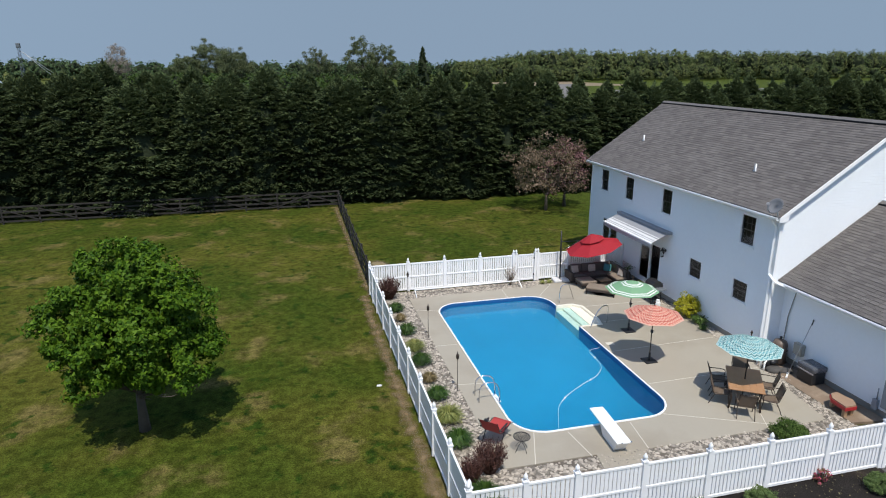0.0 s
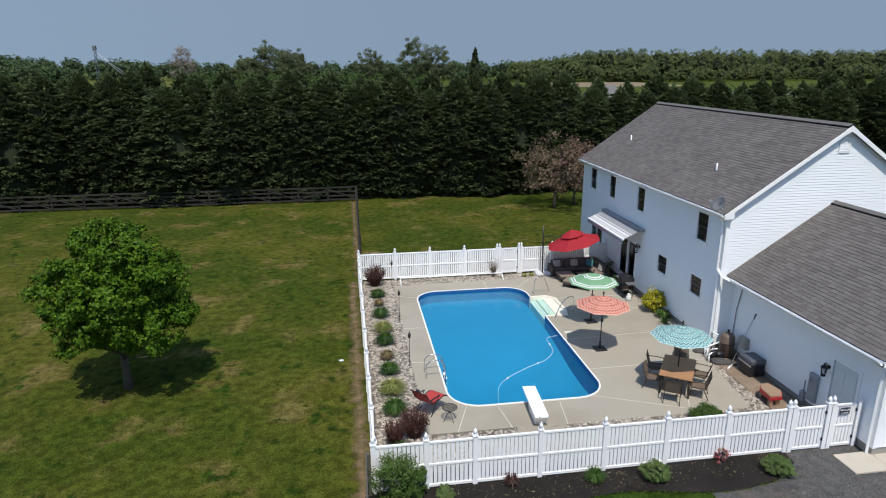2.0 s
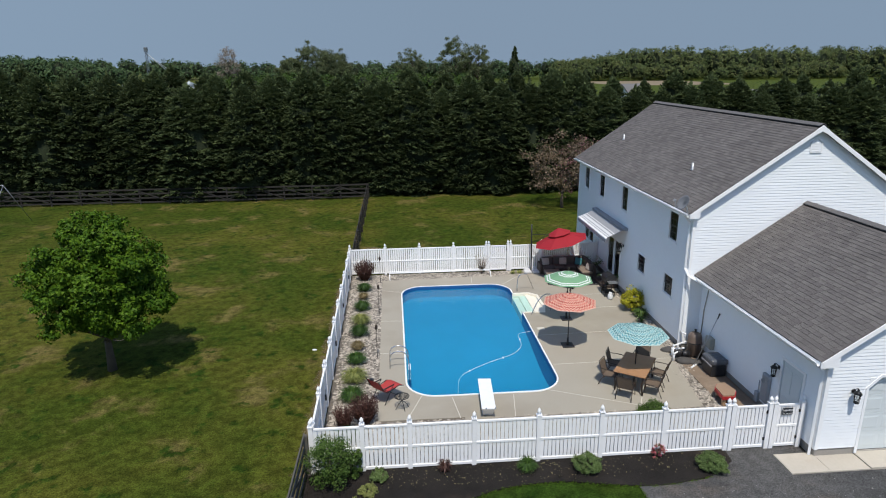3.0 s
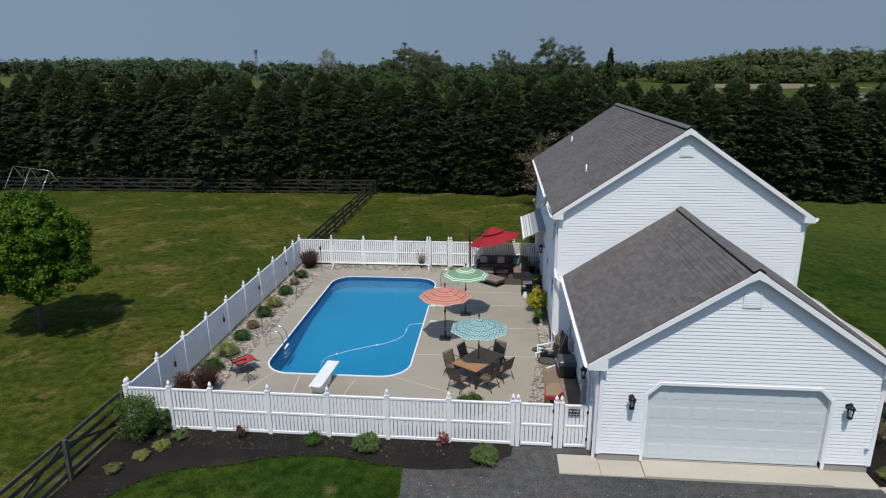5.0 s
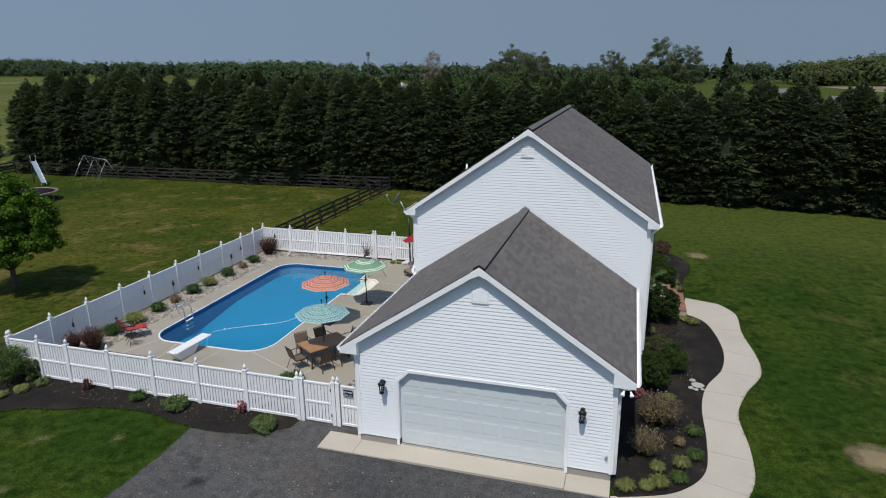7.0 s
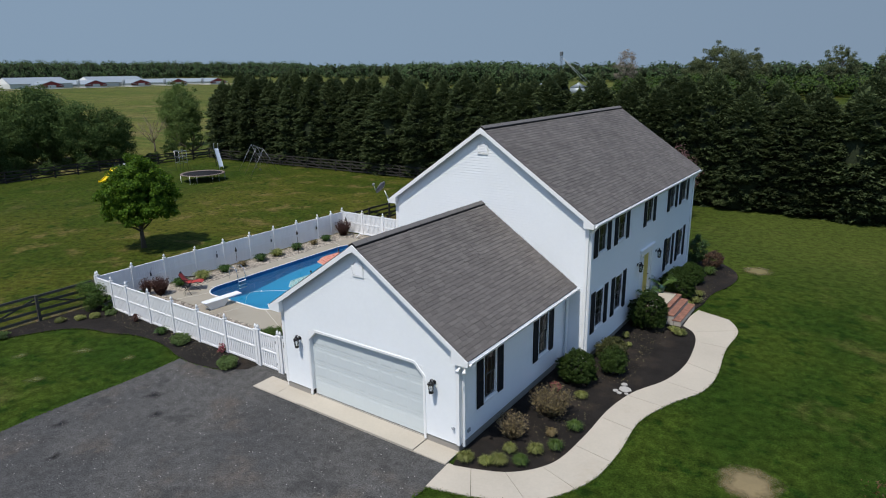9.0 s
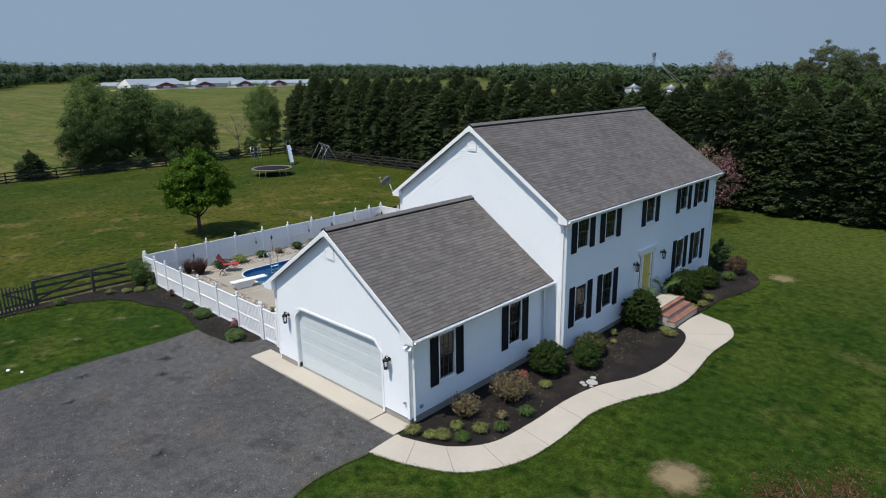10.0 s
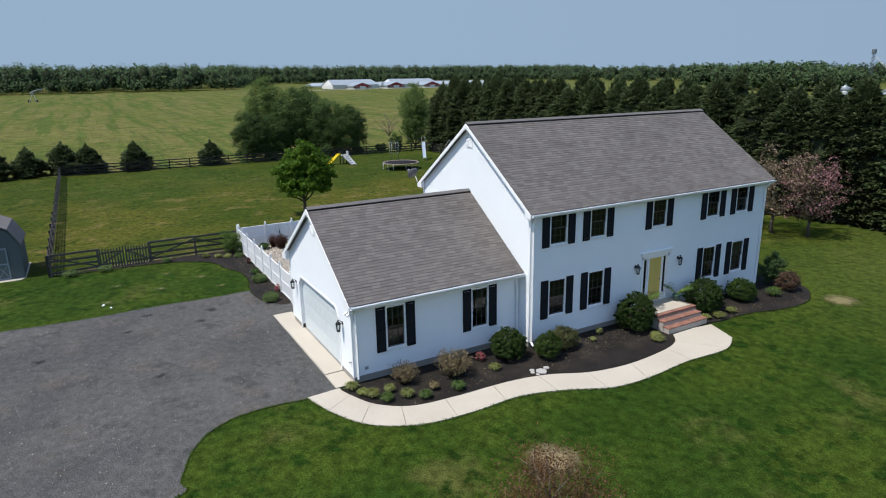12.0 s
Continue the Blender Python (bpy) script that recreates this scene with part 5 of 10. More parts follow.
def cypress_mesh(seed, H=10.0, R=2.6, boughs=330, twigs=4, per=22, leaf=0.105, low=0.0, power=2.9, hedge=True):
    """A broad evergreen: layered boughs of flat sprays round an inner mass."""
    rng = np.random.default_rng(seed)
    n = boughs * twigs
    t0 = rng.uniform(low, 1, boughs) ** 0.92
    # three boughs of four grow on the open side, towards -y
    a0 = np.where(rng.random(boughs) < 0.72, -math.pi / 2 + rng.uniform(-1.9, 1.9, boughs), rng.uniform(0, math.tau, boughs)) if hedge else rng.uniform(0, math.tau, boughs)
    t = np.repeat(t0, twigs) + rng.normal(0, 0.012, n)
    t = np.clip(t, 0.01, 0.995)
    ang = np.repeat(a0, twigs) + rng.normal(0, 0.17, n)

    def prof(t, a):
        return R * np.clip((1 - t ** power), 0.004, 1) ** 0.72 * (0.80 + 0.20 * np.clip(t / 0.12, 0, 1)) * (1 + 0.09 * np.sin(3 * a + seed) + 0.07 * np.sin(9 * t + 2 * a))
    rad = prof(t, ang) * np.repeat(rng.uniform(0.86, 1.14, boughs), twigs) * rng.uniform(0.9, 1.06, n) + 0.05
    rise = 0.25 + 0.9 * t
    base = np.stack([np.cos(ang) * rad * 0.45, np.sin(ang) * rad * 0.45, t * H + 0.15], 1)
    tip = np.stack([np.cos(ang) * rad, np.sin(ang) * rad, t * H + 0.2 + rise * rng.uniform(-0.1, 0.5, n)], 1)
    s = rng.uniform(0.2, 1.0, (n, per)) ** 0.6
    p = base[:, None] * (1 - s[..., None]) + tip[:, None] * s[..., None]
    side = np.stack([-np.sin(ang), np.cos(ang), 0 * ang], 1)
    wid = rng.normal(0, 0.20, (n, per)) * (1.15 - 0.6 * s)
    p = p + side[:, None] * wid[..., None]
    p[..., 2] += -0.22 * np.abs(wid) - 0.22 * s * s + rng.normal(0, 0.05, s.shape)
    d = (tip - base)[:, None] + side[:, None] * wid[..., None] * 1.8
    d = unit(d.reshape(-1, 3) + np.array([0, 0, -0.1]) + rng.normal(0, 0.25, (n * per, 3)))
    p = p.reshape(-1, 3)
    b = unit(np.cross(d, np.array([0, 0, 1.0]) + rng.normal(0, 0.4, d.shape)))
    sz = (leaf * rng.uniform(0.7, 1.5, len(p)))[:, None]
    v, f = sprays(p, d * sz * 1.35, b * sz * 0.62)
    # leader at the top
    k = 60
    lz = np.linspace(-0.6, 0.8, k)
    lr = 0.34 * (0.85 - lz) / 1.45
    lp = np.stack([rng.normal(0, 1, k) * lr, rng.normal(0, 1, k) * lr, H + lz], 1)
    ld = unit(np.stack([rng.normal(0, 0.5, k), rng.normal(0, 0.5, k), np.full(k, 1.0)], 1))
    v2, f2 = sprays(lp, ld * 0.22, unit(np.cross(ld, rng.normal(0, 1, (k, 3)))) * 0.10)
    v, f = np.vstack([v, v2]), np.vstack([f, f2 + len(v)])
    # inner mass of old foliage, coloured darker for the shade between the boughs
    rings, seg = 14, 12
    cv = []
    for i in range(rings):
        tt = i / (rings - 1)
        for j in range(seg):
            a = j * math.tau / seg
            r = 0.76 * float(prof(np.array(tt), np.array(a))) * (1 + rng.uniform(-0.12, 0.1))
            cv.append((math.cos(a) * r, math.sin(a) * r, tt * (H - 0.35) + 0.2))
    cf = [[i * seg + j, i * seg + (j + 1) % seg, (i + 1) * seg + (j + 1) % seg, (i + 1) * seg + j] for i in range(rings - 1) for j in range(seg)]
    return (v, f), (np.array(cv), np.array(cf))


def trunk_mesh(name, H, r, material, lean=0.0):
    bm = B()
    tube(bm, [(0, 0, -0.2), (lean * 0.2, 0, H * 0.4), (lean, 0, H)], [r * 1.25, r * 0.8, r * 0.25], 8)
    me = mesh_of(name, bm)
    me.materials.append(material)
    return me


def tree_from(name, crown, trunk, cmat, label, group="", category="tree"):
    e = thing(name, (0, 0, 0), label, category, group)
    for nm, me in (("trunk", trunk), ("crown", crown)):
        ob = new(nm, me)
        ob.parent = e
    return e


# brownish old foliage, with the shade deep in a crown put into its colour
M_INNER = mat("shade_dark_inner_foliage", (0.026, 0.034, 0.018), 0.95, var=0.4, s1=1.5, s2=9, bump=0.6, bs=6, dist=0.1, spec=0.1)


def evergreen(name, meshes, th, tr, label, group=""):
    (v, f), (cv, cf) = meshes
    me = mesh_np("crown", v, f)
    me.materials.append(M_CYP)
    e = tree_from(name, me, trunk_mesh("trunk", th, tr, M_BARK), M_CYP, label, group)
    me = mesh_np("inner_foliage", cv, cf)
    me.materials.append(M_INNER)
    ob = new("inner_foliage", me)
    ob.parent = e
    return e


HEDGE = "tall dark green evergreen in a dense hedge row"


def hedge_row(seed0, variants, x0, x1, y, gap, tall, **kw):
    """A row of broad evergreens whose boughs grow into each other."""
    src = []
    for k in range(variants):
        src.append(evergreen("evergreen_tree", cypress_mesh(seed0 + k, **kw), 9.0, 0.16, HEDGE, "evergreen hedge"))
    rng = random.Random(seed0)
    x, i = x0, 0
    own = []
    while x < x1:
        s = rng.uniform(*tall) - 0.075 * smooth01(10, 40, x) + 0.06 * smooth01(40, 52, x) + 0.05 * smooth01(-16, -30, x)
        w = rng.uniform(0.95, 1.15)
        e = src[i % variants]
        px, py = x + rng.uniform(-0.4, 0.4), y + rng.uniform(-0.8, 0.7)
        m = pose(px, py, gz(px, py) - 0.1, 0, 0, rng.uniform(-35, 35))
        e.scale = (w, w, s)
        if i < variants:
            own.append(m @ Matrix.Diagonal((w, w, s, 1)))
        else:
            copy_thing(e, m)
        x += rng.uniform(*gap)
        i += 1
    for e, m in zip(src, own):
        e.matrix_basis = m


hedge_row(3, 6, -43.4, 64, 53.5, (2.1, 2.8), (0.88, 1.06))
hedge_row(30, 3, -42.0, 64, 56.8, (2.6, 3.6), (0.95, 1.08), boughs=150, low=0.45, per=14, leaf=0.12)


def limbs(bm, base, H, r, spread, levels, rng, n0=6):
    """A forked trunk with limbs. Returns the tips."""
    tips = []
    top = Vector(base) + Vector((0, 0, H))
    tube(bm, [Vector(base) - UP * 0.2, Vector(base) + UP * H * 0.5 + Vector((rng.uniform(-.05, .05), rng.uniform(-.05, .05), 0)), top], [r * 1.3, r * 0.9, r * 0.75], 9)

    def grow(p, d, L, r, lv):
        q = p + d * L * 0.5 + Vector((rng.uniform(-.1, .1), rng.uniform(-.1, .1), rng.uniform(0, .1))) * L
        e = p + d * L + Vector((rng.uniform(-.15, .15), rng.uniform(-.15, .15), 0.1)) * L
        tube(bm, [p, q, e], [r, r * 0.75, r * 0.5], 6 if lv > 1 else 5)
        tips.append(e)
        if lv > 1:
            for _ in range(3):
                dd = (d + Vector((rng.uniform(-1, 1), rng.uniform(-1, 1), rng.uniform(-0.2, 0.7))) * 0.75).normalized()
                grow(e if rng.random() < 0.6 else q, dd, L * rng.uniform(0.55, 0.75), r * 0.5, lv - 1)
    for k in range(n0):
        a = math.tau * k / n0 + rng.uniform(-.3, .3)
        up = rng.uniform(0.35, 1.3)
        d = Vector((math.cos(a), math.sin(a), up)).normalized()
        grow(top - UP * rng.uniform(0, 0.25) * H, d, spread * rng.uniform(0.7, 1.0), r * 0.5, levels)
    grow(top, UP.copy(), spread, r * 0.6, levels)
    return tips


def blob_leaves(rng, centre, radii, clumps, per, size, clump_r, shell=0.62, low=-0.75, ragged=0.10):
    """Points and outward directions of leaves in clumps that fill an uneven crown."""
    u = unit(rng.normal(0, 1, (clumps * 3, 3)))
    u = u[u[:, 2] > low][:clumps]
    k = len(u)
    rr = rng.uniform(shell, 1.0, k) ** 0.6 * (1 + 0.12 * np.sin(5 * u[:, 0] + 3 * u[:, 2]) + ragged * rng.normal(0, 1, k))
    c = np.array(centre) + u * rr[:, None] * np.array(radii)
    w = rng.normal(0, 1, (k, per, 3))
    w /= np.maximum(np.linalg.norm(w, axis=2, keepdims=True), 1e-6)
    p = c[:, None] + w * (clump_r * rng.uniform(0.35, 1.0, (k, per, 1)) * rng.uniform(0.7, 1.25, (k, 1, 1))) * np.array([1, 1, 0.75])
    o = w * 0.8 + u[:, None] * 0.5 + np.array([0, 0, 0.45])
    return p.reshape(-1, 3), unit(o.reshape(-1, 3))


# the round maple in the yard
maple = thing("maple_tree", (-7.05, 19.4, -0.3), "round young maple tree with bright green leaves", "tree")
bm = B()
r_ = random.Random(11)
limbs(bm, (-7.05, 19.4, -0.3), 1.5, 0.15, 1.5, 3, r_, 6)
part("trunk", bm, M_BARK, maple)
nr = np.random.default_rng(4)
crown = []
for dx, dy, dz, r, k in ((0.1, 0.0, 0.85, 1.25, 70), (1.2, 0.2, 0.0, 1.1, 60), (-1.2, -0.1, 0.05, 1.1, 60), (0.1, 1.2, 0.0, 1.1, 60), (0.0, -1.2, -0.1, 1.1, 60), (0.85, -0.8, 0.6, 0.95, 45), (-0.9, 0.7, 0.6, 0.95, 45),
                        (-0.75, -0.95, -0.6, 0.9, 40), (0.95, 0.9, -0.6, 0.9, 40), (-0.95, 0.9, -0.55, 0.85, 40), (0.95, -0.9, -0.65, 0.85, 40), (0.0, 0.0, 0.0, 1.5, 60), (1.65, -0.3, -0.5, 0.6, 22), (-1.65, 0.35, -0.45, 0.6, 22)):
    crown.append(blob_leaves(nr, (-6.95 + 1.1 * dx, 19.5 + 1.1 * dy, 3.38 + 1.36 * dz), (1.08 * r, 1.08 * r, r * 1.06), k, 120, 0.1, 0.31, 0.6, -0.95, 0.13))
p, o = np.vstack([c[0] for c in crown]), np.vstack([c[1] for c in crown])
v, f = leaf_mesh("crown", p, o, 0.066, nr, 0.75, 0.55)
put("crown", mesh_np("crown", v, f), M_MAPLE, maple, "dense bright green crown")


def shade_tree(seed, H, R, material, label, name="deciduous_tree", clumps=110, per=45, leaf=0.2, trunkh=0.3, levels=2, cr=0.75, group="", shell=0.35):
    e = thing(name, (0, 0, 0), label, "tree", group)
    bm = B()
    limbs(bm, (0, 0, 0), H * max(trunkh, 0.06), H * 0.022, H * 0.25, levels, random.Random(seed), 5)
    me = mesh_of("trunk", bm)
    me.materials.append(M_BARK)
    ob = new("trunk", me)
    ob.parent = e
    g = np.random.default_rng(seed)
    p, o = blob_leaves(g, (0, 0, H * (0.5 + trunkh * 0.42)), (R, R, H * (0.5 - trunkh * 0.36)), clumps, per, leaf, cr, shell, -0.9)
    v, f = leaf_mesh("crown", p, o, leaf, g, 0.7, 0.6)
    me = mesh_np("crown", v, f)
    me.materials.append(material)
    ob = new("crown", me)
    ob.parent = e
    return e


def place(e, x, y, s=1.0, rot=0.0, sink=0.05):
    e.scale = (s, s, s)
    e.matrix_basis = pose(x, y, gz(x, y) - sink, 0, 0, rot) @ Matrix.Diagonal((s, s, s, 1))
    return e


def place_copy(e, x, y, s=1.0, rot=0.0, sink=0.05):
    e0 = e.scale.copy()
    e.scale = (s, s, s)
    c = copy_thing(e, pose(x, y, gz(x, y) - sink, 0, 0, rot))
    e.scale = e0
    return c


# trees at the field's edge
grp = "trees at the field edge"
tA = place(shade_tree(21, 11.2, 3.1, M_TREE, "pale leafy tree at the edge of the field", group=grp, trunkh=0.0, clumps=230, per=130, leaf=0.105, cr=0.95, shell=0.35), -58, 29.6, 1.04)
tB = place(shade_tree(22, 9.0, 3.3, M_DKTREE, "dark leafy tree at the edge of the field", group=grp, trunkh=0.0, clumps=240, per=130, leaf=0.105, cr=0.9, shell=0.35), -53.5, 33.2, 1.12)
for x, y, s, r in ((-48.2, 24.9, 0.78, 101), (-49.8, 36.9, 0.92, 205), (-48.2, 39.4, 0.82, 33), (-60, 37, 0.90, 10), (-62, 58, 0.9, 170), (-51.5, 29.0, 0.72, 57)):
    place_copy(tA if r % 10 == 0 else tB, x, y, s, r)
place(shade_tree(23, 9.8, 1.9, M_TREE, "slender pale leafy tree at the end of the hedge", group=grp, trunkh=0.03, clumps=130, per=110, leaf=0.095, cr=0.65, shell=0.3), -49.2, 51.4)
# cherry tree with pink blossom
place(shade_tree(31, 5.7, 2.9, M_CHERRY, "cherry tree with bronze leaves and fading pale blossom", "cherry_tree", 120, 40, 0.09, 0.26, 3, 0.6), 17.5, 45.2)
place(shade_tree(32, 5.6, 2.3, M_PINKB, "cherry tree in pink blossom before the hedge", "cherry_tree", 80, 34, 0.075, 0.24, 3, 0.5), 19.5, 46.2)

# far woods and tree lines


def woods(name, spots, material, label, seed, leaves=420, kind="stuff", fine=0.12):
    """Many crowns with a lumpy solid heart each, in one mesh."""
    g = np.random.default_rng(seed)
    V, F, dark_heart = [], [], []
    n = 0
    for x, y, h, r in spots:
        c = np.array([x, y, gz(x, y) + h * 0.54])
        p, o = blob_leaves(g, c, (r, r, h * 0.46), 88, leaves // 88, 1.0, r * 0.24, 0.78, -0.85, 0.04)
        v, f = leaf_mesh("w", p, o + np.array([0, 0, 0.3]), r * fine, g, 0.8, 0.3)
        V.append(v)
        F.append(f + n)
        dark_heart += [0] * len(f) + [1] * 80
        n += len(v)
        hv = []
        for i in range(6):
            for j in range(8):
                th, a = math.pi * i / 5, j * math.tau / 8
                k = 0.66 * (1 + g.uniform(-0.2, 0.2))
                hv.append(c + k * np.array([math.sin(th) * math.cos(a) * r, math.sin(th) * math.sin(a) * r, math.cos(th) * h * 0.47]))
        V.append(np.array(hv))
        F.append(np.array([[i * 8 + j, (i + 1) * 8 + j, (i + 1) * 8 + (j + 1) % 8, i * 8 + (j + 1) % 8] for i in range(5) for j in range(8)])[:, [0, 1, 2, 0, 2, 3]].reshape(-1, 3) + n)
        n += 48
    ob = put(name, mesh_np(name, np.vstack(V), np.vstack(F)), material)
    # hearts get the dark inner colour as painted shade behind the leaves
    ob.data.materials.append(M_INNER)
    ob.data.polygons.foreach_set("material_index", np.array(dark_heart, np.int32))
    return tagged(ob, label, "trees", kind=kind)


rg = random.Random(9)
sp = []
for k in range(330):
    x = 128 + 620 * rg.random() ** 1.35
    edge = smooth01(122, 200, x)
    sp.append((x, 432 + 0.04 * x + rg.uniform(0, 60), rg.uniform(18.5, 23.5) * (0.58 + 0.42 * edge), rg.uniform(4.6, 7.4)))
sp += [(rg.uniform(132, 640), 432 + rg.uniform(-5, 6), rg.uniform(8, 13), rg.uniform(4.0, 5.6)) for _ in range(140)]
woods("woods", sp, M_FAR, "dense green wood across the fields", 1, 968, fine=0.085)
sp = [(rg.uniform(-620, 520), 490 + rg.uniform(0, 90), rg.uniform(12, 16), rg.uniform(5, 8)) for _ in range(420)] + [(rg.uniform(-620, 520), 484 + rg.uniform(0, 8), rg.uniform(6, 10), rg.uniform(4, 6)) for _ in range(140)]
woods("woods", sp, M_FARD, "distant line of trees on the horizon", 2, 220, fine=0.14)
sp = [(-640 + rg.uniform(-70, 40) + 170 * smooth01(160, 90, y), y, rg.uniform(14, 19), rg.uniform(3.6, 6.0)) for y in [rg.uniform(-150, 620) for _ in range(1150)] + [rg.uniform(-420, -150) for _ in range(120)]]
sp += [(-598 + rg.uniform(-8, 8) + 170 * smooth01(160, 90, y), y, rg.uniform(7, 11), rg.uniform(3.5, 5.0)) for y in [rg.uniform(-150, 620) for _ in range(260)]]
woods("woods", sp, M_FARD, "distant line of trees behind the hay field", 3, 220, fine=0.14)
sp = []
for k in range(90):
    x = rg.uniform(-236, -140)
    sp.append((x, 330 + rg.uniform(0, 40), rg.uniform(12.0, 15.5) * (0.72 + 0.28 * smooth01(-140, -165, x)), rg.uniform(4, 6.5)))
woods("woods", sp, M_FARD, "green wood behind the farm", 4, 528, fine=0.105)
sp = [(rg.uniform(-60, 42), 250 + rg.uniform(0, 60), rg.uniform(5, 8.5), rg.uniform(3.0, 4.6)) for k in range(90)]
woods("woods", sp, M_LIME, "fresh green thicket beyond the fields", 5, 616, fine=0.105)
# leafy hedgerow right behind the evergreens
sp = [(x + rg.uniform(-1.5, 1.5), 65 + rg.uniform(0, 9), rg.uniform(6.6, 8.6) - 1.3 * smooth01(15, 40, x) + 2.4 * smooth01(42, 54, x), rg.uniform(2.2, 3.2)) for x in range(-38, 60, 2)]
woods("hedgerow", sp, M_LIME, "fresh green leafy hedgerow behind the evergreens", 6, 700, fine=0.085)

# ---- house details: openings, lamps, pipes ----
def wall_lantern(at, nrm, group="wall lanterns"):
    """A black carriage lamp on a curled arm, built against a wall that faces nrm."""
    e = thing("wall_lantern", at, "black metal carriage lantern with clear glass on the wall", "lantern", group)
    m = Matrix.Translation(at) @ Matrix(((nrm[1], nrm[0], 0, 0), (-nrm[0], nrm[1], 0, 0), (0, 0, 1, 0), (0, 0, 0, 1)))
    bm = B()
    lathe(bm, [(0.0, -0.02), (0.07, 0.0), (0.065, 0.02), (0.03, 0.03)], m=m @ pose(0, 0.02, 0.1, -90, 0, 0), n=12)
    part("backplate", bm, M_METALB, e)
    bm = B()
    tube(bm, [m @ Vector(p) for p in spline([(0, 0.03, 0.1), (0, 0.1, 0.2), (0, 0.17, 0.25), (0, 0.19, 0.2)], 5)], 0.012, 6)
    part("arm", bm, M_METALB, e)
    bm = B()
    c = m @ Vector((0, 0.19, 0))
    lathe(bm, [(0.10, 0.09), (0.115, 0.1), (0.07, 0.16), (0.03, 0.19), (0.035, 0.22), (0.005, 0.26)], c, 12)
    part("cap", bm, M_METALB, e)
    bm = B()
    for k in range(6):
        a = k * math.tau / 6
        rod(bm, c + Vector((0.095 * math.cos(a), 0.095 * math.sin(a), 0.1)), c + Vector((0.065 * math.cos(a), 0.065 * math.sin(a), -0.17)), 0.006, n=5)
    lathe(bm, [(0.03, -0.22), (0.075, -0.19), (0.075, -0.17), (0.06, -0.165)], c, 12)
    part("cage", bm, M_METALB, e)
    bm = B()
    lathe(bm, [(0.055, -0.16), (0.085, 0.09)], c, 12, cap=False)
    part("glass", bm, M_CLEAR, e, "clear glass chimney")
    return e


wall_lantern((16.80, GY0, 1.78), (0, -1, 0))
wall_lantern((22.56, GY0, 1.76), (0, -1, 0))
wall_lantern((HX1, 24.78, 2.18), (1, 0, 0))
wall_lantern((HX1, 27.50, 2.18), (1, 0, 0))
wall_lantern((HX0, 25.72, 2.05), (-1, 0, 0))
wall_lantern((GX0, 13.62, 1.5), (-1, 0, 0))

# front door with side lights under a flat head
DO, DU, DN = Vector((HX1, 0.12, 0)), Vector((0, 1, 0)), Vector((1, 0, 0))
bm = B()
for q in ((25.05, 25.17, 0.42, 2.62), (26.67, 26.79, 0.42, 2.62), (25.05, 26.79, 2.52, 2.66), (25.44, 25.52, 0.42, 2.52), (26.32, 26.40, 0.42, 2.52)):
    wbox(bm, DO, DU, DN, *q, -0.06, 0.05)
wbox(bm, DO, DU, DN, 24.98, 26.86, 2.66, 2.80, 0.0, 0.10)
wbox(bm, DO, DU, DN, 24.94, 26.90, 2.80, 2.86, 0.0, 0.15)
surround = part("door_surround", bm, M_TRIM, house, "white door surround with flat head")
bm = B()
wbox(bm, DO, DU, DN, 25.52, 26.32, 0.44, 2.50, -0.05, -0.005)
fdoor = part("door", bm, M_YELLOW, house, "pale yellow panelled front door")
for a0, a1 in ((25.60, 25.88), (25.96, 26.24)):
    for z0, z1 in ((0.56, 1.18), (1.28, 1.90), (2.0, 2.4)):
        bm = B()
        wbox(bm, DO, DU, DN, a0, a1, z0, z1, -0.005, 0.008)
        part("panel", bm, M_YELLOW, fdoor)
bm = B()
rod(bm, (HX1 + 0.02, 26.36, 1.45), (HX1 + 0.06, 26.36, 1.45), 0.03, n=10)
part("door_handle", bm, M_STEEL, fdoor)
for a0, a1 in ((25.17, 25.44), (26.40, 26.67)):
    bm = B()
    bm.faces.new([bm.verts.new((HX1 - 0.02, a + 0.12, z)) for a, z in ((a0 + .05, 0.75), (a1 - .05, 0.75), (a1 - .05, 2.45), (a0 + .05, 2.45))])
    part("side_light", bm, M_GLASS, surround, "narrow dark side light")
    bm = B()
    wbox(bm, DO, DU, DN, a0, a1, 0.42, 0.75, -0.05, -0.005)
    for b0, b1 in ((a0, a0 + .05), (a1 - .05, a1)):
        wbox(bm, DO, DU, DN, b0, b1, 0.75, 2.52, -0.05, -0.005)
    part("side_panel", bm, M_TRIM, surround)
# sliding door and back door
SO, SU, SN = Vector((HX0, 0, 0)), Vector((0, -1, 0)), Vector((-1, 0, 0))
bm = B()
for q in ((-27.95, -27.87, 0.18, 2.22), (-26.13, -26.05, 0.18, 2.22), (-27.95, -26.05, 2.14, 2.22), (-27.95, -26.05, 0.18, 0.26), (-27.05, -26.95, 0.26, 2.14)):
    wbox(bm, SO, SU, SN, *q, -0.08, 0.03)
slider = part("sliding_door", bm, M_TRIM, house, "white framed sliding glass door")
for a0, a1, d in ((-27.87, -27.05, -0.02), (-26.95, -26.13, -0.05)):
    bm = B()
    bm.faces.new([bm.verts.new((HX0 - d, -a, z)) for a, z in ((a0, 0.26), (a1, 0.26), (a1, 2.14), (a0, 2.14))])
    part("pane", bm, M_GLASS, slider)
bm = B()
box(bm, GX0 + 0.01, 12.45, -0.1, GX0 + 0.06, 13.45, 1.95)
sdoor = part("side_door", bm, M_GDOOR, house, "pale grey garage side door")
bm = B()
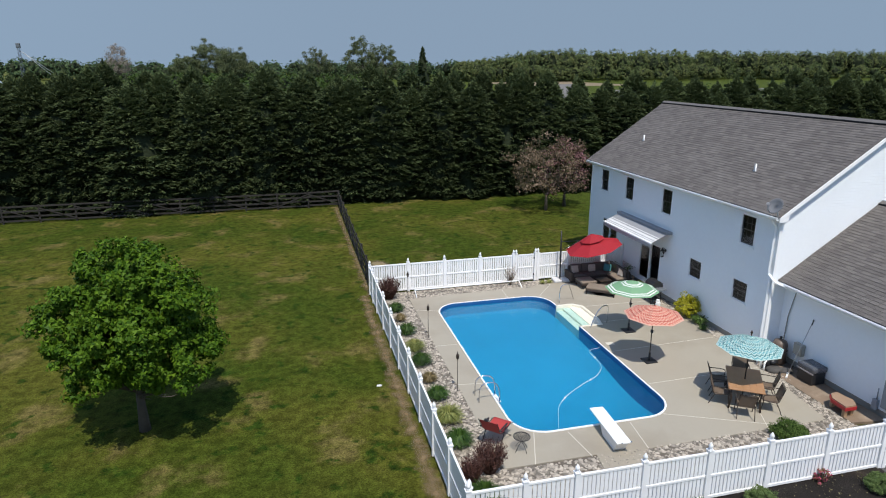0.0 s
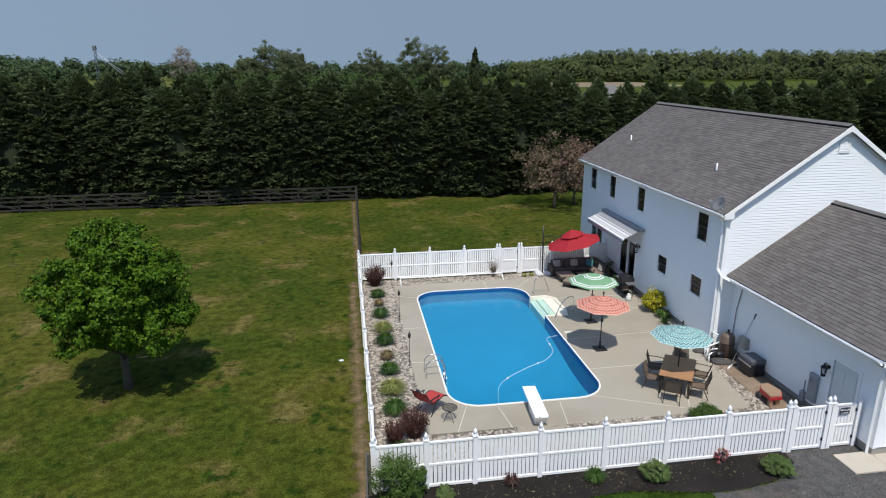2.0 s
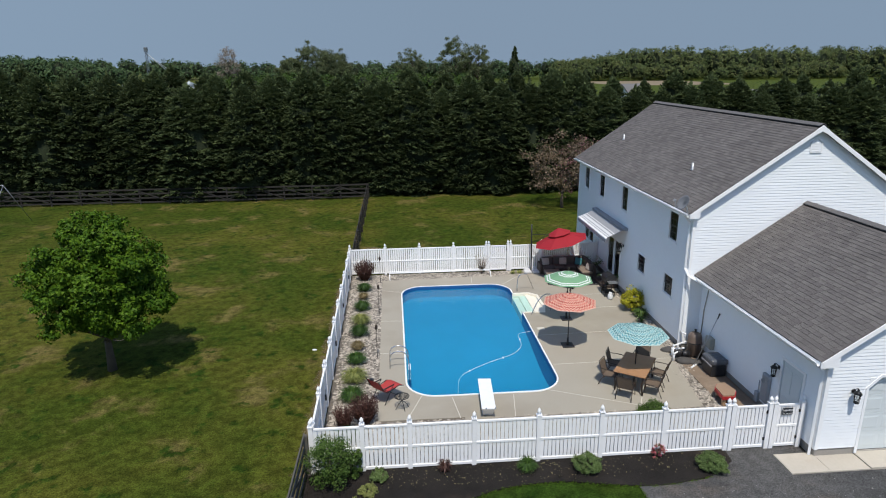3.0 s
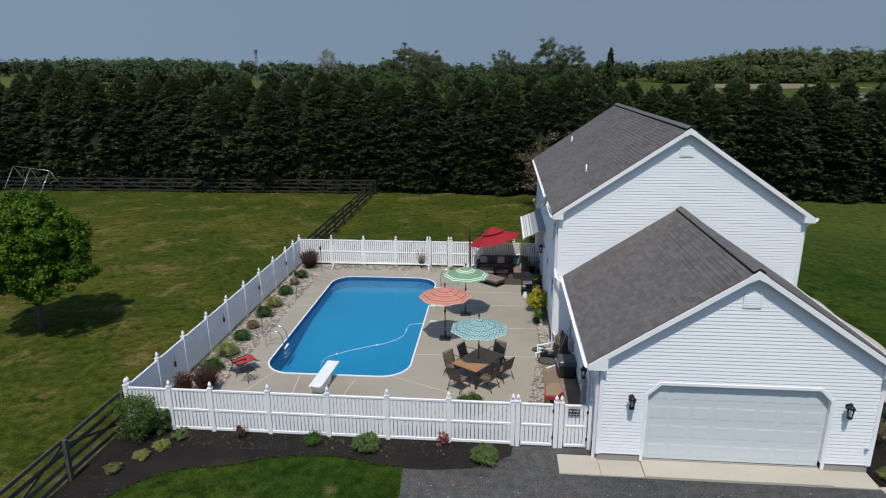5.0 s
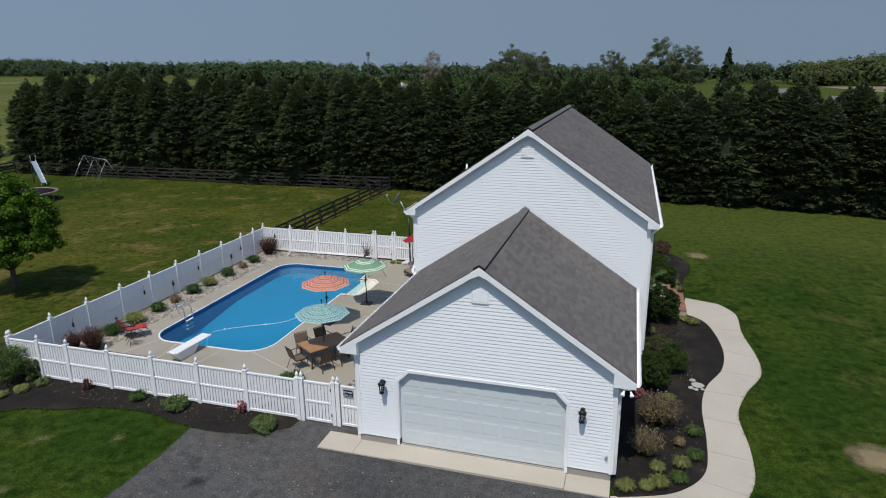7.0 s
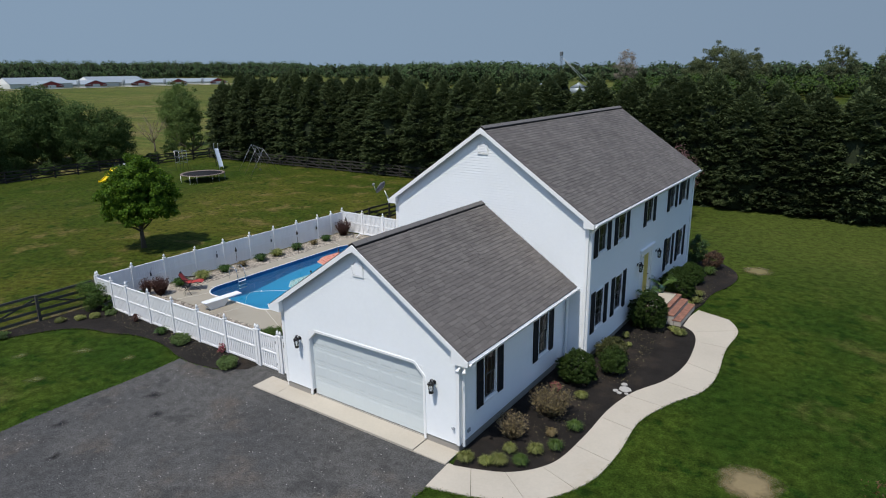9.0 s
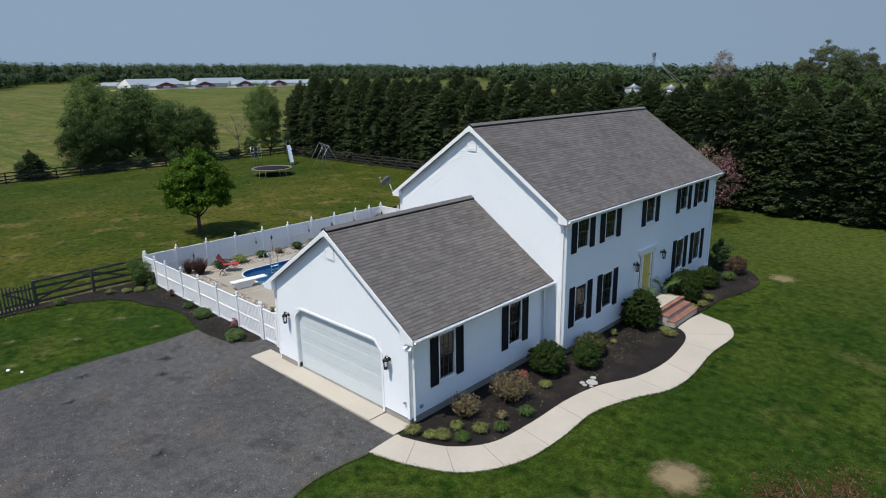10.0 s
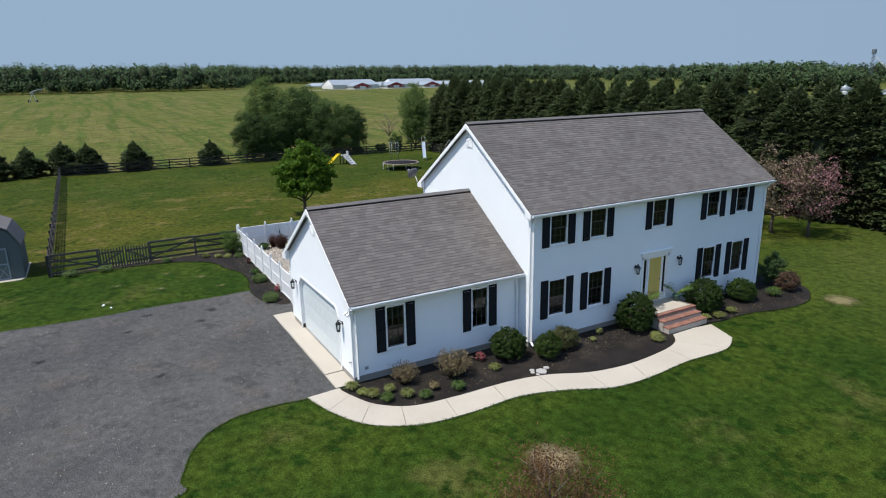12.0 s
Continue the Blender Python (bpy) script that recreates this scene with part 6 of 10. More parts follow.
for y0, y1 in ((12.55, 12.9), (13.0, 13.35)):
    for z0, z1 in ((0.1, 0.8), (0.95, 1.75)):
        box(bm, GX0 - 0.004, y0, z0, GX0 + 0.01, y1, z1)
part("panel", bm, M_GDOOR, sdoor)
bm = B()
for y0, y1, z0, z1 in ((12.36, 12.45, -0.1, 2.04), (13.45, 13.54, -0.1, 2.04), (12.45, 13.45, 1.95, 2.04)):
    box(bm, GX0 - 0.04, y0, z0, GX0 + 0.02, y1, z1)
part("door_trim", bm, M_TRIM, house)
# downspouts


def downspout(pts, label="white downspout"):
    bm = B()
    pts = [Vector(p) for p in pts]
    for a, b in zip(pts, pts[1:]):
        d, s, t = axes(b - a)
        rod(bm, a - d * 0.02, b + d * 0.02, 0.05, n=4)
    part("downspout", bm, M_TRIM, house, label)


downspout([(15.0, 19.05, 5.28), (15.24, 19.05, 5.0), (15.24, 19.05, 3.15), (15.24, 18.7, 2.95), (15.50, 18.4, 2.80)])
downspout([(15.24, 18.97, 2.9), (15.24, 18.97, -0.2)])
downspout([(24.5, 18.98, 5.28), (24.27, 18.99, 5.0), (24.27, 18.99, 0.0), (24.45, 18.95, -0.1)])
downspout([(23.9, 18.70, 2.8), (23.55, 18.78, 2.6), (23.55, 18.80, 0.0)])
downspout([(15.5, 11.66, 2.8), (15.88, 11.66, 2.55), (15.88, 11.66, -0.2)])
downspout([(23.9, 11.7, 2.78), (23.49, 11.7, 2.5), (23.49, 11.7, -0.05)])
downspout([(24.5, 33.55, 5.28), (24.27, 33.5, 5.0), (24.27, 33.5, 0.0)])
# awning, half rolled out
M_AWN = mat("grey_white_awning_cloth", (0.34, 0.345, 0.36), 0.7, var=0.06, bump=0.08)
M_AWND = mat("grey_awning_stripe", (0.27, 0.275, 0.29), 0.7, var=0.06, bump=0.08)
M_AWNW = mat("pale_awning_stripe", (0.62, 0.62, 0.62), 0.7, var=0.06, bump=0.08)
awn = thing("awning", (15.2, 28.2, 2.7), "grey and white striped retractable awning on the house wall", "awning")
bm = B()
rbox(bm, 15.0, 25.3, 3.02, 15.29, 30.05, 3.16, 0.03)
part("case", bm, M_AWND, awn, "grey awning case")
slope = lambda t, lift: (15.14 - 0.89 * t, 3.07 - 0.41 * t + lift)
for t0, t1, cloth_ in ((0.0, 0.52, M_AWND), (0.52, 0.57, M_AWNW), (0.57, 0.64, M_AWND), (0.64, 0.78, M_AWNW), (0.78, 0.82, M_AWND), (0.82, 0.89, M_AWNW), (0.89, 0.92, M_AWND), (0.92, 1.0, M_AWNW)):
    bm = B()
    (xa, za), (xb, zb) = slope(t0, 0), slope(t1, 0)
    hexa(bm, [(xa, 25.4, za), (xb, 25.4, zb), (xb, 29.95, zb), (xa, 29.95, za), (xa, 25.4, za + 0.015), (xb, 25.4, zb + 0.015), (xb, 29.95, zb + 0.015), (xa, 29.95, za + 0.015)])
    part("stripe", bm, cloth_, awn)
bm = B()
rbox(bm, 14.19, 25.35, 2.61, 14.27, 30.0, 2.69, 0.02)
part("front_bar", bm, M_TRIM, awn, "white front bar")
bm = B()
for k in range(30):
    y0 = 25.4 + k * 0.152
    box(bm, 14.2, y0, 2.44 + 0.03 * (k % 2), 14.21, y0 + 0.15, 2.61)
part("valance", bm, M_AWN, awn, "scalloped cloth valance")
for y in (25.9, 27.7, 29.4):
    bm = B()
    tube(bm, [(15.15, y, 2.95), (14.75, y + 0.35, 2.78), (14.25, y, 2.64)], 0.02, 6)
    part("folding_arm", bm, M_TRIM, awn)
# satellite dish on the eave corner
dish = thing("satellite_dish", (15.0, 18.95, 5.6), "grey satellite dish on a bracket at the eave", "satellite dish")
bm = B()
tube(bm, [(15.12, 18.8, 5.25), (14.95, 18.72, 5.45), (14.82, 18.68, 5.75)], 0.025, 6)
part("bracket", bm, M_ALU, dish)
bm = B()
dm = pose(14.72, 18.62, 5.85, 8, -58, 0)
lathe(bm, [(0.0, 0.0), (0.12, 0.012), (0.22, 0.045), (0.30, 0.085), (0.305, 0.08), (0.22, 0.03), (0.12, -0.004), (0.0, -0.015)], m=dm, n=20)
part("reflector", bm, mat("weathered_dish_grey", (0.15, 0.155, 0.165), 0.55, var=0.1, bump=0.05), dish, "grey curved reflector")
bm = B()
tube(bm, [dm @ Vector(p) for p in ((-0.27, 0, 0.06), (-0.27, 0, 0.25), (-0.1, 0, 0.42))], 0.014, 5)
part("feed_arm", bm, M_ALU, dish)
bm = B()
rbox(bm, -0.15, -0.05, 0.40, -0.05, 0.05, 0.47, 0.012, dm)
part("receiver", bm, M_AWND, dish)
# flood light under the garage eave, outlets and boxes on walls
fl = thing("flood_light", (23.6, 11.35, 2.72), "white twin flood light under the garage eave", "flood light")
bm = B()
rbox(bm, 23.55, 11.42, 2.66, 23.75, 11.52, 2.75, 0.01)
part("base", bm, M_TRIM, fl)
for x, a in ((23.58, 25), (23.74, -25)):
    bm = B()
    lathe(bm, [(0.025, 0.0), (0.03, 0.06), (0.055, 0.12), (0.058, 0.16), (0.03, 0.165)], m=pose(x, 11.40, 2.66, 130, a, 0), n=12)
    part("lamp_head", bm, M_TRIM, fl)


def wall_box(name, x0, y0, z0, x1, y1, z1, material, label, lid=True):
    e = thing(name, ((x0 + x1) / 2, (y0 + y1) / 2, z0), label, "box")
    bm = B()
    rbox(bm, x0, y0, z0, x1, y1, z1, 0.012)
    part("body", bm, material, e)
    return e


M_GREYB = mat("grey_utility_paint", (0.30, 0.32, 0.34), 0.5, var=0.06, bump=0.05)
ub = wall_box("electric_panel", 15.82, 13.88, 0.15, 15.93, 14.24, 1.12, M_GREYB, "grey electric service panel on the garage wall")
bm = B()
rbox(bm, 15.805, 13.91, 0.2, 15.825, 14.21, 1.07, 0.006)
part("door", bm, M_GREYB, ub)
bm = B()
lathe(bm, [(0.08, 0.0), (0.085, 0.05), (0.06, 0.09), (0.0, 0.1)], m=pose(15.81, 14.06, 0.92, 0, -90, 0), n=14)
part("meter", bm, M_GLASS, ub, "round glass meter")
ub = wall_box("junction_box", 15.82, 14.36, -0.05, 15.93, 14.54, 0.30, M_GREYB, "small grey junction box low on the wall")
bm = B()
rod(bm, (15.9, 14.45, 0.30), (15.9, 14.45, 0.7), 0.018)
part("conduit", bm, M_GREYB, ub)
spg = thing("hose_tap", (23.30, 11.5, 0.55), "small grey tap on the garage corner", "tap")
bm = B()
rod(bm, (23.25, GY0, 0.55), (23.25, GY0 - 0.1, 0.55), 0.025)
lathe(bm, [(0.045, 0), (0.05, 0.01), (0.01, 0.02)], (23.25, GY0 - 0.08, 0.57), 8)
part("body", bm, M_GREYB, spg)
vb = thing("dryer_vent", (23.45, 12.1, 0.2), "small grey square vent low on the garage wall", "vent")
bm = B()
rbox(bm, GX1, 11.98, 0.22, GX1 + 0.05, 12.12, 0.34, 0.01)
part("hood", bm, M_GREYB, vb)
# vertical conduit line on the pool side of the garage
cd = thing("conduit", (15.9, 18.6, 0.0), "thin dark conduit running up the wall corner", "conduit")
bm = B()
tube(bm, [(15.9, 18.55, 0.1), (15.9, 18.5, 1.6), (15.9, 18.3, 2.6)], 0.02, 6)
part("tube", bm, M_FOUND, cd)
# entry stoop and brick steps
stoop = thing("entry_steps", (25.2, 26.0, -0.2), "concrete stoop with three red brick steps at the front door", "steps")
SX0, SX1, SY0, SY1 = 24.24, 25.66, 24.80, 27.25
bm = B()
box(bm, SX0, SY0 + 0.04, -0.35, SX1 - 0.04, SY1 - 0.04, 0.34)
part("base", bm, M_FOUND, stoop, "rough grey base")
bm = B()
rbox(bm, SX0, SY0 + 0.1, 0.34, SX1 - 0.22, SY1 - 0.1, 0.415, 0.008)
part("landing", bm, M_CONC, stoop, "pale concrete landing")
brick_bm = B()
rbox(brick_bm, 0, 0, 0, 0.19, 0.092, 0.057, 0.004, seg=1)
BRICK = mesh_of("brick", brick_bm)
BRICK.materials.append(M_BRICK)
for k, (x, z) in enumerate(((SX1 - 0.2, 0.36), (SX1 + 0.12, 0.17), (SX1 + 0.44, -0.02))):
    bm = B()
    box(bm, x - 0.10, SY0 + 0.02, -0.36, x + 0.195, SY1 - 0.02, z - 0.002)
    tr = part("step", bm, M_MORTAR, stoop, "brick step")
    n = 24
    for i in range(n):
        y = SY0 + (SY1 - SY0) * i / n
        ob = child("brick", BRICK, tr, pose(x + 0.01, y + 0.004, z, 0, 0, 0))
        child("brick", BRICK, tr, pose(x - 0.185, y + 0.004, z, 0, 0, 0) if k else pose(x + 0.012, y + 0.004, z - 0.068, 0, 0, 0))
    if k == 0:
        for i in range(6):
            for y in (SY0, SY1 - 0.092):
                child("brick", BRICK, tr, pose(SX0 + 0.2 * i, y, z, 0, 0, 0))


# ---- plants round the house and pool ----
def blades(g, c, r, h, n, width=0.02, droop=0.6, spread=1.0):
    """Arching grass blades from a tuft's middle: each is two joined quads."""
    a = g.uniform(0, math.tau, n)
    rr = r * g.uniform(0.35, 1.0, n) * spread
    hh = h * g.uniform(0.45, 1.1, n)
    d = np.stack([np.cos(a), np.sin(a), 0 * a], 1)
    s = np.stack([-np.sin(a), np.cos(a), 0 * a], 1) * width
    b0 = np.array(c) + d * (g.uniform(0, 0.25, n) * r)[:, None]
    m = b0 + d * (rr * 0.45)[:, None] + np.array([0, 0, 1.0]) * (hh * 0.85)[:, None]
    t = b0 + d * rr[:, None] + np.array([0, 0, 1.0]) * (hh * (1 - droop * g.uniform(0.2, 0.9, n)))[:, None]
    V = np.stack([b0 - s, b0 + s, m + s * 0.8, m - s * 0.8, m + s * 0.8, m - s * 0.8, t - s * 0.15, t + s * 0.15], 1).reshape(-1, 3)
    k = np.arange(n)[:, None] * 8
    return V, np.vstack([k + np.array([0, 1, 2, 3]), k + np.array([5, 4, 7, 6])])


PZ = -0.2
seedc = [100]


def tuft(x, y, r, h, material, label, n=150, z=PZ, width=0.018, name="grass_tuft", category="plant", group=""):
    seedc[0] += 1
    g = np.random.default_rng(seedc[0])
    v, f = blades(g, (x, y, z - 0.02), r, h, n, width)
    ob = put(name, mesh_np(name, v, f), material)
    return tagged(ob, label, category, group)


def shrub(x, y, r, h, material, label, leaf=0.05, clumps=90, per=34, z=PZ, stems=True, name="shrub", group="", shell=0.5, cr=None):
    seedc[0] += 1
    g = np.random.default_rng(seedc[0])
    e = thing(name, (x, y, z), label, "shrub", group)
    p, o = blob_leaves(g, (x, y, z + h * 0.52), (r * 0.86, r * 0.86, h * 0.47), clumps, per, leaf, cr or r * 0.24, shell, -0.95)
    p[:, 2] = np.maximum(p[:, 2], z + 0.03)
    v, f = leaf_mesh("foliage", p, o, leaf, g, 0.6, 0.55)
    put("foliage", mesh_np("foliage", v, f), material, e)
    bm = B()
    rr = random.Random(seedc[0])
    for k in range(6):
        a = rr.uniform(0, math.tau)
        tube(bm, [(x + 0.05 * math.cos(a), y + 0.05 * math.sin(a), z - 0.05), (x + r * 0.3 * math.cos(a), y + r * 0.3 * math.sin(a), z + h * 0.4), (x + r * 0.55 * math.cos(a), y + r * 0.55 * math.sin(a), z + h * 0.7)], [0.02, 0.014, 0.006], 5)
    part("branchwork", bm, M_BARK, e)
    return e


def twiggy(x, y, r, h, material, label, n=130, z=PZ, name="shrub", leafn=900, leaf=0.035):
    """An upright bush of many thin stems with small leaves along them."""
    seedc[0] += 1
    g = np.random.default_rng(seedc[0])
    rr = random.Random(seedc[0])
    e = thing(name, (x, y, z), label, "shrub")
    bm = B()
    P = []
    for k in range(n):
        a = rr.uniform(0, math.tau)
        d = r * math.sqrt(rr.random())
        hh = h * rr.uniform(0.65, 1.05) * (1 - 0.25 * (d / r) ** 2)
        pts = [(x + d * 0.25 * math.cos(a), y + d * 0.25 * math.sin(a), z - 0.03), (x + d * 0.65 * math.cos(a + .1), y + d * 0.65 * math.sin(a + .1), z + hh * 0.5), (x + d * math.cos(a), y + d * math.sin(a), z + hh)]
        tube(bm, pts, [0.011, 0.008, 0.003], 3)
        for _ in range(leafn // n):
            t = rr.uniform(0.25, 1.0)
            q = [pts[1][i] * (1 - abs(2 * t - 1)) + (pts[0][i] if t < 0.5 else pts[2][i]) * abs(2 * t - 1) for i in range(3)]
            P.append(q)
    part("branchwork", bm, M_PLUM if material is M_PLUM else M_BARK, e)
    P = np.array(P) + g.normal(0, 0.03, (len(P), 3))
    v, f = leaf_mesh("foliage", P, unit(g.normal(0, 1, P.shape) + np.array([0, 0, .5])), leaf, g, 0.5, 0.6)
    put("foliage", mesh_np("foliage", v, f), material, e)
    return e


# boxwoods and others before the house
M_REDBR = leafmat("reddish_brown_leaf", (0.045, 0.028, 0.016), (0.13, 0.070, 0.042), 0.1, 0.2)
M_BRONZELF = leafmat("bronze_green_leaf", (0.030, 0.042, 0.010), (0.11, 0.105, 0.03), 0.1, 0.2)
BW = "dark green clipped round boxwood shrub in mulch"
shrub(24.58, 17.6, 0.70, 1.10, M_BOX, BW, 0.019, 640, 90, group="boxwoods", shell=0.97, cr=0.075)
shrub(25.42, 18.95, 0.54, 1.02, M_BOX, "dark green loose shrub in mulch", 0.026, 190, 70, shell=0.65)
shrub(24.95, 20.1, 0.64, 0.8, M_BRONZELF, "green and bronze low shrub in mulch", 0.032, 170, 50, shell=0.6)
shrub(25.15, 24.0, 0.84, 1.5, M_BOX, BW, 0.019, 850, 100, group="boxwoods", shell=0.97, cr=0.075)
shrub(25.2, 28.35, 0.88, 1.45, M_BOX, BW, 0.019, 850, 100, group="boxwoods", shell=0.97, cr=0.075)
shrub(25.15, 31.2, 0.70, 0.95, M_BOX, BW, 0.019, 560, 86, group="boxwoods", shell=0.97, cr=0.075)
shrub(24.6, 34.5, 0.7, 1.75, M_SHRUB, "dark green upright shrub at the house corner", 0.04, 120, 50)
shrub(25.5, 34.4, 0.66, 0.95, M_REDBR, "reddish brown spirea shrub in mulch", 0.032, 120, 50)
twiggy(24.35, 13.15, 0.60, 0.8, M_TANSH, "pinkish tan twiggy shrub in mulch", 170, leafn=1500)
twiggy(24.75, 15.0, 0.78, 0.98, M_TANSH, "tan and yellow green spirea shrub in mulch", 220, leafn=2600, leaf=0.04)
PT, GT = "pale yellow green grass tuft in mulch", "green grass tuft in mulch"
for x, y, r, h, mt, lb in ((23.80, 11.3, 0.33, 0.32, M_PALEG, PT), (24.35, 11.5, 0.26, 0.26, M_PALEG, PT), (24.68, 11.72, 0.34, 0.33, M_PALEG, PT), (24.66, 12.40, 0.27, 0.3, M_PALEG, PT), (25.2, 12.05, 0.31, 0.32, M_GRASSY, GT),
                           (25.32, 12.78, 0.31, 0.34, M_PALEG, PT), (25.72, 13.3, 0.31, 0.32, M_GRASSY, GT), (25.78, 14.6, 0.34, 0.34, M_GRASSY, GT), (25.33, 13.85, 0.22, 0.32, M_TANSH, "small tan grass tuft in mulch"), (25.15, 16.6, 0.30, 0.26, M_PALEG, PT),
                           (26.5, 23.9, 0.40, 0.26, M_PALEG, "spreading yellow green plant beside the steps"), (26.15, 24.2, 0.3, 0.22, M_PALEG, "spreading yellow green plant beside the steps"), (24.72, 22.3, 0.2, 0.36, M_PALEG, "pale leafy plant in mulch"), (25.1, 21.6, 0.16, 0.2, M_PALEG, "small pale plant in mulch"),
                           (25.6, 33.1, 0.5, 0.5, M_GRASSY, "green arching lily tuft in mulch"), (26.1, 28.3, 0.4, 0.3, M_PALEG, "spreading yellow green plant beside the steps"), (26.0, 29.3, 0.35, 0.3, M_PALEG, "yellow green leafy plant in mulch"), (25.9, 27.7, 0.3, 0.22, M_PALEG, "yellow green leafy plant in mulch")):
    tuft(x, y, r * 0.84, h * 0.9, mt, lb, 480, width=0.010)
M_PINK = leafmat("pink_azalea_flower", (0.10, 0.10, 0.03), (0.75, 0.10, 0.24), 0.1, 0.2)
shrub(24.2, 16.55, 0.26, 0.32, M_PINK, "small pink flowering azalea in mulch", 0.035, 30, 20)
shrub(11.45, 12.02, 0.22, 0.42, M_PINK, "small pink flowering azalea by the fence", 0.035, 26, 20, z=-0.24)
# flat white stones
M_WSTONE = mat("white_flat_stone", (0.40, 0.385, 0.36), 0.8, var=0.1, bump=0.3)
for x, y, r in ((26.2, 18.0, 0.24), (25.95, 17.75, 0.1), (26.12, 17.65, 0.1), (26.05, 18.35, 0.12), (26.35, 17.72, 0.08)):
    bm = B()
    rr = random.Random(int(x * 100))
    o = [(x + r * rr.uniform(.8, 1.1) * math.cos(k * math.tau / 7), y + r * rr.uniform(.8, 1.1) * math.sin(k * math.tau / 7)) for k in range(7)]
    slab(bm, o, -0.25, -0.218)
    solo("flat_stone", bm, M_WSTONE, "flat white stone lying on mulch", "stone", "flat white stones")
# plants along the white fence, street side
FZ = -0.24
shrub(1.98, 11.55, 0.78, 1.6, M_LOOSE, "loose green shrub at the fence corner", 0.032, 105, 60, z=FZ, shell=0.25, cr=0.22)
shrub(2.5, 12.0, 0.42, 0.8, M_LOOSE, "loose green shrub at the fence corner", 0.05, 50, 30, z=FZ)
tuft(7.5, 11.75, 0.32, 0.34, M_LILY, "yellow green daylily tuft by the fence", 420, z=FZ, width=0.012)
for x, y, r, h, mt, lb in ((3.0, 11.1, 0.28, 0.22, M_PALEG, "low yellow plant in mulch"), (2.65, 10.6, 0.25, 0.2, M_PALEG, "low yellow plant in mulch"), (2.2, 9.9, 0.25, 0.2, M_PALEG, "low yellow plant in mulch"), (3.3, 11.7, 0.28, 0.24, M_LAV, "low green plant in mulch"),
                           (2.1, 4.2, 0.42, 0.32, M_LAV, "low green plant by the rail fence"), (2.1, 2.4, 0.45, 0.34, M_LAV, "low green plant by the rail fence"), (2.0, 7.6, 0.3, 0.3, M_LAV, "low green plant by the rail fence")):
    shrub(x, y, r, h, mt, lb, 0.024, 60, 36, z=FZ, name="low_plant", shell=0.6)
for x, y in ((9.2, 11.6), (12.75, 11.3)):
    shrub(x, y, 0.42, 0.42, M_LAV, "round grey green lavender mound by the fence", 0.018, 220, 60, z=FZ, name="lavender", group="lavender mounds", shell=0.85, cr=0.07)
tuft(5.15, 11.9, 0.25, 0.4, M_PLUM, "small reddish plant in mulch", 90, z=FZ)
# pool side planting strip
for y, mt, r, h, lb in ((27.0, M_LILY, 0.40, 0.42, "green daylily tuft in gravel"), (25.85, M_TANSH, 0.27, 0.34, "small brown dry plant in gravel"), (24.4, M_LILY, 0.44, 0.46, "green daylily tuft in gravel"), (22.75, M_PALEG, 0.46, 0.46, "pale ornamental grass tuft in gravel"),
                        (21.5, M_LILY, 0.44, 0.46, "green daylily tuft in gravel"), (20.1, M_TANSH, 0.30, 0.36, "small brown dry plant in gravel"), (18.9, M_LILY, 0.42, 0.44, "green daylily tuft in gravel"), (17.4, M_PALEG, 0.50, 0.48, "pale ornamental grass tuft in gravel"), (16.1, M_LILY, 0.46, 0.46, "green daylily tuft in gravel"), (13.6, M_LILY, 0.42, 0.42, "green daylily tuft in gravel")):
    tuft(2.3, y, r * 1.05, h, mt, lb, 720, width=0.012, group="tufts along the pool fence")
twiggy(2.78, 14.6, 0.52, 1.05, M_PLUM, "dark plum upright barberry in gravel", 260, leafn=1700)
twiggy(2.15, 14.25, 0.36, 0.9, M_PLUM, "dark plum upright barberry in gravel", 160, leafn=1000)
twiggy(2.25, 28.75, 0.62, 1.15, M_PLUM, "dark plum upright barberry in the fence corner", 260, leafn=2600)
M_TWIG = mat("grey_twig", (0.17, 0.13, 0.10), 0.9, var=0.2, bump=0.2)
bare = thing("bare_shrub", (8.65, 29.1, PZ), "leafless grey twig shrub by the fence", "shrub")
bm = B()
rr = random.Random(77)
for k in range(46):
    a = rr.uniform(0, math.tau)
    d, h = rr.uniform(0.1, 0.45), rr.uniform(0.6, 1.15)
    tube(bm, [(8.65, 29.1, PZ - .02), (8.65 + d * .5 * math.cos(a), 29.1 + d * .5 * math.sin(a), PZ + h * .6), (8.65 + d * math.cos(a), 29.1 + d * math.sin(a), PZ + h)], [0.012, 0.008, 0.003], 4)
part("branchwork", bm, M_TWIG, bare)
shrub(14.95, 23.1, 0.62, 1.05, M_YELSH, "golden yellow leafy shrub by the house wall", 0.05, 90, 36)
tuft(15.0, 22.3, 0.42, 0.4, M_GRASSY, "green lily tuft by the house wall", 220)
tuft(14.75, 21.7, 0.25, 0.25, M_GRASSY, "green lily tuft by the house wall", 120)
shrub(12.2, 13.95, 0.56, 0.46, M_LOOSE, "low green spreading shrub in gravel", 0.024, 170, 60, shell=0.7)
for x in (10.4, 10.75):
    tuft(x, 28.95, 0.22, 0.18, M_PALEG, "small yellow green plant in gravel", 90)


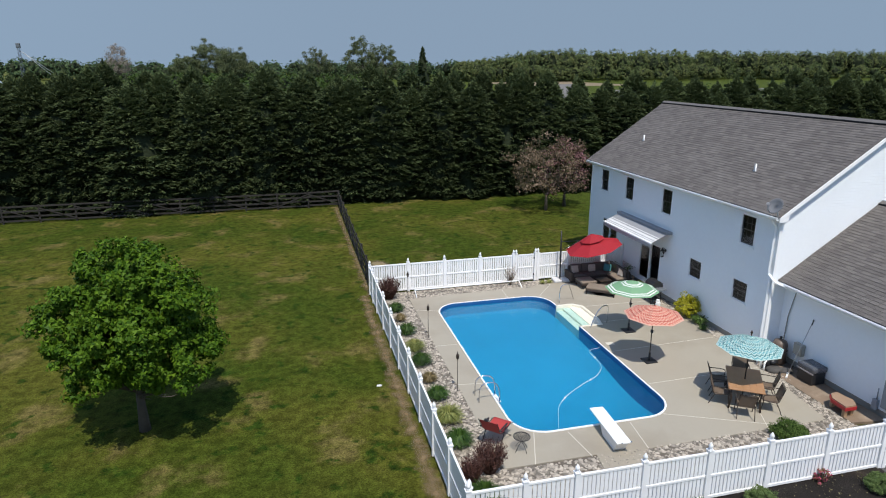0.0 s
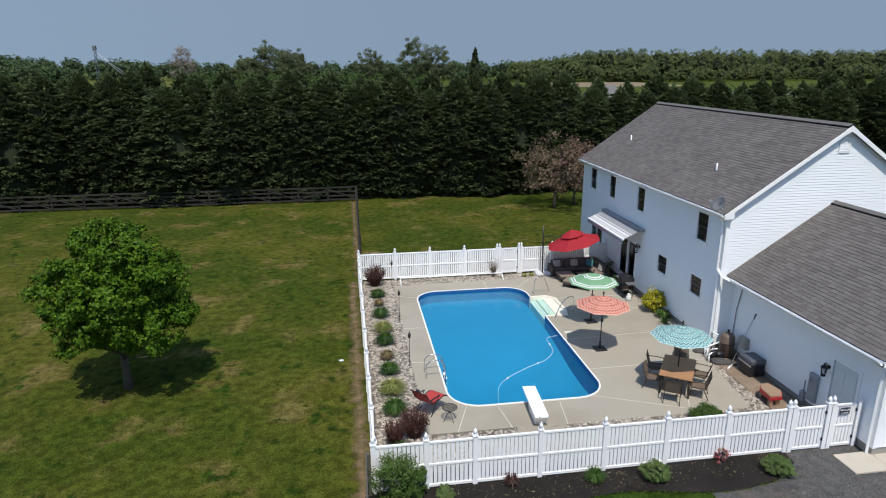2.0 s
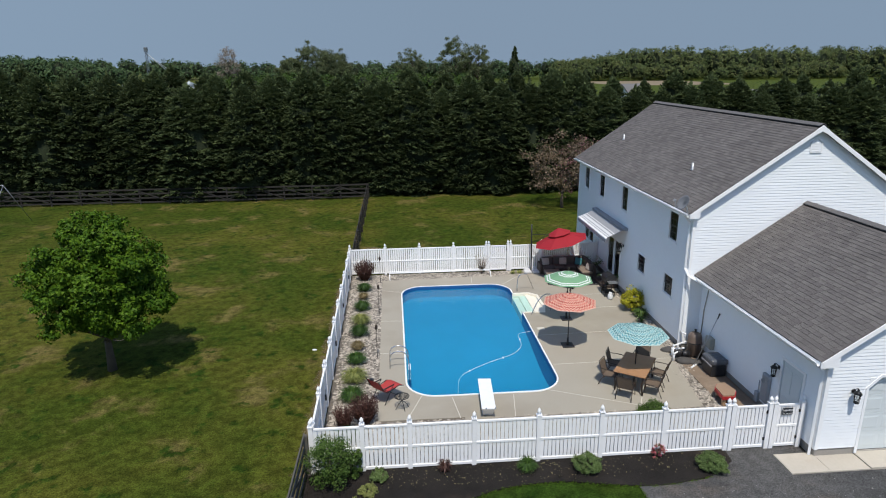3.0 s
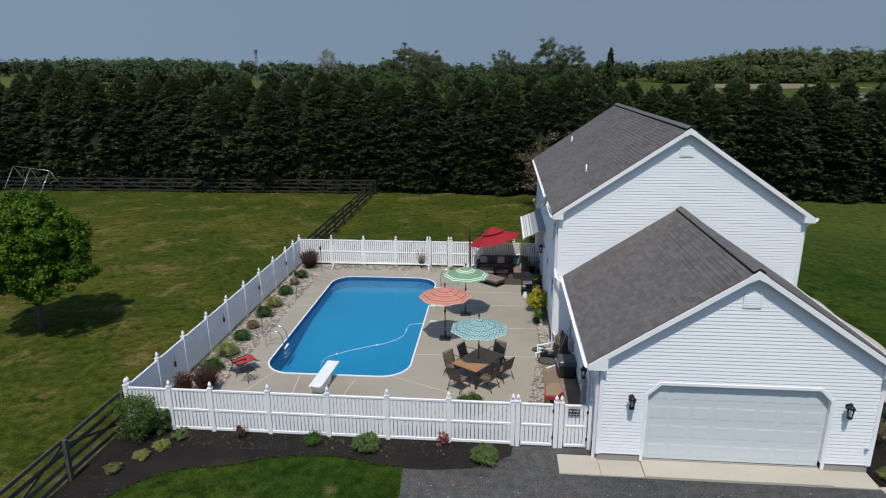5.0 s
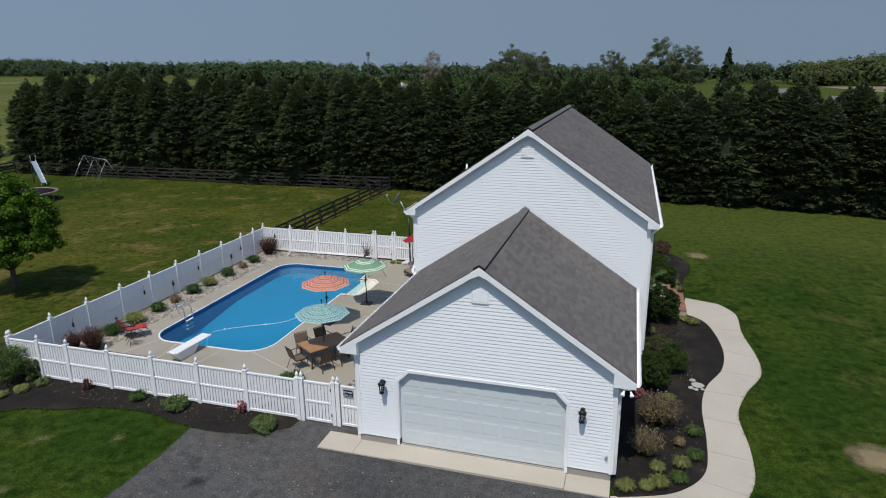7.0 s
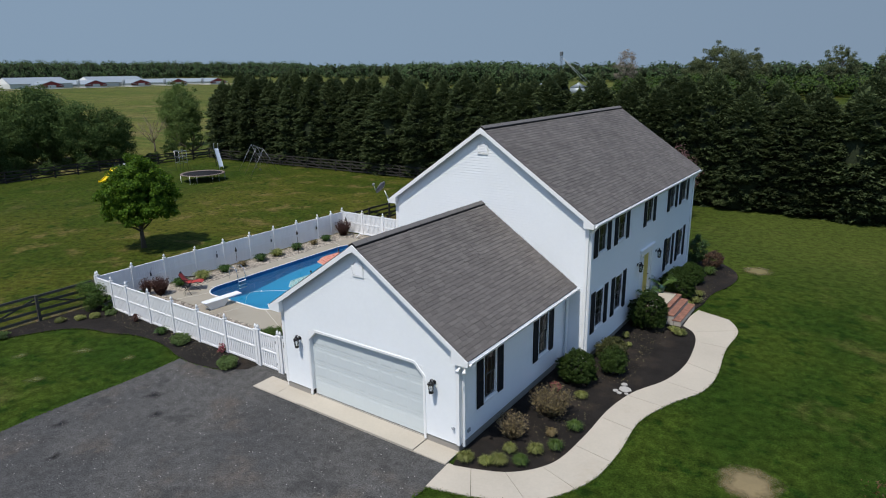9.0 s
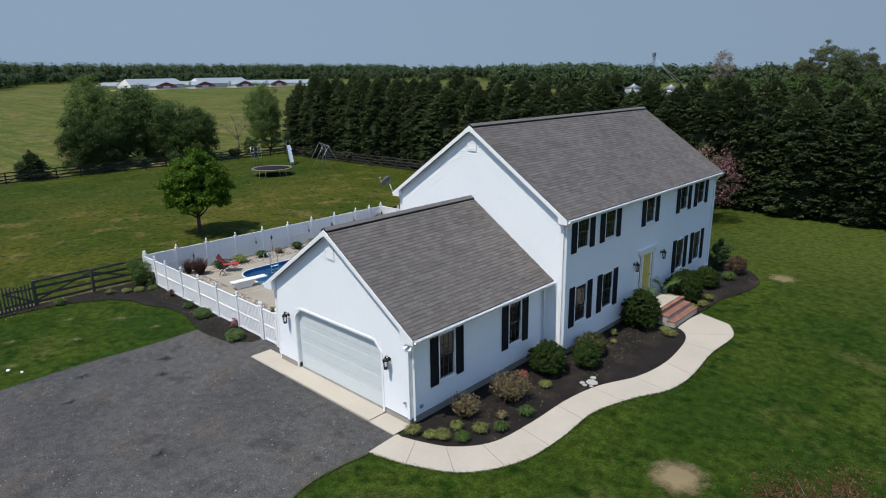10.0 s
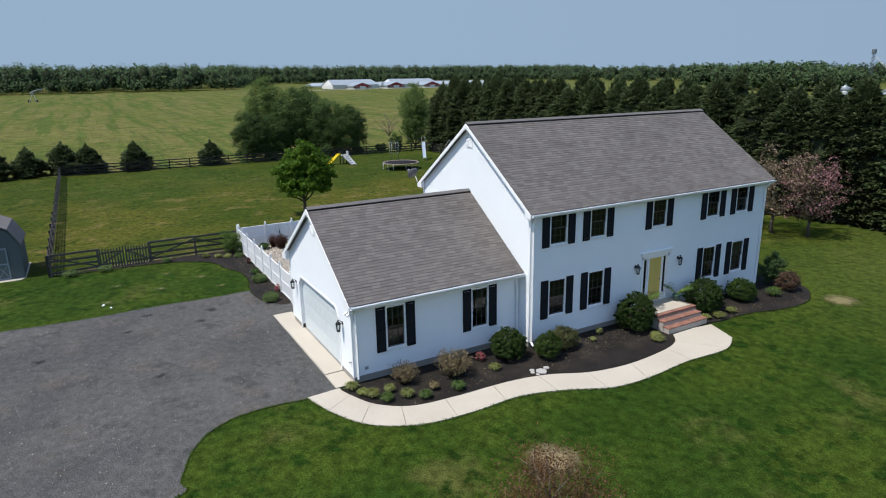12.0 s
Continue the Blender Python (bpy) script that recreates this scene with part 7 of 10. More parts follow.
# potted palms
def potted_palm(x, y, z, label, h=1.05, pot=(0.02, 0.07, 0.06)):
    e = thing("potted_palm", (x, y, z), label, "potted plant", "potted palms")
    bm = B()
    lathe(bm, [(0.12, 0.0), (0.17, 0.26), (0.19, 0.27), (0.19, 0.31), (0.165, 0.31), (0.155, 0.27)], (x, y, z), 16)
    part("pot", bm, mat("dark_green_pot", pot, 0.4, var=0.08), e, "dark green pot")
    g = np.random.default_rng(int(x * 10 + y))
    V, F, n = [], [], 0
    for k in range(13):
        a = g.uniform(0, math.tau)
        L = h * g.uniform(0.6, 1.0)
        for s in np.linspace(0.15, 1, 14):
            c = np.array([x + math.cos(a) * L * 0.62 * s, y + math.sin(a) * L * 0.62 * s, z + 0.3 + L * (1.0 * s - 0.55 * s * s)])
            for side in (-1, 1):
                d = unit(np.array([[-math.sin(a) * side + math.cos(a) * 0.7, math.cos(a) * side + math.sin(a) * 0.7, -0.25]]))
                p = c[None] + d * 0.11
                v, f = sprays(p, d * 0.12, unit(np.cross(d, [[0, 0, 1.0]])) * 0.014)
                V.append(v)
                F.append(f + n)
                n += 3
    put("foliage", mesh_np("foliage", np.vstack(V), np.vstack(F)), M_GRASSY, e)
    return e


potted_palm(24.62, 25.2, 0.415, "potted palm beside the front door")
potted_palm(24.75, 27.0, 0.415, "potted palm beside the front door")
potted_palm(14.85, 28.7, -0.2, "potted palm beside the outdoor sofa", 1.2)
potted_palm(14.85, 26.3, -0.2, "potted plant beside the sliding door", 0.8)
# gravel: river stones in the strips
V, F = [], []
g = np.random.default_rng(8)


def stones(x0, y0, x1, y1, n, z=-0.225):
    out = []
    p = np.stack([g.uniform(x0, x1, n), g.uniform(y0, y1, n), np.full(n, z)], 1)
    s = g.uniform(0.03, 0.085, (n, 3)) * np.array([1.15, 0.95, 0.55])
    a = g.uniform(0, math.tau, n)
    base = np.array([(1, 0, 0), (0.3, 0.9, 0.1), (-0.8, 0.55, 0), (-0.75, -0.6, 0.05), (0.35, -0.95, 0), (0.1, 0.05, 1.0)])
    v = base[None] * s[:, None] * g.uniform(0.75, 1.25, (n, 6, 1))
    c, q = np.cos(a)[:, None], np.sin(a)[:, None]
    v = np.stack([v[..., 0] * c - v[..., 1] * q, v[..., 0] * q + v[..., 1] * c, v[..., 2]], 2) + p[:, None]
    k = sum(len(u) for u in V)
    V.append(v.reshape(-1, 3))
    idx = np.array([(0, 1, 5), (1, 2, 5), (2, 3, 5), (3, 4, 5), (4, 0, 5)])
    F.append((np.arange(n)[:, None, None] * 6 + idx[None] + k).reshape(-1, 3))


for q in ((1.6, 12.4, 3.22, 28.5, 5200), (1.6, 28.45, 10.75, 29.45, 1900), (3.2, 12.4, 14.2, 14.55, 4600), (14.8, 18.6, 15.28, 25.3, 1100), (14.5, 17.0, 14.95, 18.9, 260), (14.15, 13.2, 14.75, 17.0, 560), (14.2, 12.4, 15.9, 13.9, 600)):
    stones(*q)
ob = put("gravel", mesh_np("gravel", np.vstack(V), np.vstack(F)), M_STONE)
tagged(ob, "tan and grey river stones filling the borders of the pool deck", "gravel", kind="stuff")
plate("gravel_bed", [(1.5, 12.3), (15.9, 12.3), (15.9, 14.0), (14.7, 14.0), (14.7, 14.6), (3.2, 14.6), (3.2, 28.45), (11.0, 28.45), (11.0, 29.5), (1.5, 29.5)], -0.228, M_GRAVBASE, "stony border round the pool deck", 0.1)
plate("gravel_bed", [(14.0, 14.4), (15.95, 14.0), (15.95, 18.9), (15.3, 18.9), (15.3, 25.6), (14.6, 25.6), (14.6, 19.0)], -0.229, M_GRAVBASE, "stony border along the house wall", 0.1)
plate("side_pad", [(14.72, 14.15), (15.93, 14.0), (15.93, 17.4), (15.2, 18.25), (14.75, 18.0)], -0.20, M_PAD, "brown stained concrete pad beside the garage", 0.1)

# ---- patio furniture ----
M_BRONZE = mat("dark_bronze_frame", (0.046, 0.032, 0.023), 0.45, 0.3, var=0.1, bump=0.05)
M_SLING = mat("taupe_sling_mesh", (0.135, 0.098, 0.070), 0.8, var=0.12, s2=120, bump=0.3, bs=300)
M_REDSL = mat("red_sling_fabric", (0.36, 0.035, 0.03), 0.7, var=0.1, s2=120, bump=0.2, bs=250)
M_TABLE = mat("stained_wood_look_table", (0.35, 0.185, 0.088), 0.5, var=0.14, s1=2, s2=16, bump=0.15, col2=(0.36, 0.19, 0.09), stain=0.4)
M_WICKER = mat("dark_brown_wicker", (0.045, 0.032, 0.026), 0.7, var=0.2, s2=80, bump=0.6, bs=150)
M_CUSH = mat("brown_cushion", (0.10, 0.083, 0.075), 0.9, var=0.1, bump=0.2)
M_TANC = mat("tan_cushion", (0.20, 0.16, 0.122), 0.9, var=0.1, bump=0.2)
M_STRIPE = mat("pale_pillow", (0.45, 0.41, 0.36), 0.9, var=0.2, s1=8, bump=0.2)
M_TEALP = mat("teal_pillow", (0.05, 0.20, 0.22), 0.9, var=0.2, bump=0.2)
M_PLASB = mat("black_plastic", (0.018, 0.018, 0.020), 0.45, var=0.1, bump=0.08)


def canopy(name, R, rise, rings, mats, zig=0.0, steps=1, panels=8):
    """An eight-sided umbrella cover woven in bands; zig gives the bands a zigzag edge."""
    n = panels * steps * (2 if zig else 1)
    bm = B()
    rows = []
    for k, rr in enumerate(rings):
        row = []
        for i in range(n):
            a = math.tau * i / n
            off = (a % (math.tau / panels)) - math.pi / panels
            lim = math.cos(math.pi / panels) / math.cos(off)
            q = rr + (zig * (1 if i % 2 else -1) if zig and 0 < k < len(rings) - 1 else 0)
            q = min(max(q, 0.01), 1.0)
            sag = -0.05 * math.sin(math.pi * q) * (1 - abs(off) / (math.pi / panels)) * 0.6
            row.append(bm.verts.new((math.cos(a) * R * lim * q, math.sin(a) * R * lim * q, rise * (1 - q ** 1.08) + sag)))
        rows.append(row)
    for k in range(len(rows) - 1):
        for i in range(n):
            f = bm.faces.new((rows[k][i], rows[k + 1][i], rows[k + 1][(i + 1) % n], rows[k][(i + 1) % n]))
            f.material_index = k % len(mats)
    bm.faces.new(rows[0])
    me = mesh_of(name, bm)
    for m in mats:
        me.materials.append(m)
    return me


def cloth(name, col):
    m = mat(name, col, 0.75, var=0.06, s2=60, bump=0.12, bs=200)
    n, l = m.node_tree.nodes, m.node_tree.links
    tr, ms = n.new("ShaderNodeBsdfTranslucent"), n.new("ShaderNodeMixShader")
    tr.inputs[0].default_value = (*col, 1)
    ms.inputs[0].default_value = 0.18
    l.new(n["Principled BSDF"].outputs[0], ms.inputs[1])
    l.new(tr.outputs[0], ms.inputs[2])
    l.new(ms.outputs[0], n["Material Output"].inputs[0])
    return m


C_GREEN, C_WHITE = cloth("green_umbrella_cloth", (0.185, 0.36, 0.20)), cloth("white_umbrella_cloth", (0.72, 0.74, 0.70))
C_PINK, C_PALE, C_PINK2 = cloth("coral_umbrella_cloth", (0.43, 0.075, 0.05)), cloth("pale_coral_cloth", (0.64, 0.36, 0.27)), cloth("mid_coral_cloth", (0.56, 0.16, 0.11))
C_TEAL, C_AQUA, C_DTEAL = cloth("teal_umbrella_cloth", (0.12, 0.34, 0.36)), cloth("pale_aqua_cloth", (0.42, 0.57, 0.54)), cloth("dark_teal_cloth", (0.055, 0.19, 0.20))
C_RED = cloth("red_umbrella_cloth", (0.36, 0.013, 0.022))


def patio_umbrella(x, y, me, label, z=DECK, ztop=2.05, base=True, rot=0.0):
    e = thing("patio_umbrella", (x, y, z), label, "umbrella", "patio umbrellas")
    if base:
        bm = B()
        rbox(bm, x - 0.24, y - 0.24, z, x + 0.24, y + 0.24, z + 0.05, 0.02)
        lathe(bm, [(0.06, 0.05), (0.045, 0.1), (0.04, 0.34), (0.03, 0.36)], (x, y, z), 12)
        part("base", bm, M_PLASB, e, "black weighted base")
    bm = B()
    rod(bm, (x, y, z + (0.06 if base else 0.0)), (x, y, ztop + 0.14), 0.021, n=10)
    part("pole", bm, M_BRONZE, e)
    bm = B()
    lathe(bm, [(0.03, 0.0), (0.045, 0.02), (0.03, 0.06), (0.012, 0.1), (0.0, 0.12)], (x, y, ztop + 0.13), 10)
    part("finial", bm, M_BRONZE, e)
    bm = B()
    rbox(bm, x - 0.035, y - 0.05, z + 1.18, x + 0.035, y + 0.05, z + 1.30, 0.01)
    rod(bm, (x + 0.03, y, z + 1.24), (x + 0.11, y, z + 1.24), 0.01, n=6)
    part("crank", bm, M_PLASB, e)
    cob = put("canopy", me, me.materials[0], e)
    cob.data.materials.pop(index=len(cob.data.materials) - 1)
    cob.matrix_basis = pose(x, y, ztop - 0.36, 0, 0, rot)
    for k in range(8):
        a = math.tau * k / 8 + radians(rot)
        bm = B()
        rod(bm, (x, y, ztop - 0.02), (x + 1.0 * math.cos(a), y + 1.0 * math.sin(a), ztop - 0.37), 0.008, n=5)
        part("rib", bm, M_BRONZE, e)
    return e


zr = [0.02] + [0.08 + 0.061 * k for k in range(15)] + [1.0]
patio_umbrella(11.55, 22.35, canopy("canopy", 1.11, 0.40, [0.02, 0.26, 0.32, 0.37, 0.42, 0.77, 0.82, 0.87, 0.92, 1.0], [C_GREEN, C_WHITE]), "green patio umbrella with white ring stripes, open", rot=12)
patio_umbrella(10.85, 19.6, canopy("canopy", 1.10, 0.40, zr, [C_PINK, C_PALE, C_PINK2, C_PALE], 0.036, 5), "coral zigzag patterned patio umbrella, open", rot=5)
zt = [0.02] + [0.08 + 0.054 * k for k in range(17)] + [1.0]
patio_umbrella(12.37, 16.3, canopy("canopy", 1.06, 0.40, zt, [C_TEAL, C_AQUA, C_DTEAL, C_AQUA], 0.042, 4), "teal and aqua zigzag patio umbrella over the dining table", ztop=2.08, base=False, rot=20)

# dining table
TA = 55.5
tm = pose(12.37, 16.3, DECK, 0, 0, TA)
table = thing("dining_table", (12.37, 16.3, DECK), "rectangular brown patio dining table with an umbrella hole", "table")
bm = B()
rbox(bm, -0.88, -0.55, 0.70, 0.88, 0.55, 0.74, 0.012, tm)
top = part("tabletop", bm, M_TABLE, table)
for k in range(5):
    bm = B()
    y0 = -0.52 + k * 0.209
    rbox(bm, -0.85, y0, 0.742, 0.85, y0 + 0.203, 0.748, 0.003, tm, 1)
    part("plank", bm, M_TABLE, top)
for sx in (-1, 1):
    for sy in (-1, 1):
        bm = B()
        tube(bm, [tm @ Vector(p) for p in ((sx * 0.8, sy * 0.46, 0.70), (sx * 0.76, sy * 0.43, 0.35), (sx * 0.82, sy * 0.48, 0.0))], 0.03, 7)
        part("leg", bm, M_BRONZE, table)
bm = B()
for sy in (-1, 1):
    rod(bm, tm @ Vector((-0.8, sy * 0.46, 0.66)), tm @ Vector((0.8, sy * 0.46, 0.66)), 0.018, n=6)
part("apron", bm, M_BRONZE, table)


def dining_chair():
    e = thing("dining_chair", (0, 0, 0), "dark bronze patio chair with taupe sling seat and arms", "chair", "chairs round the table")

    def sheetpart(nm, pts, w):
        bm = B()
        pts = [Vector(p) for p in spline(pts, 4)]
        up = [bm.verts.new((s * w, p.y, p.z)) for p in pts for s in (-1, 1)]
        dn = [bm.verts.new((s * w, p.y, p.z - 0.012)) for p in pts for s in (-1, 1)]
        for k in range(len(pts) - 1):
            a = 2 * k
            bm.faces.new((up[a], up[a + 1], up[a + 3], up[a + 2]))
            bm.faces.new((dn[a + 2], dn[a + 3], dn[a + 1], dn[a]))
            for s in (0, 1):
                bm.faces.new((up[a + s], up[a + 2 + s], dn[a + 2 + s], dn[a + s]))
        part(nm, bm, M_SLING, e, smooth=False)
    sheetpart("seat", [(0, 0.24, 0.43), (0, 0.05, 0.39), (0, -0.2, 0.40)], 0.235)
    sheetpart("backrest", [(0, -0.2, 0.42), (0, -0.27, 0.62), (0, -0.35, 0.87)], 0.235)
    for s in (-1, 1):
        bm = B()
        tube(bm, spline([(s * 0.255, 0.25, 0.44), (s * 0.255, 0, 0.40), (s * 0.255, -0.2, 0.41), (s * 0.255, -0.28, 0.64), (s * 0.25, -0.36, 0.90)], 4), 0.014, 6)
        part("side_rail", bm, M_BRONZE, e)
        bm = B()
        tube(bm, spline([(s * 0.27, -0.29, 0.66), (s * 0.285, -0.05, 0.66), (s * 0.285, 0.2, 0.64), (s * 0.28, 0.26, 0.58)], 4), 0.016, 6)
        part("armrest", bm, M_BRONZE, e)
        bm = B()
        tube(bm, [(s * 0.28, 0.26, 0.58), (s * 0.265, 0.24, 0.4), (s * 0.27, 0.3, 0.0)], 0.014, 6)
        part("leg", bm, M_BRONZE, e)
        bm = B()
        tube(bm, [(s * 0.255, -0.14, 0.41), (s * 0.26, -0.25, 0.2), (s * 0.265, -0.33, 0.0)], 0.014, 6)
        part("leg", bm, M_BRONZE, e)
    bm = B()
    rod(bm, (-0.25, -0.36, 0.90), (0.25, -0.36, 0.90), 0.014, n=6)
    part("top_rail", bm, M_BRONZE, e)
    bm = B()
    rod(bm, (-0.26, 0.24, 0.4), (0.26, 0.24, 0.4), 0.012, n=6)
    part("stretcher", bm, M_BRONZE, e)
    return e


chair0 = None
for lx, ly, fa in ((-0.46, -0.76, 4), (0.45, -0.74, -6), (-0.48, 0.74, 176), (0.42, 0.78, 186), (-1.14, 0.02, -88), (1.12, 0.03, 92)):
    p = tm @ Vector((lx, ly, 0))
    m = pose(p.x, p.y, DECK, 0, 0, TA + fa)
    if chair0 is None:
        chair0 = dining_chair()
        chair0.matrix_basis = m
    else:
        copy_thing(chair0, m)

# red sling lounger and mesh side table
lg = thing("lounge_chair", (3.45, 15.95, DECK), "red sling folding lounge chair with a dark frame", "lounge chair")
lm = pose(3.45, 16.05, DECK, 0, 0, -44)


def strip(bm, pts, w, m, t=0.012):
    pts = [Vector(p) for p in spline(pts, 4)]
    a = [(bm.verts.new(m @ Vector((-w, p.y, p.z))), bm.verts.new(m @ Vector((w, p.y, p.z)))) for p in pts]
    b = [(bm.verts.new(m @ Vector((-w, p.y, p.z - t))), bm.verts.new(m @ Vector((w, p.y, p.z - t)))) for p in pts]
    for k in range(len(pts) - 1):
        bm.faces.new((a[k][0], a[k][1], a[k + 1][1], a[k + 1][0]))
        bm.faces.new((b[k + 1][0], b[k + 1][1], b[k][1], b[k][0]))


bm = B()
strip(bm, [(0, -0.58, 0.92), (0, -0.38, 0.58), (0, -0.22, 0.40)], 0.28, lm)
part("backrest", bm, M_REDSL, lg)
bm = B()
strip(bm, [(0, -0.22, 0.40), (0, 0.1, 0.41), (0, 0.36, 0.46), (0, 0.55, 0.40)], 0.28, lm)
part("seat", bm, M_REDSL, lg)
for s in (-1, 1):
    for nm, pts in (("side_rail", [(s * .30, -0.6, 0.94), (s * .30, -0.38, 0.56), (s * .30, -0.2, 0.40), (s * .30, 0.36, 0.46), (s * .30, 0.6, 0.36)]), ("armrest", [(s * .31, -0.45, 0.62), (s * .31, 0.1, 0.60)]), ("leg", [(s * .3, 0.1, 0.60), (s * .3, -0.35, 0.0)]), ("leg", [(s * .3, -0.35, 0.58), (s * .3, 0.45, 0.0)])):
        bm = B()
        tube(bm, [lm @ Vector(p) for p in pts], 0.014 if nm != "armrest" else 0.024, 6)
        part(nm, bm, M_METALB, lg)
bm = B()
rbox(bm, -0.14, -0.60, 0.90, 0.0, -0.50, 0.98, 0.03, lm)
part("pillow", bm, M_PLASB, lg, "black head pillow")
bt = thing("side_table", (4.0, 15.35, DECK), "small round dark metal mesh side table", "side table")
bm = B()
lathe(bm, [(0.24, 0.44), (0.255, 0.45), (0.255, 0.465), (0.235, 0.465), (0.235, 0.45), (0.24, 0.44)], (4.0, 15.35, DECK), 20, cap=False)
for k in range(-5, 6):
    w = math.sqrt(0.24 ** 2 - (k * 0.043) ** 2)
    box(bm, 4.0 - w, 15.35 + k * 0.043 - 0.004, DECK + 0.45, 4.0 + w, 15.35 + k * 0.043 + 0.004, DECK + 0.458)
    box(bm, 4.0 + k * 0.043 - 0.004, 15.35 - w, DECK + 0.455, 4.0 + k * 0.043 + 0.004, 15.35 + w, DECK + 0.462)
part("tabletop", bm, M_METALB, bt)["kind"] = "stuff"
for k in range(4):
    a = k * math.tau / 4 + 0.4
    bm = B()
    tube(bm, [(4.0 + 0.22 * math.cos(a), 15.35 + 0.22 * math.sin(a), DECK + 0.45), (4.0 - 0.12 * math.cos(a), 15.35 - 0.12 * math.sin(a), DECK + 0.2), (4.0 - 0.24 * math.cos(a), 15.35 - 0.24 * math.sin(a), DECK)], 0.009, 5)
    part("leg", bm, M_METALB, bt)

# red cantilever umbrella
um = thing("cantilever_umbrella", (11.45, 29.1, DECK), "red two-tier cantilever umbrella on a dark mast, open", "umbrella")
bm = B()
for a, b in (((11.0, 28.75), (11.4, 29.1)), ((11.45, 28.75), (11.85, 29.1)), ((11.05, 29.1), (11.4, 29.4)), ((11.45, 29.1), (11.85, 29.4))):
    rbox(bm, a[0], a[1], DECK, b[0], b[1], DECK + 0.13, 0.04)
part("base_weight", bm, mat("pale_grey_base", (0.55, 0.55, 0.55), 0.6, var=0.08), um, "pale grey weighted base")
bm = B()
tube(bm, [(11.42, 29.1, DECK + 0.05), (11.40, 29.1, 1.3), (11.38, 29.1, 2.52)], 0.04, 8)
part("mast", bm, M_METALB, um)
bm = B()
tube(bm, spline([(11.38, 29.1, 1.95), (11.8, 28.85, 2.0), (12.3, 28.52, 2.12), (12.75, 28.25, 2.26)], 5), 0.016, 7)
part("arm", bm, M_METALB, um)
bm = B()
rod(bm, (11.4, 29.1, 1.45), (12.2, 28.58, 2.08), 0.018, n=6)
part("strut", bm, M_METALB, um)
cm = pose(12.78, 28.2, 1.80, -4, -13, 8)
can = canopy("canopy", 1.44, 0.52, [0.22, 0.4, 0.6, 0.8, 1.0], [C_RED])
cob = put("canopy", can, C_RED, um, "red cloth canopy")
cob.data.materials.pop(index=1)
cob.matrix_basis = cm
cap = canopy("vent", 0.62, 0.30, [0.03, 0.35, 0.7, 1.0], [C_RED])
vob = put("vent", cap, C_RED, um)
vob.data.materials.pop(index=1)
vob.matrix_basis = cm @ pose(0, 0, 0.42)
bm = B()
for k in range(8):
    a = math.tau * k / 8
    rod(bm, cm @ Vector((0, 0, 0.53)), cm @ Vector((1.38 * math.cos(a), 1.38 * math.sin(a), 0.0)), 0.008, n=5)
part("frame", bm, M_METALB, um)

# outdoor sectional sofa
sofa = thing("sectional_sofa", (13.3, 28.9, DECK), "L-shaped dark wicker outdoor sofa with brown cushions", "sofa")
for nm, q in (("base", (11.95, 28.55, 0.06, 14.55, 29.35, 0.30)), ("base", (13.85, 27.55, 0.06, 14.6, 28.55, 0.30)), ("backrest", (11.95, 29.2, 0.30, 14.6, 29.38, 0.72)), ("backrest", (14.45, 27.55, 0.30, 14.62, 29.2, 0.72)), ("armrest", (11.8, 28.55, 0.06, 11.97, 29.36, 0.55))):
    bm = B()
    rbox(bm, q[0], q[1], q[2] + DECK - 0.02, q[3], q[4], q[5] + DECK, 0.03)
    part(nm, bm, M_WICKER, sofa)
for nm, q in [("seat_cushion", (11.99 + 0.62 * k, 28.52, 0.30, 12.58 + 0.62 * k, 29.18, 0.43)) for k in range(4)] + [("seat_cushion", (13.83, 27.53, 0.30, 14.43, 28.5, 0.43))] + [("back_cushion", (11.99 + 0.62 * k, 29.0, 0.43, 12.58 + 0.62 * k, 29.19, 0.85)) for k in range(4)] + [("back_cushion", (14.25, 27.6, 0.43, 14.44, 28.2, 0.85)), ("back_cushion", (14.25, 28.22, 0.43, 14.44, 28.95, 0.85))]:
    bm = B()
    rbox(bm, q[0], q[1], q[2] + DECK, q[3], q[4], q[5] + DECK, 0.05, seg=3)
    part(nm, bm, M_CUSH if q[1] > 28 or nm == "back_cushion" else M_TANC, sofa)
for x, y, r, mt in ((12.2, 28.9, 10, M_STRIPE), (13.15, 28.9, -5, M_STRIPE), (13.95, 28.75, -40, M_TEALP), (14.2, 27.85, -80, M_STRIPE)):
    pl = thing("pillow", (x, y, 0.25), "square patterned throw pillow on the sofa", "pillow", "sofa pillows")
    bm = B()
    rbox(bm, -0.2, -0.06, 0.0, 0.2, 0.06, 0.38, 0.055, pose(x, y, 0.24, -18, 0, r), 3)
    part("cover", bm, mt, pl)


def ottoman(x, y, sx, sy, rot, label):
    e = thing("lounge_ottoman", (x, y, DECK), label, "ottoman")
    m = pose(x, y, DECK, 0, 0, rot)
    bm = B()
    rbox(bm, -sx, -sy, 0.18, sx, sy, 0.27, 0.02, m)
    part("frame", bm, M_WICKER, e)
    bm = B()
    rbox(bm, -sx, -sy, 0.27, sx, sy, 0.38, 0.045, m, 3)
    part("cushion", bm, M_TANC, e, "tan seat cushion")
    for a in (-1, 1):
        for b in (-1, 1):
            bm = B()
            rod(bm, m @ Vector((a * (sx - .06), b * (sy - .06), 0.2)), m @ Vector((a * (sx - .06), b * (sy - .06), 0)), 0.025, n=6)
            part("leg", bm, M_WICKER, e)


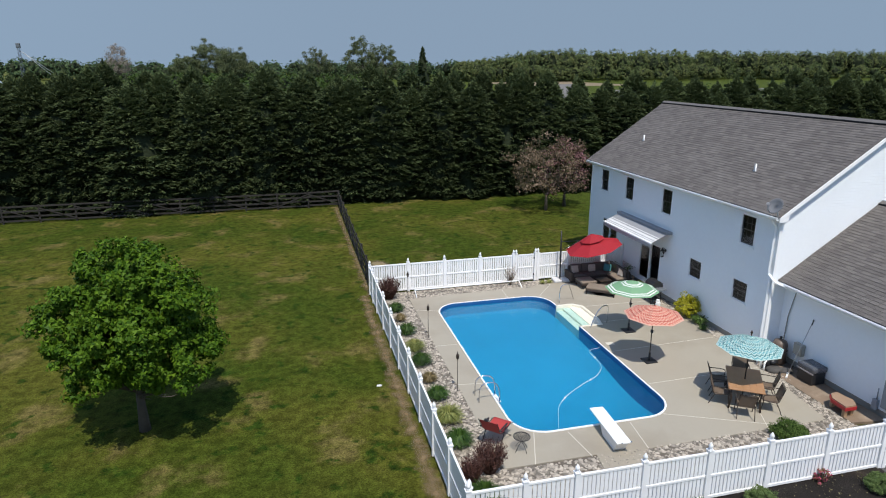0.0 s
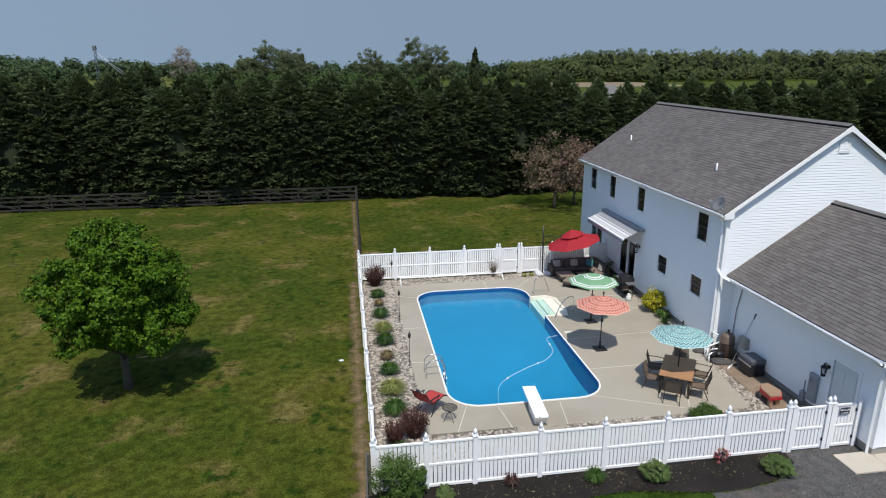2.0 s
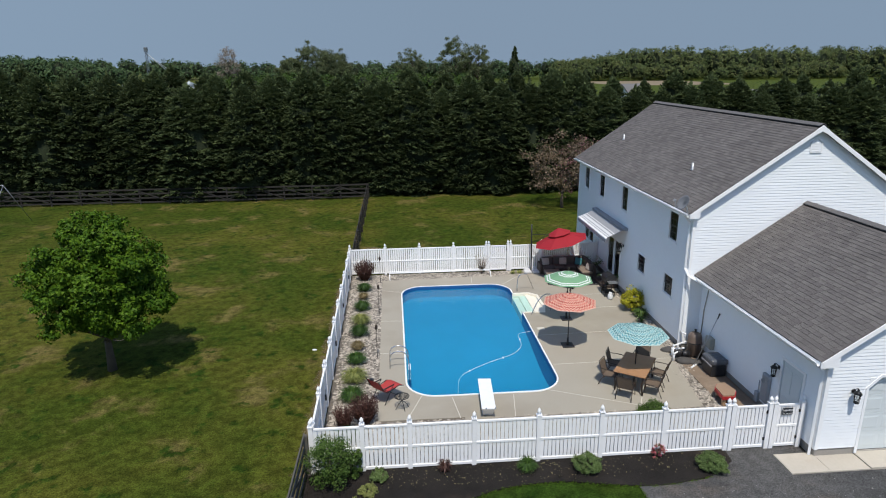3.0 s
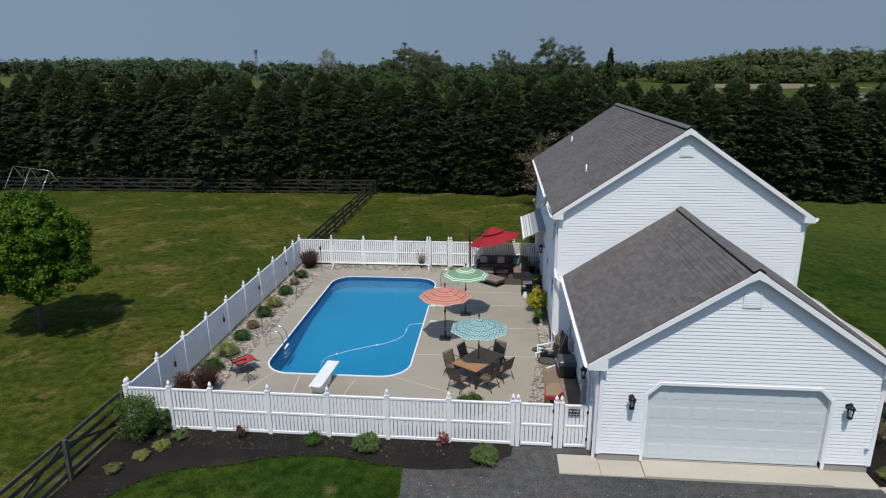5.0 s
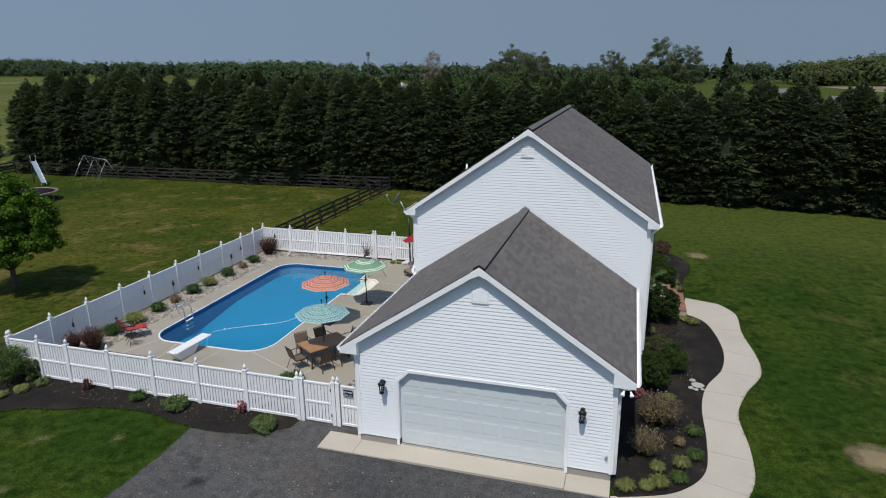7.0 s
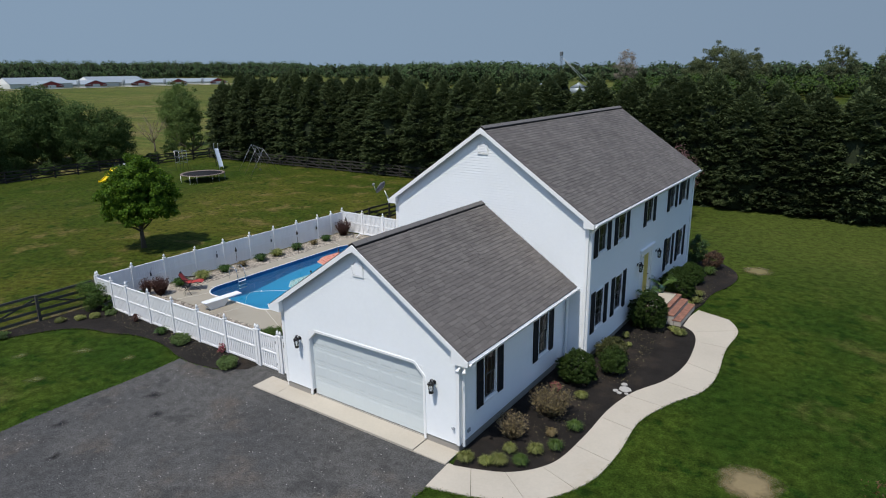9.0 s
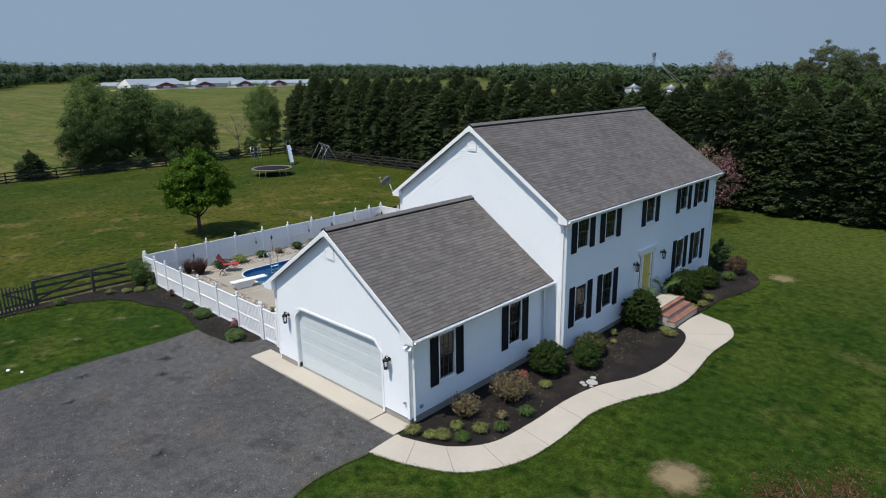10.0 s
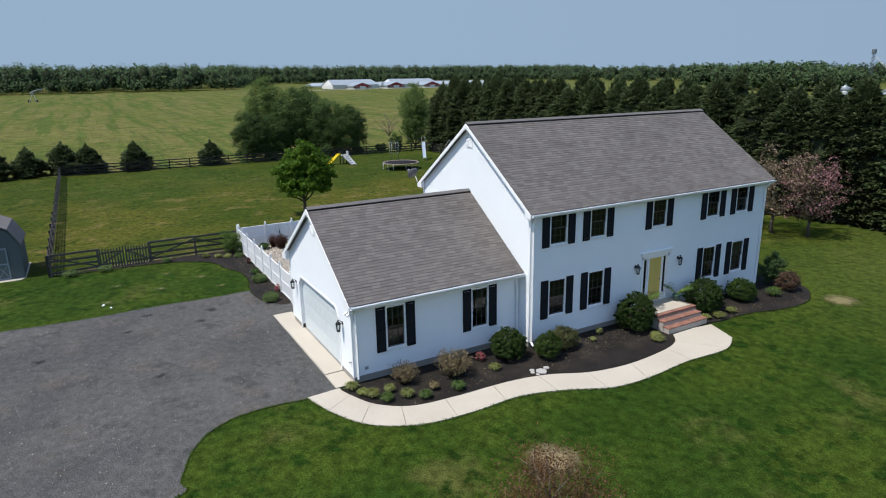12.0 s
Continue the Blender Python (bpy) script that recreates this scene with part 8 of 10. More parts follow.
ottoman(12.6, 26.75, 0.72, 0.38, -38, "low brown wicker bench with a tan cushion")
ottoman(12.35, 27.95, 0.42, 0.42, 0, "square wicker ottoman with a tan cushion before the sofa")
fp = thing("fire_table", (13.2, 27.75, DECK), "low dark square outdoor coffee table", "coffee table")
bm = B()
rbox(bm, 12.95, 27.5, DECK, 13.5, 28.0, DECK + 0.34, 0.02)
part("body", bm, M_WICKER, fp)
bm = B()
rbox(bm, 12.9, 27.45, DECK + 0.34, 13.55, 28.05, DECK + 0.38, 0.01)
part("tabletop", bm, M_BRONZE, fp)
# partly guessed rug; its dark colour also paints the shade round the seating
rug = thing("outdoor_rug", (13.6, 27.6, DECK), "partly guessed rug, coloured dark for the shade under the patio seating", "rug")
bm = B()
rbox(bm, 12.3, 26.6, DECK, 14.95, 28.5, DECK + 0.012, 0.004, seg=1)
part("weave", bm, mat("shade_dark_rug_weave", (0.060, 0.052, 0.048), 0.95, var=0.2, s1=3, s2=60, bump=0.3), rug)
# dark step landing at the sliding door and a grill
lz = thing("door_step", (15.0, 27.0, DECK), "dark low step at the sliding door", "step")
bm = B()
rbox(bm, 14.45, 26.0, DECK, 15.27, 28.1, DECK + 0.17, 0.015)
part("platform", bm, M_WICKER, lz)
gr = thing("gas_grill", (14.45, 25.1, DECK), "black gas grill on a cart with side shelves", "grill")
bm = B()
for x in (14.2, 14.7):
    for y in (24.9, 25.4):
        rod(bm, (x, y, DECK), (x, y, DECK + 0.8), 0.016, n=6)
rbox(bm, 14.2, 24.9, DECK + 0.18, 14.7, 25.4, DECK + 0.21, 0.006)
part("cart", bm, M_METALB, gr)
bm = B()
rbox(bm, 14.17, 24.82, DECK + 0.72, 14.73, 25.48, DECK + 0.88, 0.02)
part("firebox", bm, M_PLASB, gr)
bm = B()
prof = [(-0.27, 0.0), (-0.27, 0.10), (-0.15, 0.22), (0.1, 0.24), (0.26, 0.12), (0.27, 0.0)]
a = [bm.verts.new((14.45 + u, 24.83, DECK + 0.885 + w)) for u, w in prof]
b = [bm.verts.new((14.45 + u, 25.47, DECK + 0.885 + w)) for u, w in prof]
bm.faces.new(a[::-1])
bm.faces.new(b)
for k in range(6):
    bm.faces.new((a[k], a[(k + 1) % 6], b[(k + 1) % 6], b[k]))
part("lid", bm, M_PLASB, gr, "black hinged lid")
for y0, y1 in ((24.42, 24.80), (25.5, 25.88)):
    bm = B()
    rbox(bm, 14.22, y0, DECK + 0.82, 14.68, y1, DECK + 0.85, 0.008)
    part("side_shelf", bm, M_ALU, gr)
M_TANKW = mat("white_painted_steel", (0.66, 0.67, 0.66), 0.4, var=0.08)
tk = thing("gas_tank", (14.35, 24.55, DECK), "small white steel propane gas tank standing by the grill", "gas tank")
bm = B()
lathe(bm, [(0.09, 0.0), (0.12, 0.03), (0.125, 0.08), (0.125, 0.20), (0.09, 0.26), (0.0, 0.28)], (14.35, 24.55, DECK), 16)
part("cylinder", bm, M_TANKW, tk)
bm = B()
lathe(bm, [(0.075, 0.25), (0.08, 0.26), (0.08, 0.34), (0.075, 0.345), (0.07, 0.34), (0.07, 0.26)], (14.35, 24.55, DECK), 14)
part("collar", bm, M_TANKW, tk)
bm = B()
lathe(bm, [(0.02, 0.27), (0.02, 0.31), (0.0, 0.32)], (14.35, 24.55, DECK), 8)
part("valve", bm, M_METALB, tk)

# ---- pool equipment beside the garage ----
M_TANK = mat("brown_filter_tank", (0.14, 0.10, 0.075), 0.4, var=0.1, bump=0.05)
fz = thing("pool_filter", (15.55, 18.35, DECK), "brown pool filter tank with a domed top", "pool filter")
bm = B()
lathe(bm, [(0.24, 0.0), (0.27, 0.03), (0.27, 0.50), (0.28, 0.52), (0.28, 0.57), (0.27, 0.59), (0.265, 0.78), (0.21, 0.90), (0.09, 0.96), (0.05, 0.97)], (15.55, 18.3, DECK), 20)
part("tank", bm, M_TANK, fz)
bm = B()
lathe(bm, [(0.03, 0.96), (0.035, 1.02), (0.05, 1.03), (0.05, 1.07), (0.0, 1.08)], (15.55, 18.3, DECK), 10)
part("valve", bm, M_PLASB, fz)
bm = B()
lathe(bm, [(0.275, 0.52), (0.295, 0.54), (0.275, 0.57)], (15.55, 18.3, DECK), 20, cap=False)
part("clamp", bm, M_PLASB, fz)
pmp = thing("pool_pump", (15.0, 18.35, DECK), "black pool pump with a strainer pot", "pool pump")
bm = B()
rod(bm, (14.95, 18.05, DECK + 0.18), (15.25, 18.05, DECK + 0.18), 0.11, n=14)
part("motor", bm, M_PLASB, pmp)
bm = B()
lathe(bm, [(0.1, 0.02), (0.12, 0.2), (0.12, 0.3), (0.08, 0.34), (0.0, 0.35)], (14.83, 18.05, DECK), 14)
part("strainer", bm, M_PLASB, pmp)
bm = B()
rbox(bm, 14.75, 17.93, DECK, 15.3, 18.17, DECK + 0.05, 0.01)
part("base", bm, M_PLASB, pmp)
pp = thing("pool_pipes", (14.8, 18.6, DECK), "white plastic pool pipes with elbows and valves", "pipes")
for pts in ([(14.62, 18.1, DECK - 0.02), (14.62, 18.1, 0.32), (15.35, 18.45, 0.32)], [(14.72, 18.4, DECK - .02), (14.72, 18.4, 0.05), (15.0, 18.35, 0.05), (15.1, 18.2, 0.15)], [(14.83, 18.05, 0.1), (14.55, 17.85, 0.1), (14.55, 17.85, DECK - .02)], [(15.3, 18.6, 0.4), (15.3, 18.6, 0.55), (15.24, 18.9, 0.55)]):
    bm = B()
    for a, b in zip(pts, pts[1:]):
        rod(bm, a, b, 0.03, n=8)
    for q in pts[1:-1]:
        lathe(bm, [(0.001, -0.04), (0.04, -0.03), (0.04, 0.03), (0.001, 0.04)], q, 8)
    part("pipe", bm, M_TRIM, pp)
tc_ = thing("timer_box", (15.85, 17.6, 0.3), "tan pool timer box on the garage wall", "timer box")
bm = B()
rbox(bm, 15.76, 17.50, 0.36, 15.93, 17.90, 0.80, 0.015)
part("body", bm, mat("tan_steel", (0.34, 0.33, 0.28), 0.5, var=0.06), tc_)
bm = B()
rbox(bm, 15.74, 17.53, 0.39, 15.762, 17.87, 0.77, 0.006)
part("door", bm, mat("tan_steel_door", (0.36, 0.35, 0.30), 0.5, var=0.06), tc_)
br = thing("pool_brush", (15.2, 17.3, DECK), "long pole with a white pool brush leaning on the wall", "pool brush")
bm = B()
rod(bm, (15.1, 17.3, DECK + 0.03), (15.88, 17.32, 1.9), 0.014, n=6)
part("pole", bm, M_ALU, br)
bm = B()
rbox(bm, -0.24, -0.03, 0, 0.24, 0.03, 0.05, 0.01, pose(15.1, 17.3, DECK + 0.005, 0, 0, 40))
part("head", bm, M_TRIM, br, "white brush head")
bm = B()
rod(bm, (15.81, 17.305, 1.71), (15.885, 17.322, 1.92), 0.022, n=6)
part("grip", bm, M_PLASB, br)
db = thing("deck_box", (15.58, 16.7, DECK), "black plastic deck storage box with a grey lid", "storage box")
bm = B()
rbox(bm, 15.30, 16.42, DECK, 15.88, 17.1, DECK + 0.46, 0.04)
part("body", bm, M_PLASB, db)
bm = B()
rbox(bm, 15.27, 16.38, DECK + 0.46, 15.91, 17.14, DECK + 0.68, 0.07, seg=3)
part("lid", bm, mat("grey_plastic_lid", (0.075, 0.080, 0.092), 0.28, var=0.08, bump=0.03), db, "glossy grey lid")
bm = B()
rbox(bm, 15.25, 16.38, DECK + 0.43, 15.29, 17.12, DECK + 0.48, 0.01)
part("latch", bm, mat("grey_latch", (0.25, 0.24, 0.24), 0.5), db)
st = thing("child_bench", (15.2, 14.85, DECK), "small tan plastic bench with a red rim on chunky legs", "bench")
bm = B()
o = [(14.72, 15.0), (14.92, 15.25), (15.18, 15.28), (15.28, 14.72), (15.08, 14.42), (14.68, 14.42)]
slab(bm, o, DECK + 0.36, DECK + 0.42)
part("seat", bm, mat("tan_plastic", (0.30, 0.20, 0.13), 0.5, var=0.06), st)
bm = B()
slab(bm, offset(o[::-1], 0.03), DECK + 0.26, DECK + 0.37)
part("rim", bm, mat("red_plastic", (0.36, 0.02, 0.025), 0.4, var=0.06), st, "red rim")
for x, y in ((14.78, 14.52), (15.06, 14.55), (14.9, 15.12), (15.14, 15.12)):
    bm = B()
    rbox(bm, x - 0.06, y - 0.06, DECK, x + 0.06, y + 0.06, DECK + 0.27, 0.015)
    part("leg", bm, mat("tan_plastic_leg", (0.34, 0.22, 0.13), 0.5, var=0.06), st)
# fake rocks round the equipment
for x, y, r in ((14.95, 17.75, 0.28), (15.3, 17.6, 0.22), (14.75, 18.75, 0.25)):
    bm = B()
    bmesh.ops.create_icosphere(bm, subdivisions=2, radius=1)
    for v in bm.verts:
        k = 1 + 0.25 * noise.noise(v.co * 1.5 + Vector((x, y, 0)))
        v.co = Vector((x + v.co.x * r * k * 1.3, y + v.co.y * r * k, DECK + max(-0.02, v.co.z * r * 0.6 * k)))
    solo("rock", bm, mat("dark_rock", (0.07, 0.065, 0.06), 0.85, var=0.3, bump=0.6), "dark low rock beside the pool pump", "rock", "rocks", smooth=True)

# ---- pool small things ----
hz = thing("pool_cleaner", (6.6, 19.0, -0.6), "white floating hose of a pool cleaner in the water", "pool cleaner")
bm = B()
hp = spline([(9.72, 21.4, WATER - 0.02), (9.55, 21.3, WATER + 0.01), (9.1, 21.05, WATER + 0.01), (9.0, 19.95, WATER + 0.01), (8.47, 19.2, WATER + 0.01), (7.62, 18.7, WATER + 0.005), (6.75, 18.1, WATER), (6.2, 17.55, WATER - 0.05), (6.1, 17.3, WATER - 0.5), (6.1, 17.2, -1.7)], 10)
tube(bm, hp, 0.008, 6)
part("hose", bm, M_COPING, hz)
for k in (25, 45, 62):
    bm = B()
    q = hp[k]
    lathe(bm, [(0.001, -0.05), (0.03, -0.03), (0.03, 0.03), (0.001, 0.05)], (q.x, q.y, q.z), 10)
    part("float", bm, M_COPING, hz)
bm = B()
rbox(bm, 6.4, 17.95, -2.42, 6.75, 18.25, -2.2, 0.06)
part("body", bm, M_PLASB, hz)
sk = thing("pool_skimmer", (9.8, 21.4, DECK), "pale square skimmer lid beside the pool", "skimmer lid")
bm = B()
rbox(bm, 10.0, 21.25, DECK - 0.01, 10.32, 21.5, DECK + 0.012, 0.004)
part("lid", bm, M_JOINT, sk)
for y in (19.2, 23.8, 28.2):
    tq = thing("garden_torch", (3.12, y, DECK), "dark metal garden torch on a thin stake in gravel", "torch", "garden torches")
    bm = B()
    rod(bm, (3.1, y, DECK - 0.05), (3.1, y, 1.02), 0.012, n=6)
    part("stake", bm, M_BRONZE, tq)
    bm = B()
    lathe(bm, [(0.02, 0.0), (0.055, 0.06), (0.06, 0.14), (0.045, 0.2), (0.02, 0.24), (0.012, 0.3)], (3.1, y, 1.0), 10)
    part("burner", bm, M_BRONZE, tq)
for y in (14.9, 19.0, 23.0, 26.9):
    ln = thing("fence_lamp", (1.5, y, 0.6), "small dark solar lamp hung on the fence", "lamp", "fence lamps")
    bm = B()
    rbox(bm, 1.52, y - 0.03, 0.5, 1.58, y + 0.03, 0.7, 0.01)
    rod(bm, (1.55, y, 0.7), (1.55, y, 0.9), 0.008, n=5)
    part("body", bm, M_METALB, ln)
nf = thing("pool_cover_tube", (6.3, 28.75, DECK), "long white solar cover tube on end legs behind the pool", "cover reel")
bm = B()
rod(bm, (3.6, 29.0, 0.02), (9.1, 29.0, 0.04), 0.035, n=10)
part("tube", bm, M_TRIM, nf)
for x, y in ((3.6, 29.0), (9.1, 29.0)):
    bm = B()
    tube(bm, [(x, y - 0.45, DECK - 0.02), (x, y, 0.03), (x, y + 0.3, DECK - 0.02)], 0.022, 6)
    part("leg", bm, M_TRIM, nf)
# gate sign
sg = thing("sign", (15.15, 12.1, 0.86), "dark warning sign with white letters on the gate", "sign")
bm = B()
rbox(bm, 15.18, 12.105, 0.86, 15.50, 12.12, 1.08, 0.004, seg=1)
part("board", bm, mat("dark_sign", (0.016, 0.020, 0.026), 0.5), sg)
for txt, z, s in (("BEWARE", 1.020, 0.076), ("OF THE DOG", 0.93, 0.048)):
    cu = bpy.data.curves.new("letters", "FONT")
    cu.body, cu.size, cu.align_x, cu.extrude = txt, s, "CENTER", 0.001
    tmp = bpy.data.objects.new("letters", cu)
    me = bpy.data.meshes.new_from_object(tmp)
    bpy.data.objects.remove(tmp)
    me.materials.clear()
    ob = put("lettering", me, M_TRIM, sg)
    ob.matrix_basis = pose(15.34, 12.101, z - 0.04, 90, 0, 0)

# ---- back yard ----
YZ = -0.3
tr_ = thing("trampoline", (-27.9, 38.4, YZ), "large round trampoline with a dark mat in the yard", "trampoline")
bm = B()
lathe(bm, [(0.01, 0.80), (2.04, 0.80), (2.04, 0.79), (0.01, 0.785)], (-27.9, 38.4, YZ), 32)
part("mat", bm, mat("black_woven_mat", (0.020, 0.020, 0.022), 0.9, var=0.1, bump=0.2, spec=0.1), tr_)
bm = B()
lathe(bm, [(2.05, 0.79), (2.08, 0.84), (2.28, 0.84), (2.33, 0.79), (2.05, 0.78)], (-27.9, 38.4, YZ), 32, cap=False)
part("pad", bm, mat("faded_tan_pad", (0.19, 0.145, 0.125), 0.6, var=0.25, s1=2), tr_, "faded tan edge pad")
for k in range(6):
    a = k * math.tau / 6
    bm = B()
    c, s = math.cos(a), math.sin(a)
    tube(bm, [(-27.9 + 2.25 * c - 0.4 * s, 38.4 + 2.25 * s + 0.4 * c, YZ + 0.79), (-27.9 + 2.25 * c - 0.4 * s, 38.4 + 2.25 * s + 0.4 * c, YZ), (-27.9 + 2.25 * c + 0.4 * s, 38.4 + 2.25 * s - 0.4 * c, YZ), (-27.9 + 2.25 * c + 0.4 * s, 38.4 + 2.25 * s - 0.4 * c, YZ + 0.79)], 0.02, 6)
    part("leg", bm, M_ALU, tr_)
sl = thing("slide", (-34.0, 45.0, YZ), "tall grey metal slide with a ladder", "slide")
bm = B()
d = Vector((1.5, -0.6, 0)).normalized()
s = d.cross(UP) * 0.24
a, b = Vector((-35.0, 45.4, YZ + 2.35)), Vector((-33.2, 44.6, YZ + 0.35))
hexa(bm, [a - s, b - s, b + s, a + s, a - s + UP * .03, b - s + UP * .03, b + s + UP * .03, a + s + UP * .03])
for q in (-1, 1):
    w = s * q
    hexa(bm, [a + w * 0.95, b + w * 0.95, b + w, a + w, a + w * 0.95 + UP * .14, b + w * 0.95 + UP * .14, b + w + UP * .14, a + w + UP * .14])
part("chute", bm, mat("pale_blue_steel_chute", (0.40, 0.46, 0.52), 0.35, 0.4, var=0.05), sl)
for q in (-1, 1):
    bm = B()
    tube(bm, [(-35.9, 45.8, YZ), Vector((-35.1, 45.45, YZ + 2.35)) + s * q, Vector((-34.95, 45.4, YZ + 3.0)) + s * q], 0.03, 6)
    part("ladder_rail", bm, M_ALU, sl)
    bm = B()
    rod(bm, b + s * q - UP * 0.02, b + s * q - UP * 0.36, 0.025, n=6)
    part("leg", bm, M_ALU, sl)
for k in range(1, 7):
    bm = B()
    p = Vector((-35.9, 45.8, YZ)).lerp(Vector((-35.1, 45.45, YZ + 2.35)), k / 7)
    rod(bm, p - s * k / 7, p + s * k / 7, 0.015, n=5)
    part("rung", bm, M_ALU, sl)
sw = thing("swing_set", (-27.2, 45.5, YZ), "grey metal A-frame swing set", "swing set")
A, Bq = Vector((-29.5, 46.4, 2.72)), Vector((-24.3, 43.95, 2.74))
bm = B()
rod(bm, A, Bq, 0.024, n=7)
part("top_bar", bm, M_ALU, sw)
for p, feet in ((A, ((-30.3, 44.9), (-29.0, 48.0))), (Bq, ((-25.3, 42.6), (-23.7, 45.6)))):
    for fx, fy in feet:
        bm = B()
        rod(bm, p, (fx, fy, YZ - 0.05), 0.019, n=6)
        part("leg", bm, M_ALU, sw)
mid = A.lerp(Bq, 0.48)
for fx, fy in ((-27.9, 43.9), (-26.6, 46.6)):
    bm = B()
    rod(bm, mid, (fx, fy, YZ - 0.05), 0.018, n=6)
    part("leg", bm, M_ALU, sw)
for t, seat in ((0.3, 0.5), (0.62, 0.45)):
    p = A.lerp(Bq, t)
    bm = B()
    for q in (-0.22, 0.22):
        e = (Bq - A).normalized() * q
        rod(bm, p + e, Vector((p.x + e.x, p.y + e.y, YZ + seat)), 0.008, n=4)
    part("chain", bm, M_ALU, sw)
    bm = B()
    rbox(bm, -0.25, -0.1, 0, 0.25, 0.1, 0.04, 0.012, pose(p.x, p.y, YZ + seat, 0, 0, -25))
    part("seat", bm, M_PLASB, sw)
tb_ = thing("climbing_frame", (-36.7, 41.6, YZ), "thin grey metal climbing frame in the yard", "climbing frame")
for x, y in ((-37.3, 41.2), (-36.1, 41.0), (-37.3, 42.2), (-36.1, 42.0)):
    bm = B()
    rod(bm, (x, y, YZ), (x, y, YZ + 2.4), 0.025, n=6)
    part("post", bm, M_ALU, tb_)
for z in (1.0, 1.7, 2.4):
    bm = B()
    for a, b in (((-37.3, 41.2), (-36.1, 41.0)), ((-37.3, 42.2), (-36.1, 42.0)), ((-37.3, 41.2), (-37.3, 42.2)), ((-36.1, 41.0), (-36.1, 42.0))):
        rod(bm, (*a, YZ + z), (*b, YZ + z), 0.02, n=5)
    part("bar", bm, M_ALU, tb_)
yc = thing("toy_climber", (-36.2, 34.0, YZ), "yellow and grey plastic play climber with a slide", "play climber")
M_YPLAS, M_GPLAS, M_DPLAS = mat("yellow_plastic", (0.72, 0.52, 0.01), 0.4, var=0.05), mat("grey_plastic", (0.34, 0.35, 0.36), 0.5, var=0.08), mat("dark_plastic", (0.03, 0.035, 0.045), 0.5, var=0.05)
a, b = Vector((-37.0, 33.5, YZ + 1.25)), Vector((-36.6, 31.9, YZ + 0.1))
s = Vector((0.97, 0.24, 0)) * 0.27
curve = spline([a + Vector((-0.06, 0.26, 0.03)), a, a.lerp(b, 0.35) - UP * 0.03, a.lerp(b, 0.7) - UP * 0.06, b, b + Vector((0.07, -0.28, 0.02))], 3)
bm = B()
for p, q in zip(curve, curve[1:]):
    hexa(bm, [p - s - UP * .05, q - s - UP * .05, q + s - UP * .05, p + s - UP * .05, p - s, q - s, q + s, p + s])
part("slide", bm, M_YPLAS, yc, "yellow plastic slide")
for k in (-1, 1):
    bm = B()
    for p, q in zip(curve, curve[1:]):
        u, v = s * k * 1.0, s * k * 1.18
        hexa(bm, [p + u - UP * .06, q + u - UP * .06, q + v - UP * .06, p + v - UP * .06, p + u + UP * .13, q + u + UP * .13, q + v + UP * .13, p + v + UP * .13])
    part("side_rail", bm, M_YPLAS, yc)
bm = B()
rbox(bm, -37.35, 33.75, YZ + 1.12, -36.1, 34.85, YZ + 1.22, 0.03)
part("deck", bm, M_GPLAS, yc)
for x in (-37.25, -36.2):
    for y in (33.85, 34.75):
        bm = B()
        rbox(bm, x - 0.06, y - 0.06, YZ, x + 0.06, y + 0.06, YZ + 1.75, 0.02)
        part("post", bm, M_DPLAS, yc)
bm = B()
rbox(bm, -37.3, 34.72, YZ + 1.2, -36.15, 34.8, YZ + 1.7, 0.03)
part("panel", bm, M_GPLAS, yc, "grey plastic guard panel")
bm = B()
hexa(bm, [(-36.1, 33.9, YZ + 1.0), (-34.9, 34.5, YZ), (-34.9, 35.2, YZ), (-36.1, 34.7, YZ + 1.0), (-36.1, 33.9, YZ + 1.16), (-34.75, 34.5, YZ + 0.1), (-34.75, 35.2, YZ + 0.1), (-36.1, 34.7, YZ + 1.16)])
part("ramp", bm, M_GPLAS, yc)
for k in range(4):
    bm = B()
    p = Vector((-36.05, 34.3, YZ + 1.14)).lerp(Vector((-34.9, 34.85, YZ + 0.12)), 0.14 + 0.23 * k)
    rbox(bm, -0.05, -0.26, -0.02, 0.05, 0.26, 0.05, 0.012, pose(p.x, p.y, p.z, 0, 0, 24))
    part("foothold", bm, M_DPLAS, yc)

# picket gate in the dark fence
gt = thing("picket_gate", (1.35, 5.35, YZ), "dark weathered double picket gate with diagonal braces", "gate")
for y0, y1 in ((3.95, 5.33), (5.37, 6.75)):
    x = 1.4
    n = 9
    for k in range(n):
        y = y0 + 0.06 + (y1 - y0 - 0.12) * k / (n - 1)
        h = 1.2 + 0.12 * abs(k - 4) / 4
        bm = B()
        hexa(bm, [(x - .012, y - .045, YZ + 0.05), (x + .012, y - .045, YZ + .05), (x + .012, y + .045, YZ + .05), (x - .012, y + .045, YZ + .05), (x - .012, y - .03, YZ + h), (x + .012, y - .03, YZ + h), (x + .012, y + .03, YZ + h), (x - .012, y + .03, YZ + h)])
        part("picket", bm, M_WOODG, gt)
    for z in (0.3, 1.0):
        bm = B()
        box(bm, x - 0.05, y0 + 0.03, YZ + z - 0.05, x - 0.013, y1 - 0.03, YZ + z + 0.05)
        part("rail", bm, M_WOODG, gt)
    bm = B()
    c = -1 if y0 < 5 else 1
    p, q = ((x - .03, y0 + .06, YZ + .3), (x - .03, y1 - .06, YZ + 1.0)) if c < 0 else ((x - .03, y0 + .06, YZ + 1.0), (x - .03, y1 - .06, YZ + .3))
    rod(bm, p, q, 0.05, n=4)
    part("brace", bm, M_WOODG, gt)
